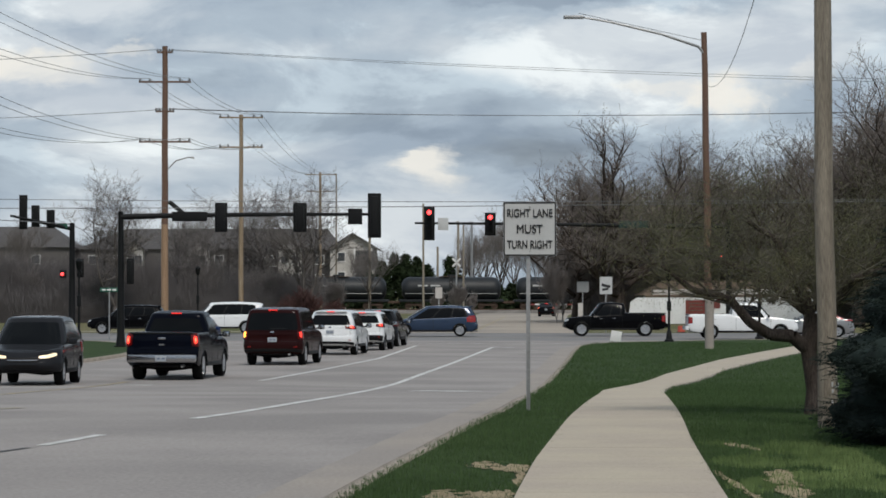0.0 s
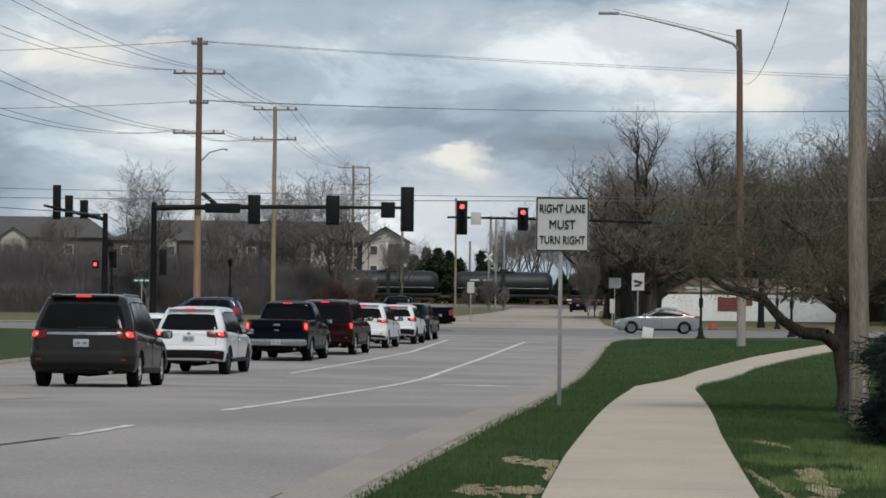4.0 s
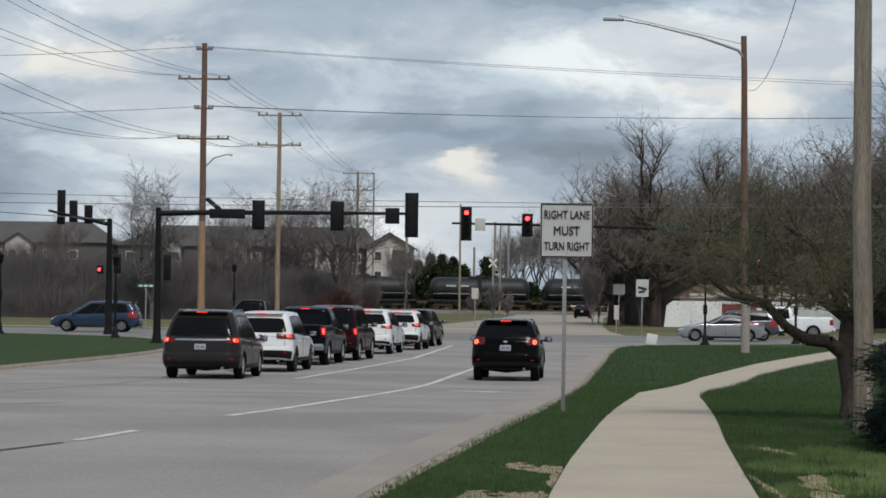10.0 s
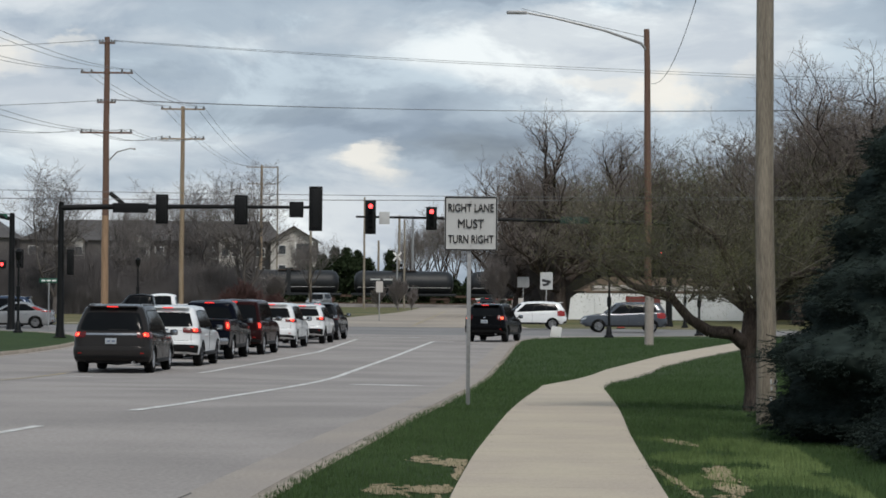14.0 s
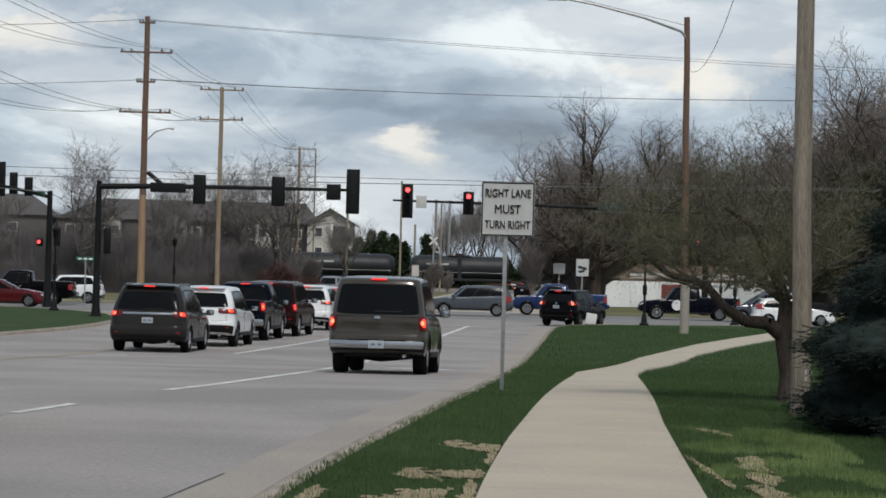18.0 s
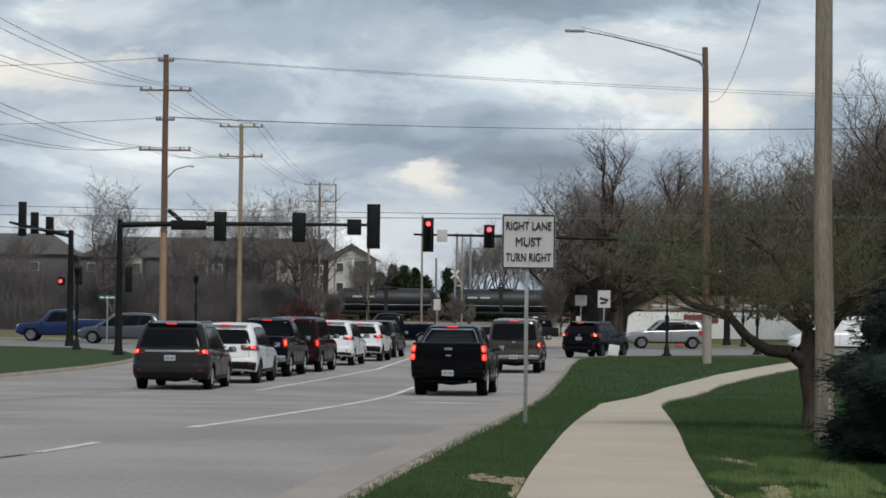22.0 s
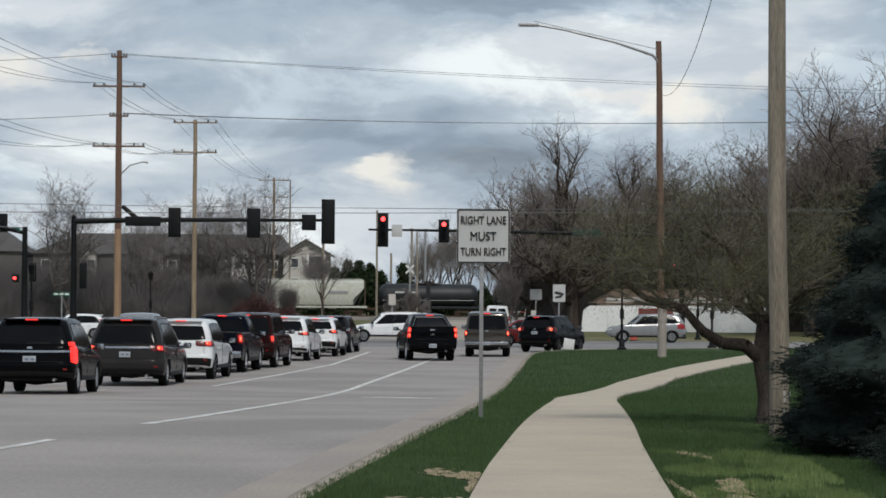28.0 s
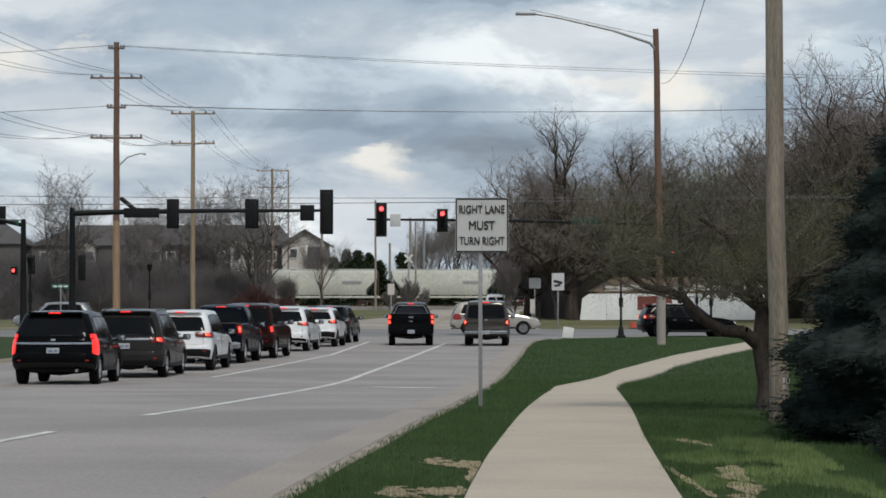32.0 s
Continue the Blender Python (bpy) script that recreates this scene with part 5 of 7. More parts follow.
def make_tree(name, seed, height, r0, kids, spread, lift, label, bark, twig, min_r=0.012, trunk_share=0.28, leaf=None, group="", taper=0.55, dark=1, bend=0.16):
    g = Grow(seed)
    g.taper = taper
    top = len(kids)
    g.branch(Vector((0, 0, -0.2)), Vector((g.rng.uniform(-0.08, 0.08), g.rng.uniform(-0.08, 0.08), 1)).normalized(), height * trunk_share, r0, 0, top, kids, spread, lift, bend)
    zmax = max(s[1].z for s in g.segs)
    f = height / zmax
    segs = [(a * f, b * f, p, q, lev) for a, b, p, q, lev in g.segs]
    t = empty(name, Matrix.Identity(4), label, "tree", group)
    v, fc = tubes([s for s in segs if s[4] <= dark])
    raw("trunk", v, fc, bark, t, 1)
    v, fc = tubes([s for s in segs if s[4] > dark], 3, min_r)
    raw("crown", v, fc, twig, t, 1)
    if leaf:
        mat, count, size, scatter = leaf
        v, fc = leaf_cloud(g.rng, [(p * f, d) for p, d in g.tips], count, size, scatter)
        raw("foliage", v, fc, mat, t)
    return t


def crowned_tree(name, seed, height, r0, limbs, label, spread=0.75, lean=0.0, counts=(7, 6, 5, 4), woods=("bark", "bark", "twig"), group="bare trees"):
    """An old bare tree: a short trunk, crooked limbs rising like a vase, and a haze of short twigs."""
    rng = random.Random(seed)
    segs = []
    shares = (0.20, 0.42, 0.24, 0.13, 0.07, 0.045)
    counts = (limbs,) + counts

    def grow(p, d, r, level):
        length = height * shares[level] * rng.uniform(0.75, 1.2)
        n = (4, 7, 5, 4, 3, 2)[level]
        crook = (0.10, 0.30, 0.42, 0.45, 0.40, 0.35)[level]
        end = r * (0.72, 0.42, 0.42, 0.45, 0.5, 0.4)[level]
        pts = [p.copy()]
        q = p.copy()
        for i in range(n):
            rise = (0.0, 0.16, 0.10, 0.05, 0.02, 0.0)[level]
            d = (d + Vector((rng.uniform(-crook, crook), rng.uniform(-crook, crook), rng.uniform(-crook, crook) * 0.7 + rise))).normalized()
            q = q + d * (length / n)
            pts.append(q.copy())
        for i in range(n):
            segs.append((pts[i], pts[i + 1], r + (end - r) * i / n, r + (end - r) * (i + 1) / n, level))
        if level == 5:
            return
        m = counts[level]
        for k in range(m):
            f = 1.0 if k == 0 else (rng.uniform(0.6, 1.0) if level == 0 else rng.uniform(0.22, 1.0))
            g = min(n - 1, int(f * n))
            base = pts[g].lerp(pts[g + 1], min(1.0, f * n - g))
            a = (k + rng.uniform(-0.3, 0.3)) * math.tau / m + seed if level == 0 else rng.uniform(0, math.tau)
            out = Vector((math.cos(a) + lean * (level == 0), math.sin(a), rng.uniform(-0.15, 0.45)))
            mix = (spread, 0.62, 0.62, 0.65, 0.7)[level] * (0.45 if k == 0 else 1.0)
            nd = (d * (1 - mix) + out * mix + Vector((0, 0, 0.12))).normalized()
            rr = (r + (end - r) * f) * (0.86 if k == 0 else rng.uniform(0.52, 0.76))
            grow(base, nd, max(rr, 0.008), level + 1)

    grow(Vector((0, 0, -0.2)), Vector((rng.uniform(-0.06, 0.06), rng.uniform(-0.06, 0.06), 1)).normalized(), r0, 0)
    f = height / float(np.percentile([q[1].z for q in segs], 98.5))
    segs = [(a * f, b * f, p, q, lev) for a, b, p, q, lev in segs]
    t = empty(name, Matrix.Identity(4), label, "tree", group)
    last = 1 if woods[1] else 3
    v, fc = tubes([q for q in segs if q[4] <= last], 4, 0.014)
    raw("trunk", v, fc, M[woods[0]], t, 1)
    if woods[1]:
        v, fc = tubes([q for q in segs if q[4] in (2, 3)], 4, 0.014)
        raw("bough", v, fc, M[woods[1]], t, 1)
    v, fc = tubes([q for q in segs if q[4] > 3], 3, 0.010)
    raw("crown", v, fc, M[woods[2]], t, 1)
    return t


BARE = [
    crowned_tree("bare_tree", 11, 15.0, 0.58, 6, "large bare winter tree with crooked limbs and a wide crown", 1.0),
    crowned_tree("bare_tree", 24, 13.0, 0.40, 5, "tall bare winter tree with upright crooked limbs", 0.50),
    crowned_tree("bare_tree", 38, 15.0, 0.46, 6, "bare winter tree with a haze of fine twigs", 0.60),
]
FAR = [
    make_tree("distant_tree", 41, 14.0, 0.24, (6, 5, 4, 4, 3), 0.46, 0.16, "distant bare grey-brown tree", M["bark"], M["twig_far"], 0.012, 0.24, group="distant trees"),
    make_tree("distant_tree", 43, 9.0, 0.10, (14, 5, 5, 4, 3), 0.46, 0.34, "distant bare brushy thicket tree", M["twig_far"], M["twig_far"], 0.016, 0.05, group="distant trees"),
    crowned_tree("distant_tree", 57, 14.0, 0.30, 5, "distant bare tree with pale boughs rising like a fan", 0.47, 0.0, (6, 5, 5, 4), ("bark_far", "", "twig_far"), "distant trees"),
]


def scatter(source, places):
    """Puts the model at its first place and copies at the others: x, y, height factor, turn."""
    first = True
    for x, y, f, turn in places:
        m = pose(x, y, gz(y) - 0.05 if y > 145 else gz(y) + 0.08, 0, 0, turn)
        if first:
            source.matrix_basis = m
            source.scale = (f, f, f)
            first = False
        else:
            c = copy_thing(source, m)
            c.scale = (f, f, f)


scatter(BARE[0], [(14.6, 232, 1.06, 20), (18.8, 238, 1.0, 200), (32.5, 236, 1.0, 130), (42.5, 214, 1.12, 250), (45.0, 150, 0.9, 60)])
scatter(BARE[1], [(35.5, 214, 1.36, 0), (22.5, 246, 1.10, 77), (39.5, 240, 1.34, 160), (35.0, 246, 1.2, 300), (46, 228, 1.28, 20)])
scatter(BARE[2], [(31.0, 210, 1.08, 40), (33.4, 214, 1.18, 75), (37.0, 206, 1.24, 280), (26.5, 242, 0.98, 140), (18.0, 252, 0.92, 260), (29.0, 236, 1.0, 10), (23.5, 250, 1.0, 330), (13.2, 250, 0.84, 95), (11.4, 243, 0.88, 150), (41.5, 226, 1.12, 200)])
rng = random.Random(5)
scatter(FAR[2], [(-27.4, 236, 0.86, 0), (-11.7, 236, 0.86, 200), (-19.2, 262, 0.84, 70), (-16.4, 258, 0.84, 190), (-22.6, 250, 0.66, 130)])
scatter(FAR[0], [(-49.5, 330, 0.86, 50), (9.0, 425, 1.12, 20), (7.0, 445, 1.0, 120), (13.5, 430, 0.9, 220), (5.0, 432, 0.95, 60), (11.0, 440, 1.0, 160), (15.5, 420, 1.05, 250), (18.5, 410, 1.0, 340), (3.2, 452, 0.8, 15), (-26.6, 290, 0.85, 10), (-7.6, 300, 0.62, 90)]
        + [(rng.uniform(-70, -8), rng.uniform(330, 420), rng.uniform(0.50, 0.68), rng.uniform(0, 360)) for _ in range(10)]
        + [(rng.uniform(18, 70), rng.uniform(380, 460), rng.uniform(0.7, 0.95), rng.uniform(0, 360)) for _ in range(14)])
scatter(FAR[1], [(-9.0 - (i * 2.9) % 34, 242 + (i * 13.7) % 26, 0.44 + 0.05 * ((i * 7) % 6), i * 47.0) for i in range(22)]
        + [(9.5 + (i * 3.1) % 30, 232 + (i * 11.3) % 24, 0.62 + 0.07 * ((i * 5) % 6), i * 61.0) for i in range(20)]
        + [(-52 + (i * 4.7) % 30, 242 + (i * 9.1) % 20, 0.50 + 0.04 * ((i * 3) % 5), i * 33.0) for i in range(8)])


def brush(x0, x1, y0, y1, low, high, count, seed, label, mat):
    """A belt of fine leafless brush: crowds of thin upright stems that fork near the top."""
    r = np.random.RandomState(seed)
    verts, faces = [], []
    for _ in range(count):
        x, y = r.uniform(x0, x1), r.uniform(y0, y1)
        h = (low + (high - low) * r.rand() ** 1.5) * (1.0 + 0.30 * noise.noise((x * 0.22, y * 0.1, seed)))
        lx, ly = r.normal(0, 0.30), r.normal(0, 0.30)
        w = r.uniform(0.006, 0.014)
        mid = (x + lx * h * 0.4, y + ly * h * 0.4, h * r.uniform(0.25, 0.6))
        b = len(verts)
        verts += [(x - w, y, -0.1), (x + w, y, -0.1), (mid[0] - w * 0.8, mid[1], mid[2]), (mid[0] + w * 0.8, mid[1], mid[2])]
        faces.append((b, b + 1, b + 3, b + 2))
        for k in range(5):
            tx, ty, tz = mid[0] + r.normal(0, 0.22) * h, mid[1] + r.normal(0, 0.22) * h, mid[2] + (h - mid[2]) * r.uniform(0.2, 1.05)
            c = len(verts)
            verts.append((tx, ty, tz))
            faces.append((b + 2, b + 3, c))
    tagged(raw(mat.name + "_brush", verts, faces, mat), label, "brush", kind="stuff").name = "brush"


brush(-46, -11.8, 241, 270, 2.8, 6.0, 18000, 3, "dense belt of leafless grey-brown brush", M["brush"])
brush(-46, -25.5, 246, 262, 4.4, 7.0, 9000, 4, "taller leafless brush before the apartments", M["brush"])
brush(-46, -11.5, 238, 241, 1.2, 3.6, 8000, 5, "low leafless brush beyond the street", M["brush"])
brush(13.0, 42, 240, 266, 3.0, 8.5, 16000, 7, "dark leafless brush under the bare trees", M["brush"])
brush(18, 44, 240, 256, 5.0, 10.0, 9000, 8, "tall leafless brush behind the low white building", M["brush"])

redbush = make_tree("reddish_bush", 71, 2.9, 0.07, (9, 7, 6, 4), 0.6, 0.2, "leafless reddish bush at the roadside", M["redbud"], M["redbud"], 0.02, 0.18)
scatter(redbush, [(-9.2, 192, 1.05, 0), (-10.8, 196, 0.8, 100), (-7.9, 199, 0.75, 210)])
tanbush = make_tree("tan_bush", 72, 2.6, 0.06, (9, 7, 5, 3), 0.55, 0.3, "leafless tan shrub by the railway", M["twig_far"], M["twig_far"], 0.022, 0.16)
scatter(tanbush, [(1.5, 300, 1.5, 0), (3.1, 306, 1.1, 80), (-0.6, 312, 1.2, 20), (17.5, 290, 0.9, 160)])


def cedar(x, y, h, w, seed):
    r = random.Random(seed)
    t = empty("cedar", pose(x, y, -0.05), "dark evergreen cedar in the distance", "tree", "distant evergreens")
    part("trunk", tubed([(0, 0, 0), (0, 0, h * 0.8)], [0.16, 0.04], 6), M["bark"], t)
    pts = []
    for _ in range(420):
        z = r.random() ** 0.8
        rad = w * (1 - z) ** 0.55 * (0.55 + 0.45 * r.random()) * (0.85 + 0.25 * math.sin(z * 17 + seed))
        a = r.uniform(0, math.tau)
        pts.append((Vector((rad * math.cos(a), rad * math.sin(a), 0.3 + z * (h - 0.3))), None))
    v, f = leaf_cloud(r, pts, 2600, 0.26, 0.2)
    raw("crown", v, f, M["cedar"], t)


for i, (x, y, h, w) in enumerate(((0.9, 375, 7.2, 1.7), (-2.2, 378, 6.2, 2.4), (-3.6, 384, 7.2, 2.4), (-5.0, 380, 7.6, 2.4), (-6.6, 382, 7.6, 2.4), (-8.2, 379, 6.6, 2.2), (2.4, 382, 4.6, 2.2), (-10, 386, 5.0, 2.6), (4.6, 388, 3.8, 2.6), (7.0, 385, 3.9, 2.6), (9.5, 388, 3.6, 2.6), (12.0, 386, 4.0, 2.6), (14.6, 388, 3.8, 2.4), (-12.5, 388, 4.2, 2.6), (17, 380, 5.0, 2.6), (21.5, 384, 4.2, 2.4))):
    cedar(x, y, h, w, 80 + i)


def budding_tree():
    """The small spreading tree beside the grey pole, just coming into leaf."""
    t = empty("budding_tree", pose(4.80, 36.7, gz(36.7) + 0.08), "low spreading tree just coming into brownish green leaf", "tree")
    t.scale = (0.895, 0.895, 0.895)
    g = Grow(97)
    base = Vector((0, 0, -0.1))
    fork = Vector((-0.05, 0, 0.98))
    main = [base, Vector((0.03, 0, 0.4)), fork]
    for a, b, p, q in ((main[0], main[1], 0.135, 0.115), (main[1], main[2], 0.115, 0.12)):
        g.segs.append((a, b, p, q, 0))

    def limb(points, r):
        points = [Vector(p) for p in points]
        for i in range(len(points) - 1):
            g.segs.append((points[i], points[i + 1], r[i], r[i + 1], 1))
        for i in range(1, len(points)):
            for _ in range(4):
                d = (points[i] - points[i - 1]).normalized()
                a = g.rng.uniform(0, math.tau)
                nd = (d * 0.35 + Vector((math.cos(a), math.sin(a), g.rng.uniform(-0.1, 0.7))) * 0.7).normalized()
                g.branch(points[i - 1].lerp(points[i], g.rng.random()), nd, g.rng.uniform(0.5, 0.78), r[i] * 0.42, 2, 5, (0, 0, 4, 3, 3), 0.5, 0.0, 0.35)
    limb([fork, (-0.30, -0.1, 1.18), (-0.62, -0.15, 1.20), (-0.92, -0.2, 1.38), (-1.22, -0.2, 1.72), (-1.75, -0.2, 1.85), (-2.2, -0.2, 2.2)], [0.11, 0.10, 0.09, 0.075, 0.06, 0.045, 0.03])
    limb([fork, (0.0, 0.1, 1.5), (-0.25, 0.2, 2.1), (-0.5, 0.2, 2.6), (-0.9, 0.3, 2.85)], [0.12, 0.10, 0.08, 0.05, 0.03])
    limb([fork, (0.25, 0, 1.5), (0.7, 0.1, 2.1), (1.2, 0.2, 2.5), (1.8, 0.2, 2.7)], [0.12, 0.10, 0.08, 0.05, 0.03])
    limb([(0.0, 0.1, 1.5), (-0.6, 0.5, 2.0), (-1.3, 0.6, 2.3), (-2.0, 0.6, 2.45)], [0.09, 0.07, 0.05, 0.03])
    limb([(0.25, 0, 1.5), (0.5, -0.6, 2.0), (1.2, -0.8, 2.2), (2.0, -0.9, 2.2)], [0.09, 0.07, 0.05, 0.03])
    g.segs = [s for s in g.segs if s[4] <= 1 or min(s[0].z, s[1].z) > 1.62]
    g.tips = [p for p in g.tips if p[0].z > 1.75]
    v, f = tubes([s for s in g.segs if s[4] <= 1])
    raw("trunk", v, f, M["bark"], t, 1)
    v, f = tubes([s for s in g.segs if s[4] > 1], 3, 0.0032)
    raw("crown", v, f, M["bud_twig"], t, 1)
    v, f = leaf_cloud(g.rng, g.tips, 75000, 0.0095, 0.17)
    raw("foliage", v, f, M["bud"], t)


budding_tree()


def spruce(x, y, h, w, seed, sprays):
    """A close dark cone: an uneven shaded mass, covered with short drooping sprays of needles."""
    r = random.Random(seed)
    t = empty("spruce", pose(x, y, gz(y) + 0.05), "dark dense spruce with drooping boughs", "tree")
    part("trunk", tubed([(0, 0, -0.1), (0, 0, h)], [0.14, 0.02], 8), M["bark"], t)

    def skin(a, z):
        c, q = math.cos(a), math.sin(a)
        rad = w * max(0.0, 1 - z / h) ** 0.92 * min(1.0, 0.80 + 0.5 * z)
        tier = 0.07 * math.sin(z * 8.5 + 2.2 * noise.noise((c * 1.7, q * 1.7, seed)))
        return rad * (0.95 + tier + 0.20 * noise.noise((c * 3.0, q * 3.0, z * 2.2 + seed)) + 0.13 * noise.noise((c * 8, q * 8, z * 6))) + 0.03

    verts, faces = [], []
    rows, cols = 70, 110
    for j in range(rows + 1):
        z = (h - 0.05) * j / rows
        for k in range(cols):
            a = k * math.tau / cols
            verts.append((0.94 * skin(a, z) * math.cos(a), 0.94 * skin(a, z) * math.sin(a), z))
    for j in range(rows):
        for k in range(cols):
            faces.append((j * cols + k, j * cols + (k + 1) % cols, (j + 1) * cols + (k + 1) % cols, (j + 1) * cols + k))
    raw("inner_foliage", verts, faces, M["needle"], t, 1)
    verts, faces = [], []
    for _ in range(sprays):
        z = h * (1 - math.sqrt(r.random())) * 0.99 + 0.02
        a = r.uniform(0, math.tau)
        d, side = Vector((math.cos(a), math.sin(a), 0)), Vector((-math.sin(a), math.cos(a), 0))
        base = d * (skin(a, z) * r.uniform(0.86, 0.99)) + Vector((0, 0, z))
        axis = (d + side * r.uniform(-0.7, 0.7) + Vector((0, 0, r.uniform(-0.45, 0.25)))).normalized()
        long = r.uniform(0.07, 0.19) * (0.6 + 0.4 * (1 - z / h))
        for k in range(7):
            f = k / 6
            c = base + axis * (long * f)
            for sgn in (-1, 1):
                tip = c + (axis * 0.6 + side * sgn * 0.55 + Vector((0, 0, r.uniform(-0.5, 0.3)))) * (0.05 * (1.25 - 0.7 * f))
                wv = Vector((r.uniform(-1, 1), r.uniform(-1, 1), r.uniform(-1, 1))) * 0.007
                b = len(verts)
                verts += [c + wv, tip, c - wv]
                faces.append((b, b + 1, b + 2))
    raw("crown", verts, faces, M["needle"], t)


spruce(6.6, 28.9, 6.1, 2.95, 3, 30000)
spruce(6.35, 25.4, 3.2, 2.25, 4, 14000)


# worn places in the lawn along the walk: two ends and the half widths
WORN = ((0.30, 25.2, 0.70, 24.6, 0.09, 0.45), (0.66, 23.6, 0.60, 22.9, 0.05, 0.4), (-0.05, 21.3, 0.46, 21.4, 0.12, 0.45), (0.42, 20.2, 0.34, 18.8, 0.07, 0.5), (-0.20, 18.6, 0.10, 19.6, 0.12, 0.5),
        (-0.95, 17.6, -0.70, 19.2, 0.08, 0.5), (2.34, 23.9, 2.34, 21.2, 0.035, 0.5), (2.85, 24.0, 2.66, 21.4, 0.10, 0.5), (2.56, 20.6, 2.56, 18.0, 0.10, 0.5), (2.90, 28.6, 3.06, 27.9, 0.06, 0.35))


def worn(x, y):
    m = 0.0
    for x0, y0, x1, y1, sx, sy in WORN:
        ax, ay, bx, by = (x - x0) / sx, (y - y0) / sy, (x1 - x0) / sx, (y1 - y0) / sy
        k = max(0.0, min(1.0, (ax * bx + ay * by) / (bx * bx + by * by)))
        m = max(m, math.exp(-0.5 * ((ax - k * bx) ** 2 + (ay - k * by) ** 2)))
    return m + 0.45 * noise.noise((x * 5.0, y * 1.6, 3.3)) * (m > 0.05)


def bare_soil():
    cell_x, cell_y = 0.022, 0.06
    verts, faces = [], []
    for j in range(int((29.5 - 16.5) / cell_y)):
        for i in range(int((4.4 + 1.5) / cell_x)):
            x, y = -1.5 + i * cell_x, 16.5 + j * cell_y
            wl_, wr_ = lerp_table(WALK_L, y), lerp_table(WALK_R, y)
            if x < lerp_table(KERB, y) + 0.16 or (wl_ - 0.03 < x < wr_ + 0.03) or worn(x, y) + 0.5 * noise.noise((x * 14, y * 4.5, 8.1)) < 0.62:
                continue
            b = len(verts)
            verts += [(x + a * cell_x, y + c * cell_y, gz(y + c * cell_y) + 0.112 + 0.008 * noise.noise(((x + a * cell_x) * 9, (y + c * cell_y) * 5, 1))) for a, c in ((0, 0), (1, 0), (1, 1), (0, 1))]
            faces.append((b, b + 1, b + 2, b + 3))
    tagged(raw("bare_soil", verts, faces, M["soil"], smooth=1), "bare tan soil worn through the lawn beside the walk", "ground", kind="structure")


bare_soil()


# grass on the near lawn, as one body of blades
class Sheet:
    """A function of x and y kept on a grid, to be read for many places at once."""

    def __init__(self, f, x0, x1, dx, y0, y1, dy):
        self.x0, self.y0, self.dx, self.dy = x0, y0, dx, dy
        self.grid = np.array([[f(x0 + i * dx, y0 + j * dy) for i in range(int((x1 - x0) / dx) + 2)] for j in range(int((y1 - y0) / dy) + 2)])

    def __call__(self, x, y):
        i = np.clip(((x - self.x0) / self.dx + 0.5).astype(int), 0, self.grid.shape[1] - 1)
        j = np.clip(((y - self.y0) / self.dy + 0.5).astype(int), 0, self.grid.shape[0] - 1)
        return self.grid[j, i]


worn_sheet = Sheet(worn, -2.0, 4.4, 0.025, 16.0, 30.0, 0.05)
patch_sheet = Sheet(lambda a, b: noise.noise((a * 0.9, b * 0.28, 7.7)), -3.0, 20.0, 0.1, 16.0, 132.0, 0.3)
noise_sheet = Sheet(lambda a, b: noise.noise((a * 1.3, b * 0.5, 5.1)), 0.0, 8.0, 0.05, 16.0, 30.0, 0.1)


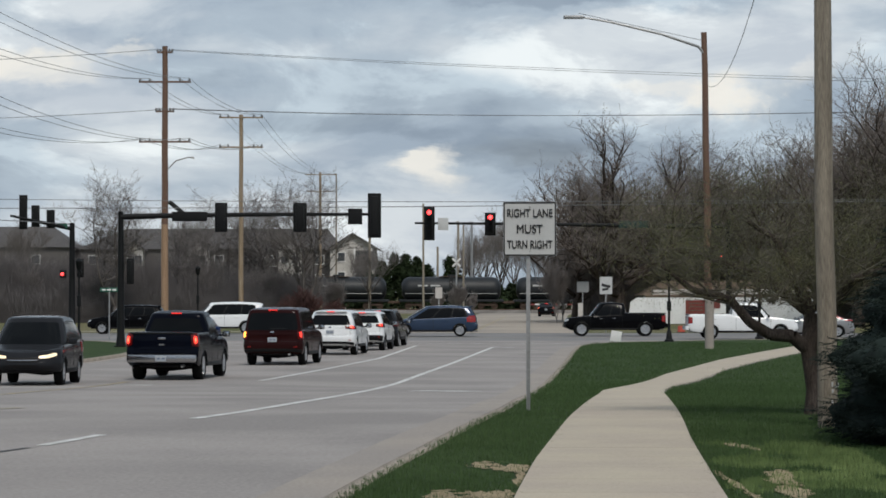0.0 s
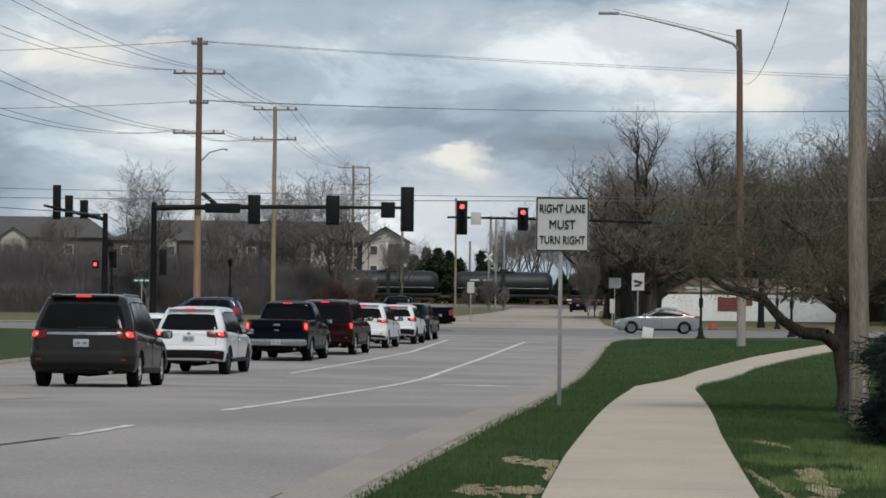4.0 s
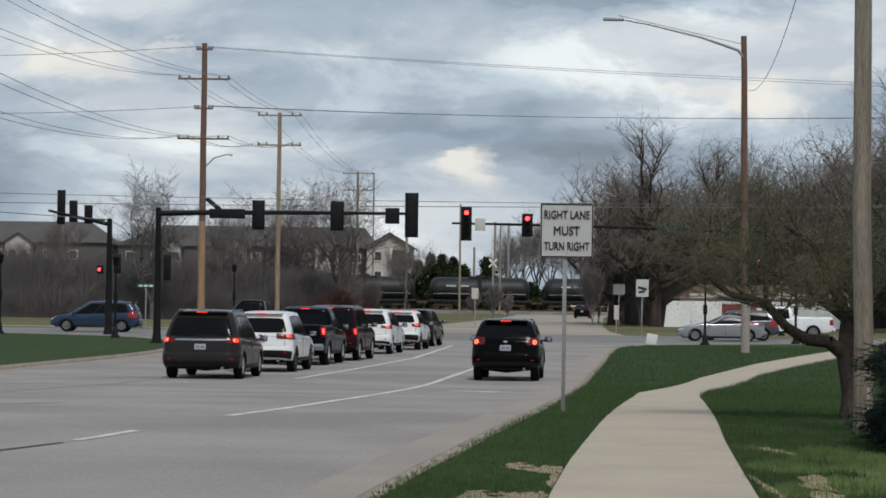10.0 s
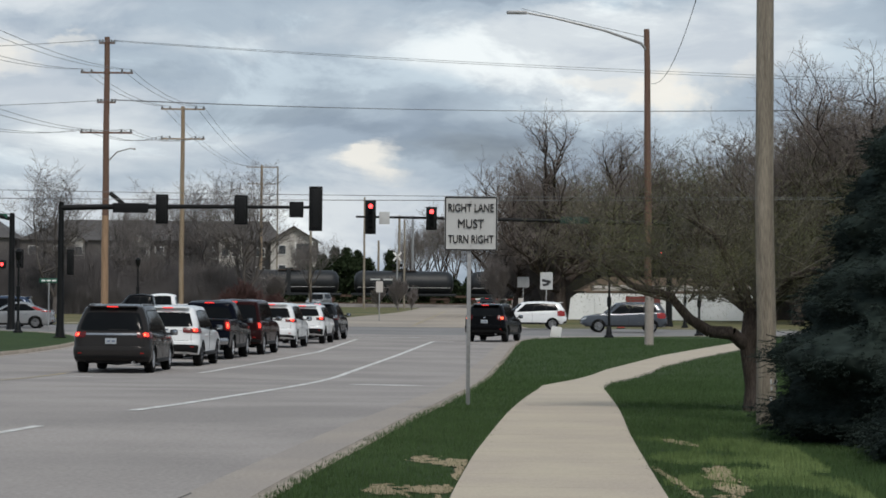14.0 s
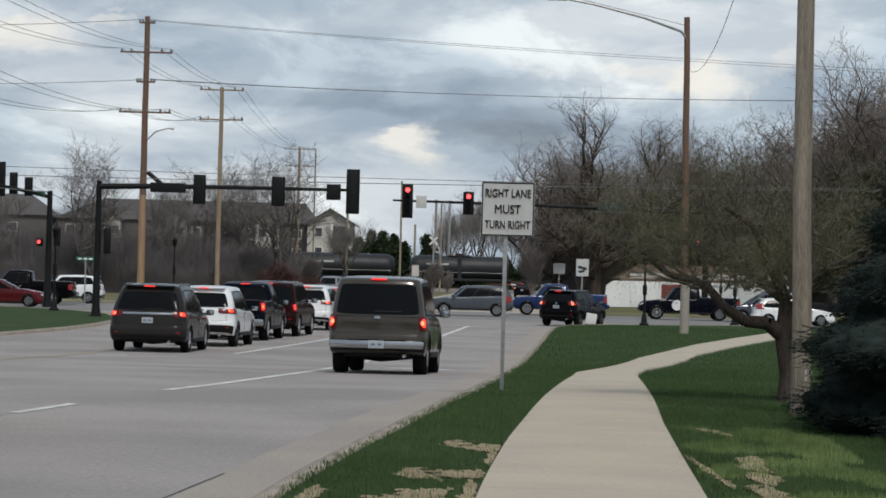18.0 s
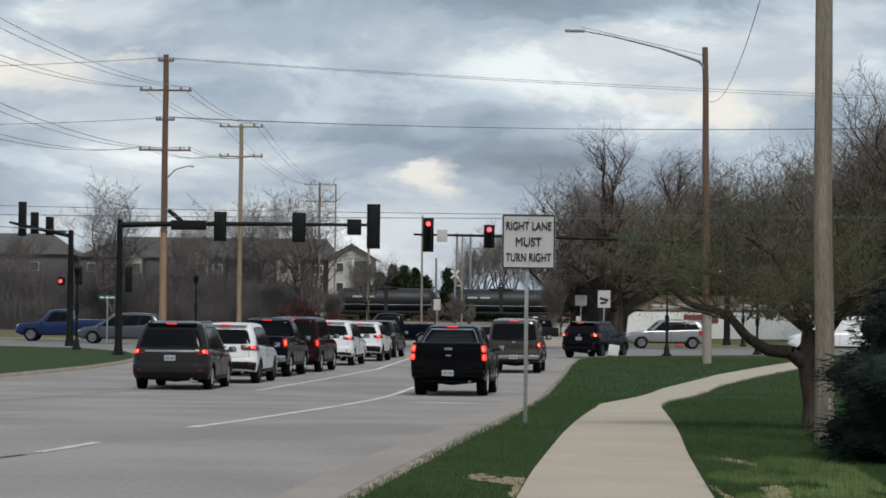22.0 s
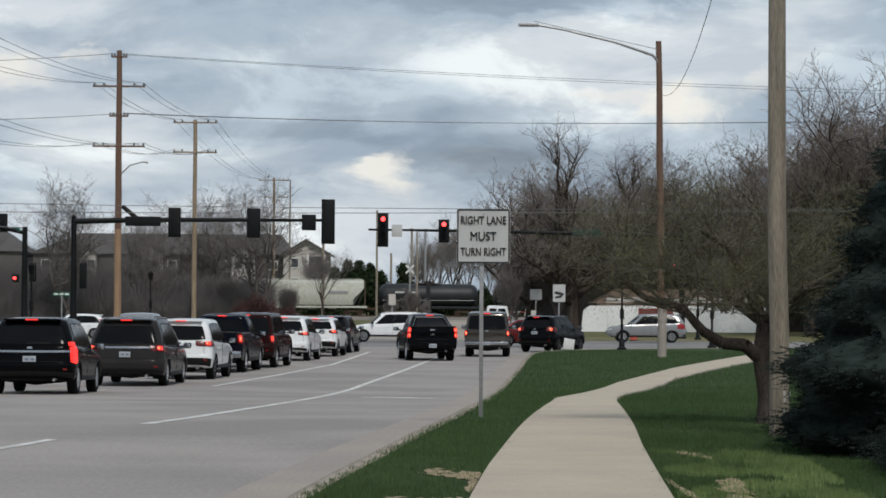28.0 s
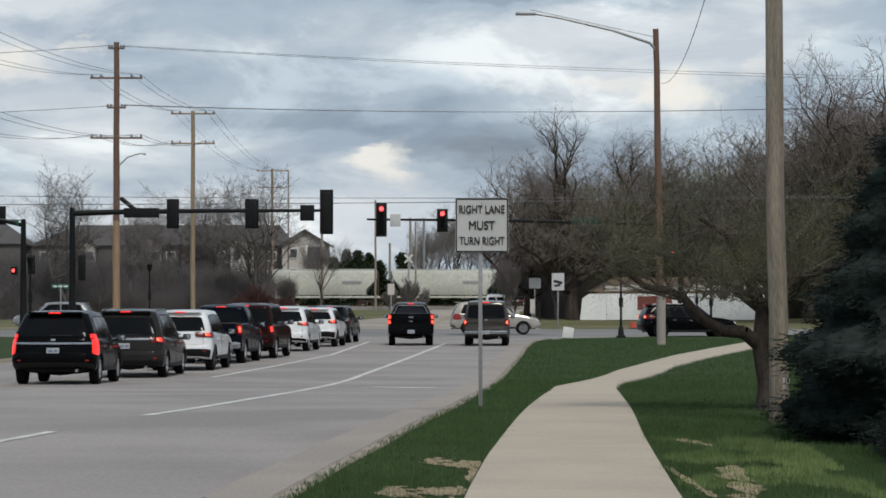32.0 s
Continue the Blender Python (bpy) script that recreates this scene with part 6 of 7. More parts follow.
def grass(count, ya, yb, size, seed, light=False, rise=0.0, fade=0.0):
    r = np.random.RandomState(seed)
    n = count
    y = ya + (yb - ya) * r.rand(n) ** 1.4
    kx = np.interp(y, [a for a, b in KERB], [b for a, b in KERB])
    wl_ = np.interp(y, [a for a, b in WALK_L], [b for a, b in WALK_L])
    wr_ = np.interp(y, [a for a, b in WALK_R], [b for a, b in WALK_R])
    x = kx + 0.0 + (8.5 + 0.08 * y - kx) * r.rand(n)
    x += 0.04 * np.sin(y * 7.3)
    edge = 0.05 * np.sin(y * 5.1) + 0.04 * np.sin(y * 13.7 + 1)
    keep = ((x < wl_ + 0.01 + edge) | (x > wr_ - 0.01 - edge)) & (x > kx - 0.03 + edge)
    if rise:
        keep &= r.rand(n) < np.clip((y - ya) / rise, 0, 1)
    if fade:
        keep &= r.rand(n) < np.clip((yb - y) / fade, 0, 1)
    patch = patch_sheet(x, y)
    keep &= patch < 0.6
    bare = np.where(y < 29.8, worn_sheet(x, y), 0.0)
    keep &= (bare < 0.52) | (r.rand(n) < np.where(x > wr_, 0.45, 0.2))
    pale = (x > wr_ + 0.30 + 0.25 * np.sin(y * 1.9)) & (y < 29.0) & (x < wr_ + 1.55) & (noise_sheet(x, y) > -0.12)
    keep &= pale == light
    x, y = x[keep], y[keep]
    n = len(x)
    k = np.clip((y - 29.3) / 50, 0, 1)
    z = 0.72 * (1 - k * k * (3 - 2 * k)) + 0.10
    h = size * (0.5 + r.rand(n)) * (0.8 + 0.4 * (patch[keep] + 0.5))
    a = r.rand(n) * math.tau
    wx, wy_ = np.cos(a) * size * 0.10, np.sin(a) * size * 0.10
    lx, ly = (r.rand(n) - 0.5) * size * 1.1, (r.rand(n) - 0.5) * size * 1.1
    v = np.empty((n, 3, 3))
    v[:, 0] = np.stack([x - wx, y - wy_, z - 0.01], 1)
    v[:, 1] = np.stack([x + wx, y + wy_, z - 0.01], 1)
    v[:, 2] = np.stack([x + lx, y + ly, z + h], 1)
    me = bpy.data.meshes.new("lawn_grass")
    me.vertices.add(n * 3)
    me.vertices.foreach_set("co", v.ravel())
    me.loops.add(n * 3)
    me.loops.foreach_set("vertex_index", np.arange(n * 3))
    me.polygons.add(n)
    me.polygons.foreach_set("loop_start", np.arange(n) * 3)
    me.update(calc_edges=True)
    me.materials.append(M["light_grass" if light else "grass"])
    tagged(new("lawn_grass", me), "yellowish green blades of sparse lawn grass" if light else "green blades of mown lawn grass", "grass", kind="stuff")


grass(330000, 16.5, 40, 0.042, 1, fade=10.0)
grass(190000, 29, 72, 0.05, 4, rise=11.0, fade=22.0)
grass(110000, 48, 132, 0.07, 2, rise=24.0)
grass(260000, 17, 30, 0.045, 3, True)


# ---- lamps, small signs, boxes ----
def lamp_post(x, y, h):
    z0 = gz(y) + 0.1 if y < 144.4 else 0.0
    p = empty("lamp_post", pose(x, y, z0), "black cast-iron style pedestrian lamp post", "lamp", "black lamp posts")
    part("base", tubed([(0, 0, 0), (0, 0, 0.1), (0, 0, 0.14), (0, 0, 0.5), (0, 0, 0.55)], [0.24, 0.22, 0.15, 0.11, 0.07], 12), M["black_metal"], p)
    part("shaft", tubed([(0, 0, 0.5), (0, 0, h * 0.42), (0, 0, h * 0.43), (0, 0, h * 0.55), (0, 0, h * 0.56), (0, 0, h - 0.55)], [0.065, 0.06, 0.105, 0.105, 0.055, 0.045], 12), M["black_metal"], p)
    part("lantern", tubed([(0, 0, h - 0.58), (0, 0, h - 0.5), (0, 0, h - 0.2), (0, 0, h - 0.16), (0, 0, h - 0.05), (0, 0, h)], [0.06, 0.13, 0.17, 0.19, 0.09, 0.02], 12), M["black_metal"], p)


lamp_post(10.82, 135.0, 3.5)
lamp_post(16.0, 142.6, 3.45)
lamp_post(-17.3, 134.0, 4.0)
lamp_post(-24.0, 141.0, 4.1)
lamp_post(-15.74, 181.0, 4.2)
lamp_post(19.5, 182.0, 3.6)


def small_sign(x, y, zc, w, h, label, mat, glyph=True, post_mat="steel"):
    s = empty("small_sign", pose(x, y, -0.02 if y > 145 else gz(y) + 0.1), label, "sign", "small signs")
    part("post", boxed((0, 0.03, zc / 2), (0.07, 0.05, zc), 0.01), M[post_mat], s)
    part("panel", boxed((0, 0, zc), (w, 0.02, h), 0.0), M[mat], s)
    if glyph:
        part("bar", boxed((0, -0.014, zc - h * 0.02), (w * 0.72, 0.006, h * 0.16), 0.0, Matrix.Rotation(0.25, 4, "Y")), M["sign_black"], s)
        part("bar", boxed((-w * 0.05, -0.014, zc - h * 0.22), (w * 0.5, 0.006, h * 0.13), 0.0, Matrix.Rotation(-0.2, 4, "Y")), M["sign_black"], s)
    return s


small_sign(10.17, 176.0, 2.95, 0.78, 1.08, "white lane-use sign with a black symbol", "sign_white")
small_sign(11.3, 228.0, 3.0, 0.95, 0.85, "grey back of a road sign", "steel", False)
small_sign(-0.3, 205.0, 2.5, 0.5, 0.8, "small pale sign beside the far road", "siding", False)
small_sign(8.7, 178.6, 1.4, 0.3, 0.9, "pale marker post at the corner", "siding", False)
green = empty("street_name_sign", pose(-16.9, 142.8, 0.1), "green street name sign on a thin post", "sign")
part("post", tubed([(0, 0, 0), (0, 0, 2.6)], 0.035, 8), M["steel"], green)
part("panel", boxed((0, -0.02, 2.5), (0.95, 0.02, 0.22), 0.004), M["sign_green"], green)
for i in range(3):
    part("bar", boxed((-0.28 + i * 0.27, -0.034, 2.5), (0.2, 0.004, 0.08)), M["trim_white"], green)
wb = empty("white_box", pose(8.1, 132.0, 0.1), "small tilted white board at the edge of the lawn", "sign")
part("panel", boxed((0, 0, 0.3), (0.5, 0.06, 0.5), 0.01, Matrix.Rotation(0.15, 4, "Y")), M["trim_white"], wb)
part("stake", boxed((0.1, 0.05, 0.12), (0.04, 0.04, 0.3)), M["wood_tan"], wb)
drum = empty("traffic_drum", pose(14.9, 176.5, -0.02), "small orange traffic barrel beside the street", "barrel")
part("drum", tubed([(0, 0, 0), (0, 0, 0.2), (0, 0, 0.42)], [0.24, 0.22, 0.2], 12), M["orange"], drum)
part("base", tubed([(0, 0, 0), (0, 0, 0.05)], 0.30, 12), M["tyre"], drum)

# ---- low white building with a brown roof ----
store = empty("store_building", pose(23.3, 228, 0), "long low building with white panels and a brown roof", "building")
for i in range(7):
    x0 = -8.35 + i * 2.14
    if i:
        part("wall_panel", boxed((x0 + 1.07, 0, 1.06), (2.13, 0.18, 2.12), 0.01), M["white_wall"], store)
    else:
        end = bmesh.new()
        rings = [[end.verts.new((x, y, z)) for x, z in ((x0, 0), (x0 + 2.13, 0), (x0 + 2.13, 2.12), (x0 + 0.75, 2.12), (x0 + 0.2, 1.75))] for y in (-0.09, 0.09)]
        end.faces.new(rings[0])
        end.faces.new(rings[1][::-1])
        for k in range(5):
            end.faces.new((rings[0][k], rings[1][k], rings[1][(k + 1) % 5], rings[0][(k + 1) % 5]))
        bmesh.ops.recalc_face_normals(end, faces=end.faces)
        part("wall_panel", end, M["white_wall"], store)
part("rear_wall", boxed((0.2, 5.5, 1.4), (13.0, 10.0, 2.8), 0.02), M["siding"], store)
rf = bmesh.new()
rv = [rf.verts.new(p) for p in ((-7.2, 0.6, 2.3), (7.3, 0.6, 2.3), (7.3, 10.8, 2.3), (-7.2, 10.8, 2.3), (-5.2, 4.5, 3.5), (6.0, 4.5, 3.5))]
for f in ((0, 1, 5, 4), (1, 2, 5), (2, 3, 4, 5), (3, 0, 4), (0, 3, 2, 1)):
    rf.faces.new([rv[i] for i in f])
part("roof", rf, M["brown_roof"], store, "brown shingled roof", smooth=0)
part("fascia", boxed((0.2, 0.5, 2.26), (14.2, 0.2, 0.2), 0.02), M["brown_roof"], store)
for x, w, z, h in ((-2.85, 1.7, 1.35, 1.1), (-1.3, 0.8, 1.6, 0.7)):
    part("banner", boxed((x, -0.12, z), (w, 0.03, h), 0.0), M["sign_red"], store, "dark red banner")
    for i in range(3):
        part("bar", boxed((x, -0.142, z + h * (0.28 - 0.26 * i)), (w * 0.7, 0.006, h * 0.07)), M["brown_roof"], store)

# ---- apartment blocks ----
def apartments(x0, x1, y, eave, ridge, bays, hip):
    b = empty("apartment_building", pose((x0 + x1) / 2, y, 0), "long grey-brown apartment building behind bare trees", "building", "apartment buildings")
    w, d = x1 - x0, 14.0
    part("wall", boxed((0, 0, eave / 2), (w, d, eave), 0.0), M["siding_grey"], b)
    bm = bmesh.new()
    v = [bm.verts.new(p) for p in ((-w / 2 - 0.6, -d / 2 - 0.6, eave), (w / 2 + 0.6, -d / 2 - 0.6, eave), (w / 2 + 0.6, d / 2 + 0.6, eave), (-w / 2 - 0.6, d / 2 + 0.6, eave), (-w / 2 + hip[0], 0, ridge), (w / 2 - hip[1], 0, ridge))]
    for f in ((0, 1, 5, 4), (1, 2, 5), (2, 3, 4, 5), (3, 0, 4), (0, 3, 2, 1)):
        bm.faces.new([v[i] for i in f])
    part("roof", bm, M["shingle"], b, smooth=0)
    for bx, bw in bays:
        g = part("gable_bay", boxed((bx, -d / 2 - 1.0, eave / 2), (bw, 3.0, eave), 0.0), M["siding"], b, "pale beige gabled bay")
        gm = bmesh.new()
        p = [gm.verts.new(q) for q in ((bx - bw / 2, -d / 2 - 2.52, eave), (bx + bw / 2, -d / 2 - 2.52, eave), (bx, -d / 2 - 2.52, eave + bw * 0.32), (bx - bw / 2, 0, eave), (bx + bw / 2, 0, eave), (bx, 0, eave + bw * 0.32))]
        gm.faces.new((p[0], p[1], p[2]))
        gm.faces.new((p[3], p[5], p[4]))
        gm.faces.new((p[0], p[3], p[4], p[1]))
        part("gable_wall", gm, M["siding"], g, smooth=0)
        rm = bmesh.new()
        for s in (-1, 1):
            q = [rm.verts.new(c) for c in ((bx, -d / 2 - 3.0, eave + bw * 0.32 + 0.25), (bx, 0, eave + bw * 0.32 + 0.25), (bx + s * (bw / 2 + 0.5), 0, eave - 0.1), (bx + s * (bw / 2 + 0.5), -d / 2 - 3.0, eave - 0.1))]
            u = [rm.verts.new(c.co - Vector((0, 0, 0.2))) for c in q]
            rm.faces.new(q)
            rm.faces.new(u[::-1])
            for i in range(4):
                rm.faces.new((q[i], q[(i + 1) % 4], u[(i + 1) % 4], u[i]))
        bmesh.ops.recalc_face_normals(rm, faces=rm.faces)
        part("gable_roof", rm, M["shingle"], g, smooth=0)
        for lev in range(3):
            for k in (-1, 1):
                wn_ = part("window", boxed((bx + k * bw * 0.22, -d / 2 - 2.53, 1.9 + lev * 3.0), (1.3, 0.10, 1.5), 0.0), M["trim_white"], b)
                part("pane", boxed((bx + k * bw * 0.22, -d / 2 - 2.60, 1.9 + lev * 3.0), (1.05, 0.04, 1.25), 0.0), M["pane"], wn_)
    n = int(w / 4)
    for lev in range(3):
        for i in range(n):
            x = -w / 2 + 2 + i * 4.0
            if min([abs(x - bx) - bw / 2 for bx, bw in bays] + [9]) < 0.9:
                continue
            wn_ = part("window", boxed((x, -d / 2 - 0.02, 1.9 + lev * 3.0), (1.5, 0.10, 1.5), 0.0), M["trim_white"], b)
            part("pane", boxed((x, -d / 2 - 0.09, 1.9 + lev * 3.0), (1.25, 0.04, 1.25), 0.0), M["pane"], wn_)
            if i % 3 == 1:
                bal = part("balcony", boxed((x, -d / 2 - 0.7, 0.9 + lev * 3.0), (2.6, 1.3, 0.18), 0.0), M["trim_white"], b)
                part("railing", boxed((x, -d / 2 - 1.3, 1.45 + lev * 3.0), (2.6, 0.06, 0.9), 0.0), M["siding_grey"], bal)
    return b


apartments(-57.6, -16.6, 455, 9.6, 13.0, [(-11.6, 2.6), (-1.6, 3.3), (12.9, 3.8)], (6.5, 2.0))
apartments(-110, -58.6, 450, 9.8, 13.2, [(-10, 5.0), (12, 4.0)], (6.5, 3.5))
# its end pavilion
pav = empty("apartment_wing", pose(-14.2, 444, 0), "beige end wing of the apartments with a gabled roof and balconies", "building", "apartment buildings")
part("wall", boxed((0, 6, 4.9), (7.2, 12, 9.8), 0.0), M["siding"], pav)
pm = bmesh.new()
for s in (-1, 1):
    q = [pm.verts.new(c) for c in ((0, -0.9, 12.1), (0, 12.6, 12.1), (s * 4.3, 12.6, 9.5), (s * 4.3, -0.9, 9.5))]
    u = [pm.verts.new(c.co - Vector((0, 0, 0.25))) for c in q]
    pm.faces.new(q)
    pm.faces.new(u[::-1])
    for i in range(4):
        pm.faces.new((q[i], q[(i + 1) % 4], u[(i + 1) % 4], u[i]))
bmesh.ops.recalc_face_normals(pm, faces=pm.faces)
part("roof", pm, M["shingle"], pav, smooth=0)
gm = bmesh.new()
gm.faces.new([gm.verts.new(p) for p in ((-3.6, -0.02, 9.8), (3.6, -0.02, 9.8), (0, -0.02, 11.9))])
part("gable_wall", gm, M["siding"], pav, smooth=0)
for lev in range(3):
    # no recess is cut: a dark panel on the wall stands for its shade
    bay = part("balcony", boxed((1.6, -0.02, 1.9 + lev * 3.1), (2.4, 0.12, 2.4), 0.0), M["pane"], pav, "dark flat panel standing in for a shaded balcony recess")
    part("railing", boxed((1.6, -0.6, 1.15 + lev * 3.1), (2.6, 0.08, 0.9), 0.0), M["siding_grey"], bay)
    part("slab", boxed((1.6, -0.4, 0.6 + lev * 3.1), (2.8, 0.9, 0.2), 0.0), M["trim_white"], bay)
    w1 = part("window", boxed((-1.8, -0.03, 2.1 + lev * 3.1), (1.3, 0.1, 1.6), 0.0), M["trim_white"], pav)
    part("pane", boxed((-1.8, -0.1, 2.1 + lev * 3.1), (1.05, 0.04, 1.35), 0.0), M["pane"], w1)
for x in (0.3, 2.9):
    part("column", boxed((x, -0.75, 4.9), (0.25, 0.25, 9.6), 0.0), M["trim_white"], pav)

# ---- railway ----
bal = bmesh.new()
v = [bal.verts.new(p) for p in ((-400, 353.6, 0), (400, 353.6, 0), (400, 355.2, 0.42), (-400, 355.2, 0.42), (-400, 358.8, 0.42), (400, 358.8, 0.42), (400, 360.4, 0), (-400, 360.4, 0))]
for f in ((0, 1, 2, 3), (3, 2, 5, 4), (4, 5, 6, 7)):
    bal.faces.new([v[i] for i in f])
tagged(mesh_object("railway_ballast", bal, M["ballast"], smooth=0), "bed of pale railway ballast", "railway", kind="structure")
for y in (356.28, 357.72):
    tagged(mesh_object("rail", boxed((0, y, 0.485), (800, 0.07, 0.13), 0.0), M["rust"], smooth=0), "steel rail", "rail", kind="structure")


def bogie(car, y):
    f = part("bogie", boxed((0, y, 0.55), (2.0, 2.2, 0.28), 0.05), M["rust"], car)
    for dy in (-0.85, 0.85):
        for s in (-1, 1):
            part("wheel_disc", tubed([(s * 0.66, y + dy, 0.43), (s * 0.80, y + dy, 0.43)], 0.43, 18), M["rust"], f)


def tank_car():
    c = empty("tank_car", Matrix.Identity(4), "black railway tank car rolling past", "rail car", "rail cars of the train")
    n = 24
    prof = [(-6.3, 0.05), (-6.25, 0.75), (-6.0, 1.2), (-5.6, 1.42), (-5.2, 1.5), (5.2, 1.5), (5.6, 1.42), (6.0, 1.2), (6.25, 0.75), (6.3, 0.05)]
    bm = lathe(prof, n)
    bm.transform(pose(0, 0, 2.55, 0, 0, 90))
    part("tank", bm, M["tank"], c)
    part("frame", boxed((0, 0, 1.05), (2.6, 13.2, 0.3), 0.03), M["tank"], c)
    part("dome", tubed([(0, 0, 3.9), (0, 0, 4.35)], 0.5, 14), M["tank"], c)
    part("walkway", boxed((0, 0, 4.1), (1.4, 3.0, 0.08), 0.0), M["rust"], c)
    for s in (-1, 1):
        part("ladder", boxed((s * 1.5, 0, 2.5), (0.06, 0.5, 3.2), 0.0), M["tank"], c)
        part("handrail", tubed([(s * 1.45, -5.8, 1.8), (s * 1.45, -5.8, 1.95), (s * 1.45, 5.8, 1.95), (s * 1.45, 5.8, 1.8)], 0.03, 5), M["steel"], c)
        part("coupler", boxed((0, s * 6.9, 0.85), (0.35, 0.9, 0.3), 0.04), M["rust"], c)
        for i in range(2):
            part("bar", boxed((s * 1.46, -3.6 + i * 1.6, 2.95), (0.02, 1.2, 0.2), 0.0), M["sign_white"], c)
    for y in (-4.6, 4.6):
        bogie(c, y)
    return c


def hopper_car():
    c = empty("hopper_car", Matrix.Identity(4), "pale grey covered hopper rail car", "rail car", "rail cars of the train")
    bm = bmesh.new()
    xs = [(-1.25, 1.3), (-1.52, 2.0), (-1.56, 3.4), (-1.35, 4.15), (-0.6, 4.45), (0.6, 4.45), (1.35, 4.15), (1.56, 3.4), (1.52, 2.0), (1.25, 1.3)]
    rings = []
    for y, inset in ((-6.6, 0.0), (6.6, 0.0)):
        rings.append([bm.verts.new((x, y, z)) for x, z in xs])
    m = len(xs)
    for i in range(m):
        bm.faces.new((rings[0][i], rings[0][(i + 1) % m], rings[1][(i + 1) % m], rings[1][i]))
    for ring in rings:
        # sloped ends
        for vv in ring:
            if vv.co.z < 3.0:
                vv.co.y *= 0.80
    bm.faces.new(rings[0])
    bm.faces.new(rings[1][::-1])
    bmesh.ops.recalc_face_normals(bm, faces=bm.faces)
    part("hull", bm, M["hopper"], c, smooth=30)
    part("sill", boxed((0, 0, 1.05), (2.7, 14.0, 0.25), 0.02), M["hopper"], c)
    part("top_walk", boxed((0, 0, 4.55), (1.2, 12.6, 0.10), 0.0), M["hopper"], c)
    for s in (-1, 1):
        part("end_frame", boxed((0, s * 6.75, 2.7), (2.6, 0.12, 3.2), 0.0), M["rust"], c)
        part("end_slope", boxed((0, s * 6.2, 2.0), (2.3, 0.1, 1.9), 0.0, Matrix.Rotation(s * -0.5, 4, "X")), M["tank"], c)
        part("coupler", boxed((0, s * 7.3, 0.85), (0.35, 0.8, 0.3), 0.04), M["rust"], c)
        for i in range(4):
            part("side_rib", boxed((s * 1.56, -4.8 + i * 3.2, 2.7), (0.06, 0.12, 2.4), 0.0), M["hopper"], c)
        part("bar", boxed((s * 1.6, 3.4, 2.9), (0.02, 2.4, 0.35), 0.0), M["steel"], c)
    for y in (-2.6, 0, 2.6):
        part("hopper_bay", tubed([(0, y, 1.6), (0, y, 0.75)], [1.1, 0.45], 4), M["hopper"], c)
    for y in (-5.3, 5.3):
        bogie(c, y)
    return c


tank, hop = tank_car(), hopper_car()
xt = [8.3 + 7.25 - 14.5 * i for i in range(-2, 10)]
for i, x in enumerate(xt):
    TRAIN.append((tank if i == 0 else copy_thing(tank, Matrix.Identity(4)), x))
x_end = xt[-1] - 7.25
for i in range(4):
    TRAIN.append((hop if i == 0 else copy_thing(hop, Matrix.Identity(4)), x_end - 7.5 - 15.2 * i))

gate = empty("crossing_gate", pose(18.3, 346, 0), "red and white striped crossing gate lowered over the road", "gate")
part("mast", tubed([(0, 0, 0), (0, 0, 3.6)], 0.09, 10), M["steel"], gate)
part("counterweight", boxed((0.6, 0, 1.15), (0.7, 0.2, 0.4), 0.03), M["steel"], gate)
for i in range(10):
    part("stripe", boxed((-0.4 - i * 0.78, 0, 1.15 + 0.002 * i), (0.78, 0.06, 0.16), 0.0), M["sign_red"] if i % 2 else M["trim_white"], gate)
for s in (-1, 1):
    part("crossbuck", boxed((0, -0.1, 3.3), (1.3, 0.03, 0.2), 0.0, Matrix.Rotation(s * 0.8, 4, "Y")), M["trim_white"], gate)
    part("flasher", tubed([(s * 0.4, -0.12, 2.55), (s * 0.4, -0.3, 2.55)], 0.17, 12), M["signal_red"] if s < 0 else M["black_metal"], gate, "red flashing light" if s < 0 else "")
mast = empty("crossing_signal", pose(1.65, 346, 0), "tall railway crossing signal mast", "signal")
part("mast", tubed([(0, 0, 0), (0, 0, 7.0)], 0.11, 10), M["steel"], mast)
for s in (-1, 1):
    part("crossbuck", boxed((0, -0.12, 6.3), (1.4, 0.03, 0.22), 0.0, Matrix.Rotation(s * 0.8, 4, "Y")), M["trim_white"], mast)
    part("flasher", tubed([(s * 0.45, -0.1, 5.2), (s * 0.45, -0.3, 5.2)], 0.18, 12), M["black_metal"], mast)

# ---- overhead cables ----
A = Vector((-19.74, 199.85, 0))
for dx, z in ((-0.5, 19.75), (0.5, 19.75)):
    wire("cable", A + Vector((dx, 0, z)), (70 + dx, 175, 15.1 + 0.3 * dx), 0.7, 0.014)
for dx, z in ((-0.6, 15.55), (0.6, 15.55)):
    wire("cable", A + Vector((dx, 0, z)), (75, 172, 16.2), 1.45, 0.019)
    wire("cable", A + Vector((dx, 0, z + (4.2 if dx < 0 else 0))), (-70, 205, 20.2 if dx < 0 else 16.2), 1.0, 0.019)
for s in (-1.75, -1.1, 1.1, 1.75):
    wire("cable", A + Vector((s, 0, 17.7)), (-16.98 + s, 236.9, 17.5), 0.6, 0.018)
    wire("cable", A + Vector((s, 0, 13.45)), (-16.98 + s, 236.9, 15.0), 0.6, 0.018)
    wire("cable", (-16.98 + s, 236.9, 17.5), (-18.3 + s, 420, 20.5), 1.5, 0.018)
    wire("cable", A + Vector((s, 0, 17.7)), (-20.6 + s * 0.8, 95, 13.8 + s * 0.3), 1.0, 0.014)
    wire("cable", A + Vector((s, 0, 13.45)), (-20.6 + s * 0.8, 95, 10.6 + s * 0.3), 1.2, 0.014)
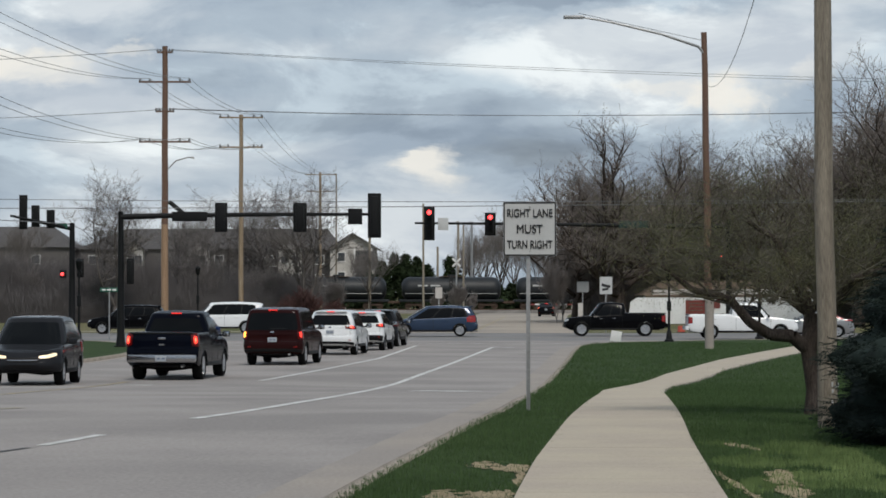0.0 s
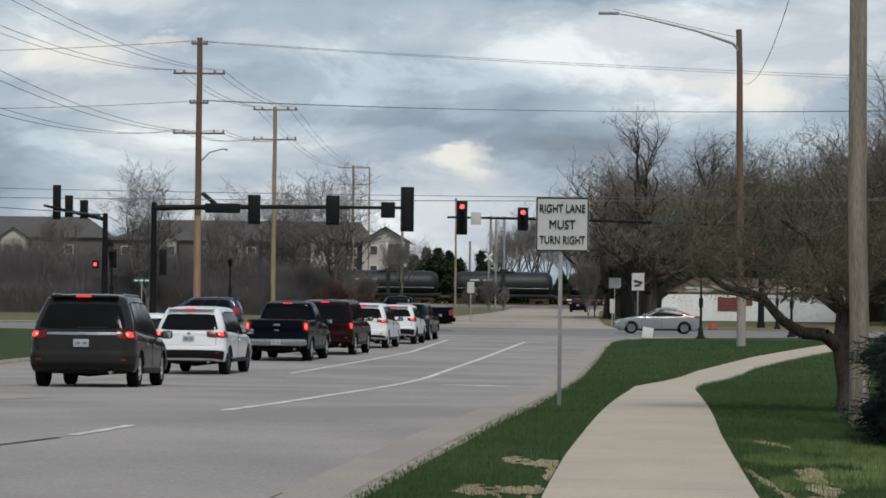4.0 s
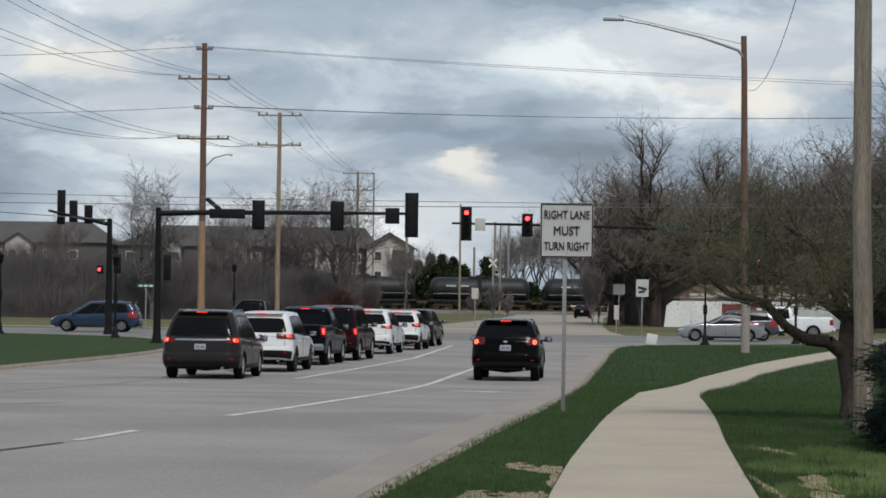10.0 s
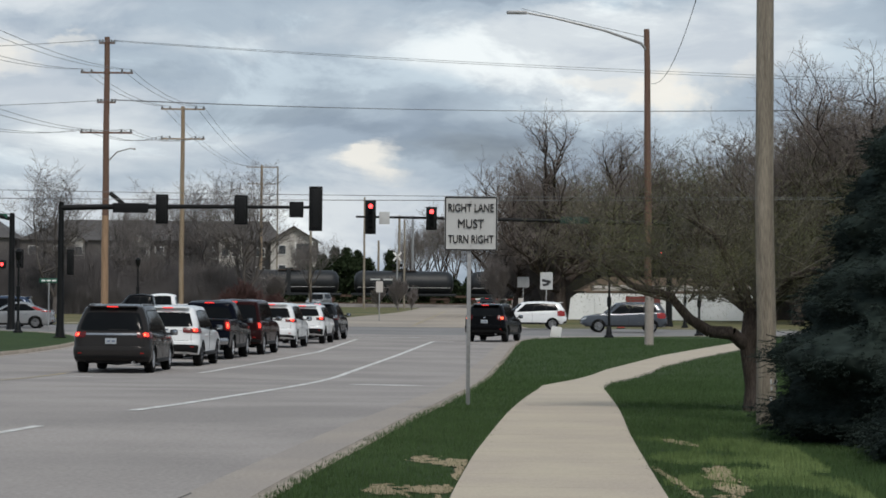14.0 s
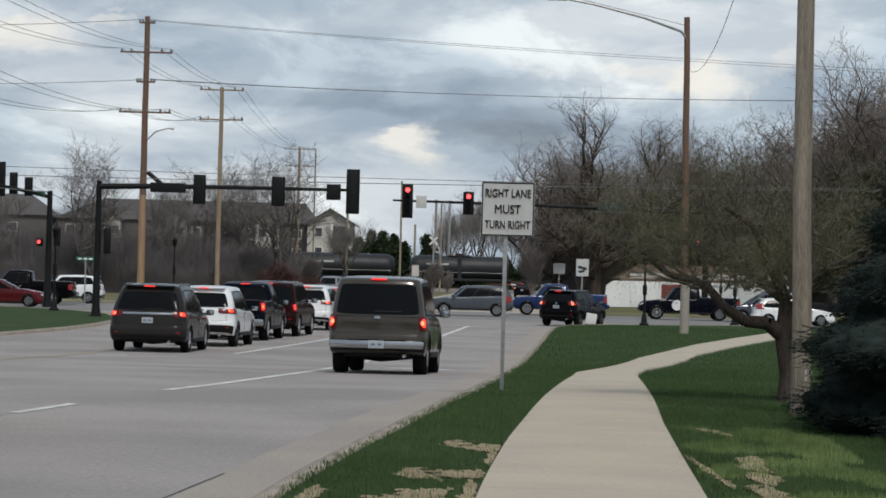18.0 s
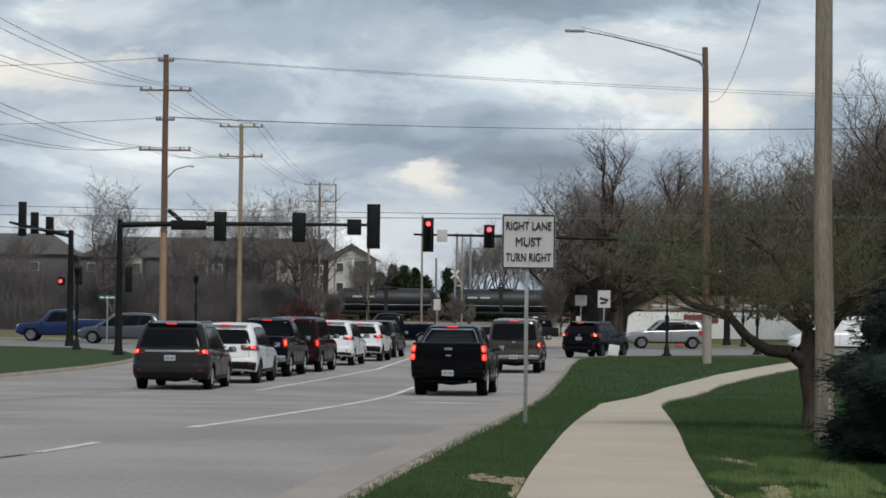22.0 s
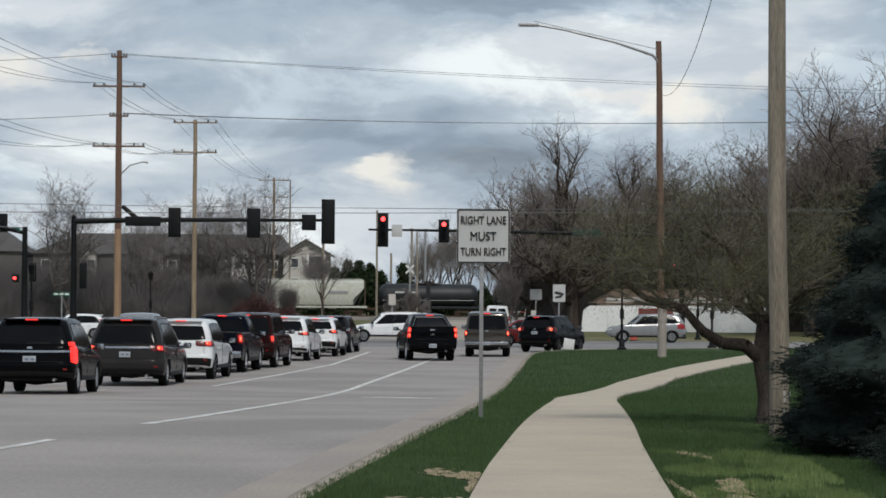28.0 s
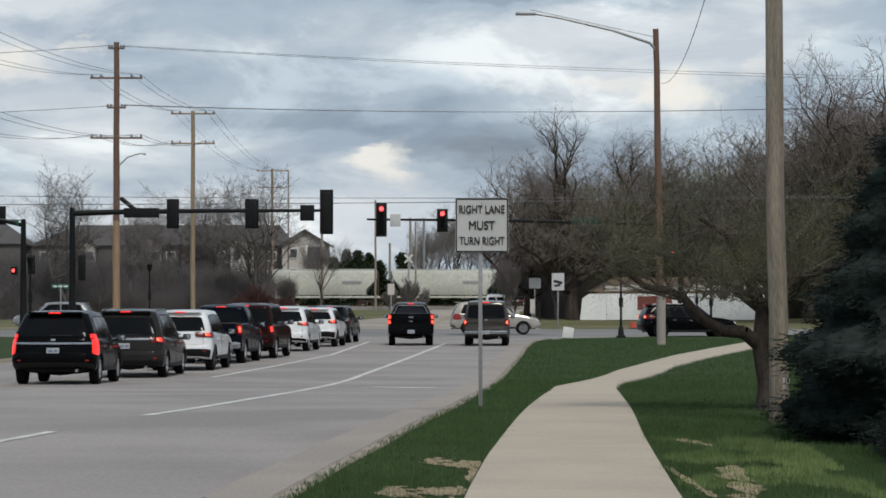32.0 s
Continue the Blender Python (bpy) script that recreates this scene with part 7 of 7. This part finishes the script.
for x, y in ((-60, 190), (62, 186)):
    wooden_pole("utility_pole", x, y, -0.05, 9.8, 0.16, 0.12, M["wood_grey"], "grey wooden pole beside the cross street")
wire("cable", (-60, 190, 8.3), (62, 186, 9.2), 0.5, 0.025)
wire("cable", (-60, 190, 9.3), (62, 186, 9.2), 0.7, 0.02)
wire("cable", (-60, 120, 8.9), (-18.88, 143.5, 5.95), 0.3, 0.02)
wire("cable", (11.05, 117, 11.0), (7.4, 60, 11.75), 1.4, 0.011)
wire("cable", (10.85, 117, 12.9), (5.6, 116.5, 14.0), 0.0, 0.011)

# ---- slabs of the sidewalk ----
wl_at, wr_at = (lambda y: lerp_table(WALK_L, y)), (lambda y: lerp_table(WALK_R, y))
ys = steps(-20.6, 125, 1.55)
for a, b in zip(ys, ys[1:]):
    a2, b2 = a + 0.006, b - 0.006
    pts = [(wl_at(a2) + 0.01, a2), (wr_at(a2) - 0.01, a2), (wr_at(b2) - 0.01, b2), (wl_at(b2) + 0.01, b2)]
    verts = [(x, y, gz(y) + 0.146) for x, y in pts] + [(x, y, gz(y) + 0.125) for x, y in pts]
    o = raw("slab", verts, [(0, 1, 2, 3), (0, 4, 5, 1), (1, 5, 6, 2), (2, 6, 7, 3), (3, 7, 4, 0)], M["concrete"], walk_base)

debris = empty("debris", pose(-0.62, 24.6, gz(24.6)), "dark scrap of tyre lying at the kerb", "litter")
part("scrap", boxed((0, 0, 0.02), (0.16, 0.10, 0.03), 0.012), M["tyre"], debris)

# unseen woods added behind the viewer: they close the place and darken car reflections
def woods(name, pts, height, seed):
    r = random.Random(seed)
    verts, faces = [], []
    prev = None
    for a, b in zip(pts, pts[1:]):
        n = max(2, int(math.hypot(b[0] - a[0], b[1] - a[1]) / 2.0))
        for i in range(n):
            x, y = a[0] + (b[0] - a[0]) * i / n, a[1] + (b[1] - a[1]) * i / n
            h = height * (0.7 + 0.5 * noise.noise((x * 0.08, y * 0.08, seed))) + r.uniform(-1.2, 1.2)
            base = len(verts)
            verts += [(x, y, -0.5), (x + r.uniform(-1, 1), y + r.uniform(-1, 1), h * 0.6), (x + r.uniform(-1, 1), y + r.uniform(-1, 1), h)]
            if prev is not None:
                faces += [(prev, base, base + 1, prev + 1), (prev + 1, base + 1, base + 2, prev + 2)]
            prev = base
    tagged(raw(name, verts, faces, M["twig"], smooth=1), "unseen belt of dark woods added behind the viewer to darken reflections", "woods", kind="structure")


woods("backdrop_woods", [(-30, 60), (-70, 20), (-75, -50), (-30, -85), (-19, -90)], 13, 1)
woods("backdrop_woods", [(-16, -420), (-2, -420)], 14, 2)
woods("backdrop_woods", [(0, -90), (40, -80), (75, -30), (70, 40), (60, 70)], 13, 3)


# ---- the vehicles ----
CARS = {}


def add(key, *args, **kw):
    CARS[key] = vehicle(*args, **kw)


# waiting at the light, from the front of the line back
add("q1", "crossover", "suv", (4.7, 1.86, 1.68), "charcoal", "dark grey crossover waiting first in line", "car", tail=(0.2, 0.24, 1.05), rails=True)
add("q2", "crossover", "suv", (4.5, 1.85, 1.66), "white", "white crossover with a black lower tailgate, brake lights lit", "car", tail=(0.3, 0.15, 1.05), rim="rim_dark", bumper="plastic")
add("q3", "sport_utility", "suv", (4.82, 1.94, 1.76), "white", "white sport utility car with lit brake lights", "car", tail=(0.36, 0.13, 1.06), rw=0.37)
add("q4", "sport_utility", "big_suv", (5.2, 2.0, 1.93), "maroon", "maroon full-size sport utility car waiting in line", "car", tail=(0.15, 0.30, 1.02), rw=0.38, amber=True, wide=True)
add("q5", "pickup_truck", "pickup", (5.5, 2.0, 1.90), "navy", "dark navy pickup truck with a chrome bumper", "truck", bumper="chrome", tail=(0.17, 0.34, 1.10), rw=0.39)
add("q6", "crossover", "suv", (4.9, 1.90, 1.80), "white", "white crossover with slim lit tail lights", "car", tail=(0.46, 0.17, 1.06), rw=0.37, rim="rim_dark", bumper="plastic", plate_z=0.84)
add("q7", "minivan", "minivan", (5.35, 2.10, 1.86), "grey", "dark grey minivan with a chrome tailgate strip", "car", tail=(0.34, 0.17, 1.03), rails=True, trim="chrome", rw=0.36)
add("q8", "crossover", "suv", (5.1, 2.07, 1.81), "black", "black crossover with tall upright tail lights", "car", tail=(0.10, 0.46, 0.98), rw=0.37, trim="chrome", core=False)
# in the right lane
add("r1", "crossover", "suv", (4.89, 1.85, 1.72), "black", "black crossover with round lit tail lights", "car", tail=(0.34, 0.20, 1.08), rails=True, rw=0.375, rim="rim_dark", style="ring")
add("r2", "sport_utility", "big_suv", (5.6, 1.92, 1.95), "pewter", "large pewter-coloured sport utility car with chrome bumper", "car", tail=(0.14, 0.26, 1.0), bumper="chrome", rw=0.40, wide=True)
add("r3", "pickup_truck", "sail_pickup", (5.6, 1.96, 1.87), "black", "black four-door pickup with sloping rear pillars and chrome wheels", "truck", tail=(0.13, 0.46, 1.12), rw=0.43, rim="bright_rim", style="stack")
# coming the other way
add("o1", "sport_utility", "suv", (4.9, 1.92, 1.78), "charcoal", "dark sport utility car with headlights on", "car", lit=False, heads=True)
add("o2", "sedan", "sedan", (4.6, 1.80, 1.47), "bright_blue", "bright blue sedan with headlights on", "car", lit=False, heads=True, rw=0.33)
add("o3", "sedan", "sedan", (4.8, 1.84, 1.46), "white", "white sedan coming through the junction", "car", lit=False, rw=0.33)
add("o4", "sport_utility", "suv", (4.9, 1.9, 1.8), "silver", "silver sport utility car coming the other way", "car", lit=False)
# on the cross street: key, kind and look
add("c1", "sport_utility", "suv", (4.8, 1.9, 1.75), "black", "black sport utility car on the cross street", "car", lit=False)
add("c2", "sport_utility", "big_suv", (5.65, 2.04, 1.93), "white", "long white sport utility car on the cross street", "car", lit=False, rw=0.4)
add("c3", "minivan", "minivan", (5.15, 1.99, 1.75), "blue", "faded blue minivan on the cross street", "car", lit=False)
add("c4", "pickup_truck", "pickup", (5.8, 2.02, 1.92), "black", "black crew-cab pickup on the cross street", "truck", lit=False, rw=0.4)
add("c5", "pickup_truck", "pickup", (5.9, 2.03, 1.95), "white", "white crew-cab pickup heading off", "truck", lit=False, rw=0.4)
add("c6", "sedan", "sedan", (4.85, 1.85, 1.47), "silver", "silver sedan on the cross street", "car", lit=False, rw=0.33)
add("c7", "crossover", "suv", (4.9, 1.93, 1.72), "slate", "slate grey crossover on the cross street", "car", lit=False)
add("c8", "pickup_truck", "pickup", (5.8, 2.0, 1.9), "bright_blue", "bright blue pickup on the cross street", "truck", lit=False, rw=0.4)
add("c9", "minivan", "minivan", (5.1, 1.98, 1.78), "slate", "slate grey minivan on the cross street", "car", lit=False)
add("c10", "pickup_truck", "pickup", (6.0, 2.03, 1.95), "white", "white crew-cab pickup with a loaded bed", "truck", lit=False, rw=0.41)
add("c11", "sedan", "sedan", (4.85, 1.84, 1.46), "silver", "silver-grey sedan on the cross street", "car", lit=False, rw=0.33)
add("c12", "crossover", "suv", (4.6, 1.82, 1.68), "white", "white crossover on the cross street", "car", lit=False)
add("c13", "sedan", "sedan", (4.7, 1.82, 1.45), "red", "red sedan on the cross street", "car", lit=False, rw=0.33)
add("c14", "sedan", "hatch", (4.55, 1.78, 1.5), "white", "white compact car on the cross street", "car", lit=False, rw=0.32)
add("c15", "pickup_truck", "pickup", (5.9, 2.03, 1.93), "navy", "dark navy work pickup with a round white door mark", "truck", lit=False, rw=0.4)
add("c16", "crossover", "suv", (5.0, 1.95, 1.75), "silver", "silver crossover on the cross street", "car", lit=False)
add("c17", "van", "van", (5.7, 2.01, 2.08), "white", "plain white cargo van", "van", lit=False, rw=0.36)
add("c18", "crossover", "suv", (4.9, 1.92, 1.74), "white", "white crossover with roof rails on the cross street", "car", lit=False, rails=True, rw=0.36)
add("c26", "sedan", "hatch", (4.7, 1.82, 1.5), "white", "white sedan on the cross street", "car", lit=False, rw=0.33)
add("c19", "crossover", "suv", (4.8, 1.9, 1.72), "silver", "silver-grey crossover on the cross street", "car", lit=False)
add("c20", "sedan", "sedan", (4.8, 1.84, 1.46), "red", "dark red sedan on the cross street", "car", lit=False, rw=0.33)
add("c21", "pickup_truck", "pickup", (5.9, 2.03, 1.95), "white", "white pickup on the cross street", "truck", lit=False, rw=0.4)
add("c22", "hatchback", "hatch", (4.5, 1.82, 1.55), "charcoal", "dark grey hatchback on the cross street", "car", lit=False)
add("c23", "sport_utility", "suv", (4.9, 1.9, 1.8), "beige", "pale beige sport utility car on the cross street", "car", lit=False)
add("e24", "sport_utility", "big_suv", (5.2, 2.0, 1.92), "slate", "grey full-size sport utility car", "car", lit=False, rw=0.39)
add("e27", "sedan", "sedan", (4.6, 1.80, 1.46), "white", "white sedan following a pickup on the cross street", "car", lit=False, rw=0.33)
add("e25", "sedan", "sedan", (4.8, 1.84, 1.45), "black", "black sedan on the cross street", "car", lit=False, rw=0.33)
add("f1", "sedan", "sedan", (4.7, 1.82, 1.46), "black", "dark sedan stopped before the railway crossing", "car", tail=(0.2, 0.16, 0.9), rw=0.33)
part("door_mark", lathe([(-0.004, 0.30), (0.004, 0.30)], 20), M["trim_white"], CARS["c15"]).matrix_basis = pose(-1.02, 0.75, 0.85)
part("door_mark", lathe([(-0.004, 0.30), (0.004, 0.30)], 20), M["trim_white"], CARS["c15"]).matrix_basis = pose(1.02, 0.75, 0.85)

# flatbed trailer behind the work pickup
trailer = empty("flatbed_trailer", Matrix.Identity(4), "low black flatbed trailer towed by the work pickup", "trailer")
part("deck", boxed((0, 0, 0.75), (2.1, 5.2, 0.14), 0.02), M["black_metal"], trailer)
for s in (-1, 1):
    part("side_rail", boxed((s * 1.04, 0, 1.0), (0.06, 5.2, 0.40), 0.02), M["black_metal"], trailer)
    part("fender", boxed((s * 0.98, -0.35, 0.80), (0.24, 1.9, 0.08), 0.03), M["black_metal"], trailer)
part("drawbar", tubed([(0, 2.6, 0.7), (0, 4.1, 0.55)], 0.06, 6), M["black_metal"], trailer)
trailer["wheel_radius"] = 0.33
for y in (-0.8, 0.1):
    for s in (-1, 1):
        wheel(trailer, s * 0.98, y, 0.33, 0.2, M["trim_white"], s)

# seconds, x of the middle along the cross street; west-bound lanes lie farther off
WEST = {
    "c1": (169, [(0, -18.9), (1, -20.9), (2, -25.0), (3, -29.5)]),
    "c2": (169, [(0, -13.4), (1, -23.5), (2, -34.6)]),
    "c3": (159, [(0, -0.6), (1, -5.3), (2, -9.8), (3, -13.7), (4, -15.6), (7, -20.5), (8, -20.8), (10, -21.6), (13.5, -21.7), (14.5, -22.9), (16, -31.1)]),
    "c4": (160, [(0, 9.7), (1, 5.9), (2, 2.1), (3, -0.5), (4, -4.1), (7, -9.3), (8, -10.9), (10, -12.7), (12, -13.5), (15.5, -13.6), (17, -16.3), (18, -22.4), (19, -30.6)]),
    "c6": (156, [(0, 20.3), (1, 18.2), (2, 15.9), (3, 13.3), (4, 10.1), (6.5, 0.2), (7, -2.3), (8, -10.7), (9, -21.8), (9.5, -26.8), (10, -32)]),
    "c7": (159, [(6, 20.2), (7, 17.2), (8, 15.6), (9, 14.9), (11, 14.1), (12, 13.9), (15, 13.2), (16, 10.9), (17, 7.2), (18, 2.9), (19, -4.3), (20, -12.8), (21, -22.1)]),
    "c8": (168, [(16, 22.0), (17, 15.5), (18, 8.3), (19, 0.2), (21, -14.9), (22, -22.4), (23, -29.4)]),
    "c9": (161.5, [(17, 38), (18, 20.0), (19, 1.0), (20, -5.7), (21, -12.0), (22, -18.3), (23, -23.1), (24, -29.0)]),
    "c10": (168, [(10, 18.0), (11, 8.9), (12, 0.6), (13, -6.2), (14, -12.9), (15, -19.6), (16, -28.0)]),
    "c11": (155, [(9, 21.4), (10, 13.3), (11, 4.15), (12, -4.4), (13, -12.5), (14, -20.4)]),
    "c12": (168, [(12, 22.0), (12.5, 19.0), (13, 15.8), (14.5, 4.9), (17, -14.2), (18, -21.0), (19, -28.4)]),
    "c15": (164, [(16, 25.5), (17, 20.2), (18, 15.7), (19, 12.4), (20, 7.1), (21, 2.5), (22, -2.8), (23, -9.0), (24, -14.9), (25, -20.2), (26, -26.6)]),
    "c16": (168, [(21, 28.0), (22, 13.4), (23, 0.6), (24, -10.8), (25, -22.0)]),
    "c18": (163, [(25.5, 32.0), (26.5, 15.5), (27.5, 3.5), (28, -0.4), (29, -6.9), (29.5, -11.8), (30, -18.0), (31, -31.0)]),
    "c19": (168, [(27, 21.4), (28, 14.9), (29, 6.8), (30, -3.1), (31, -11.3), (32, -20.3)]),
    "c26": (167, [(24.5, 31.0), (25, 23.5), (26, 8.5), (27, -8.5), (27.5, -15.6), (28, -19.2), (28.5, -22.4), (29.5, -28.8), (31, -38.0)]),
    "c22": (160, [(29.5, 20.7), (30, 15.7), (31, 5.7), (32, -4.7)]),
}
EAST = {
    "c5": (149, [(0, 15.8), (0.5, 21.0), (1, 26.7)]),
    "c13": (149, [(17.5, -28.7), (18, -21.9), (19, -5.5), (20, 10.0), (20.5, 18.5), (21, 28.0)]),
    "c14": (152, [(16.5, -4.4), (17, 4.0), (17.5, 12.3), (18, 20.2)]),
    "c20": (149, [(27, -10.0), (27.5, -1.3), (28, 7.3), (28.5, 16.3)]),
    "c21": (149, [(27.2, -35.8), (28.6, -13.16), (29.0, -6.64), (29.2, -3.11), (29.5, 1.88), (29.8, 6.28), (31, 25.7)]),
    "e27": (152, [(28.2, -21.8), (29.8, -0.36), (30.2, 5.0), (32, 29.1)]),
    "c23": (152, [(31, -11.7), (32, 5.4)]),
    "e24": (149, [(23, -26.5), (23.4, -23.6), (24, -21.1), (25, -15.4), (26, -4.0), (27, 12.0), (27.5, 21.5), (28, 31)]),
    "e25": (152, [(23.5, -24.4), (24, -18.1), (25, -2.1), (25.5, 6.0)]),
}
# seconds, x and y of the rear end, heading, on the near road
ROAD = {
    "q1": [(0, -3.0, 127.2, 6), (32, -3.0, 127.2, 6)],
    "q2": [(0, -3.44, 118.5, 6), (32, -3.44, 118.5, 6)],
    "q3": [(0, -4.40, 109.5, 6), (32, -4.40, 109.5, 6)],
    "q4": [(0, -5.67, 93.6, 6), (1, -5.5, 95.6, 6), (2, -5.34, 97.2, 6), (3, -5.26, 97.8, 6), (4, -5.24, 98.0, 6), (32, -5.24, 98.0, 6)],
    "q5": [(0, -7.7, 77.2, 5), (1, -7.3, 81.6, 5), (2, -6.8, 85.0, 5), (3, -6.48, 87.4, 5), (4, -6.25, 89.0, 5), (7, -6.0, 90.7, 5), (10, -5.95, 91.2, 5), (32, -5.95, 91.2, 5)],
    "q6": [(0, -9.6, 38, 2), (1, -8.8, 49.2, 2.5), (2, -8.1, 58.8, 4), (3, -7.75, 67.4, 4), (4, -7.5, 73.8, 5), (6, -6.85, 80.2, 5), (8, -6.5, 82.2, 5), (13, -6.37, 83.0, 5), (32, -6.37, 83.0, 5)],
    "q7": [(0, -8.2, 20, 1), (2, -7.45, 38.6, 2), (3, -7.58, 47, 1.5), (4, -7.72, 55.2, 1.5), (6, -7.6, 66.6, 2), (8, -7.45, 73.0, 3), (10, -7.42, 75.0, 3.5), (13, -7.3, 75.6, 3.5), (18, -7.3, 76.0, 3.5), (32, -7.3, 76.0, 3.5)],
    "q8": [(23, -9.6, 15, 0), (24, -9.4, 30, 0), (25.5, -9.0, 46, 1), (27, -8.7, 60, 1.5), (28, -8.5, 65.5, 2), (29, -8.33, 67.2, 2.5), (30, -8.3, 68.1, 2.5), (32, -8.28, 68.3, 2.5)],
    "r1": [(4, -5.2, -10, 4), (6, -3.8, 16, 4), (7, -2.76, 28.5, 4), (8, -1.45, 43.8, 4.5), (9, -0.26, 60, 4), (10, 0.73, 77, 3.5), (11, 1.62, 91, 4), (12, 2.5, 104.5, 5), (13, 3.1, 116, 6), (14, 4.5, 126, 13), (15, 5.9, 131.0, 20), (15.7, 6.4, 132.2, 23), (29, 6.5, 132.4, 24), (30, 6.65, 133.9, 50), (31, 8.2, 136.6, 75), (32, 12.0, 138.9, 84)],
    "r2": [(13, -8.0, 4, 6), (15, -5.95, 27, 9), (16, -4.45, 36.2, 14), (17, -2.08, 44.3, 7.5), (18, -0.8, 55, 4), (19, 0.05, 69.5, 4), (20, 0.93, 81.0, 4), (21, 1.9, 92, 4.5), (22, 2.6, 100.5, 4.5), (23, 3.1, 107, 4), (24, 3.42, 111, 4), (25, 3.65, 114.6, 3.5), (26.5, 3.85, 119.2, 3), (28, 3.88, 120.4, 3), (32, 3.88, 120.4, 3)],
    "r3": [(16, -9.0, 2, 5), (18, -6.2, 24.0, 5), (19, -4.33, 34.0, 5), (20, -2.54, 44.8, 5), (21, -1.0, 59.2, 6), (22, 0.2, 73, 5), (23, 1.04, 83, 4), (24, 1.58, 90.5, 3), (25, 1.88, 97.5, 1), (26.5, 1.8, 105, -3), (28, 1.45, 111.5, -5), (29, 1.03, 115.2, -4), (30, 0.8, 119, -2), (31, 0.7, 120.8, 0), (32, 0.68, 121.2, 0)],
    "o1": [(0, -10.6, 71.0, 180), (0.5, -11.0, 65.0, 180), (1, -11.4, 58, 180), (3, -12.3, 30, 180)],
    "o2": [(0, -10.0, 110, 182), (0.5, -10.7, 96.0, 182), (1, -10.25, 82.0, 180), (1.5, -10.9, 72, 180), (3, -12.3, 44, 180)],
    "o3": [(1, -6.2, 140, 190), (2, -8.3, 120, 190), (3, -9.6, 103, 186), (4, -10.5, 88, 182), (6, -12, 60, 180)],
    "o4": [(27, -10.8, 130, 184), (29, -11.2, 100, 182), (30, -11.9, 78, 181), (31, -12.2, 58, 180)],
    "c17": [(22, 25.45, 161, -90), (23, 21.15, 161, -90), (23.5, 18.8, 161, -88), (24, 16.3, 161.1, -82), (24.5, 13.5, 161.8, -52), (25, 11.0, 163.2, -46), (25.5, 8.85, 165.6, -33), (26.2, 7.3, 171, -10), (27, 7.0, 198, 2), (27.5, 7.6, 214, 3), (28.2, 8.3, 231, 3), (29, 8.6, 240, 3), (32, 8.6, 240, 3)],
    "f1": [(0, 11.1, 304, 4), (32, 11.1, 304, 4)],
}
HALF = {"q1": 2.35, "q2": 2.25, "q3": 2.41, "q4": 2.6, "q5": 2.75, "q6": 2.45, "q7": 2.68, "q8": 2.55, "r1": 2.45, "r2": 2.8, "r3": 2.8, "o1": -2.45, "o2": -2.3, "o3": -2.4, "o4": -2.45, "c17": 2.85, "f1": 2.35}


def motions():
    for key, (y, rows) in WEST.items():
        drive(CARS[key], [(t, x, y, -90) for t, x in rows])
    for key, (y, rows) in EAST.items():
        drive(CARS[key], [(t, x, y, 90) for t, x in rows])
    drive(trailer, [(t, x + 7.0, 164, -90) for t, x in WEST["c15"][1]])
    for key, rows in ROAD.items():
        h = HALF[key]
        drive(CARS[key], [(t, x + h * math.sin(radians(a)), y + h * math.cos(radians(a)), a) for t, x, y, a in rows])
    for car, x in TRAIN:
        walk(car, [(t, pose(x + 4.25 * t, 357, 0.55, 0, 0, -90)) for t in (0, 8, 16, 24, 32)])


motions()
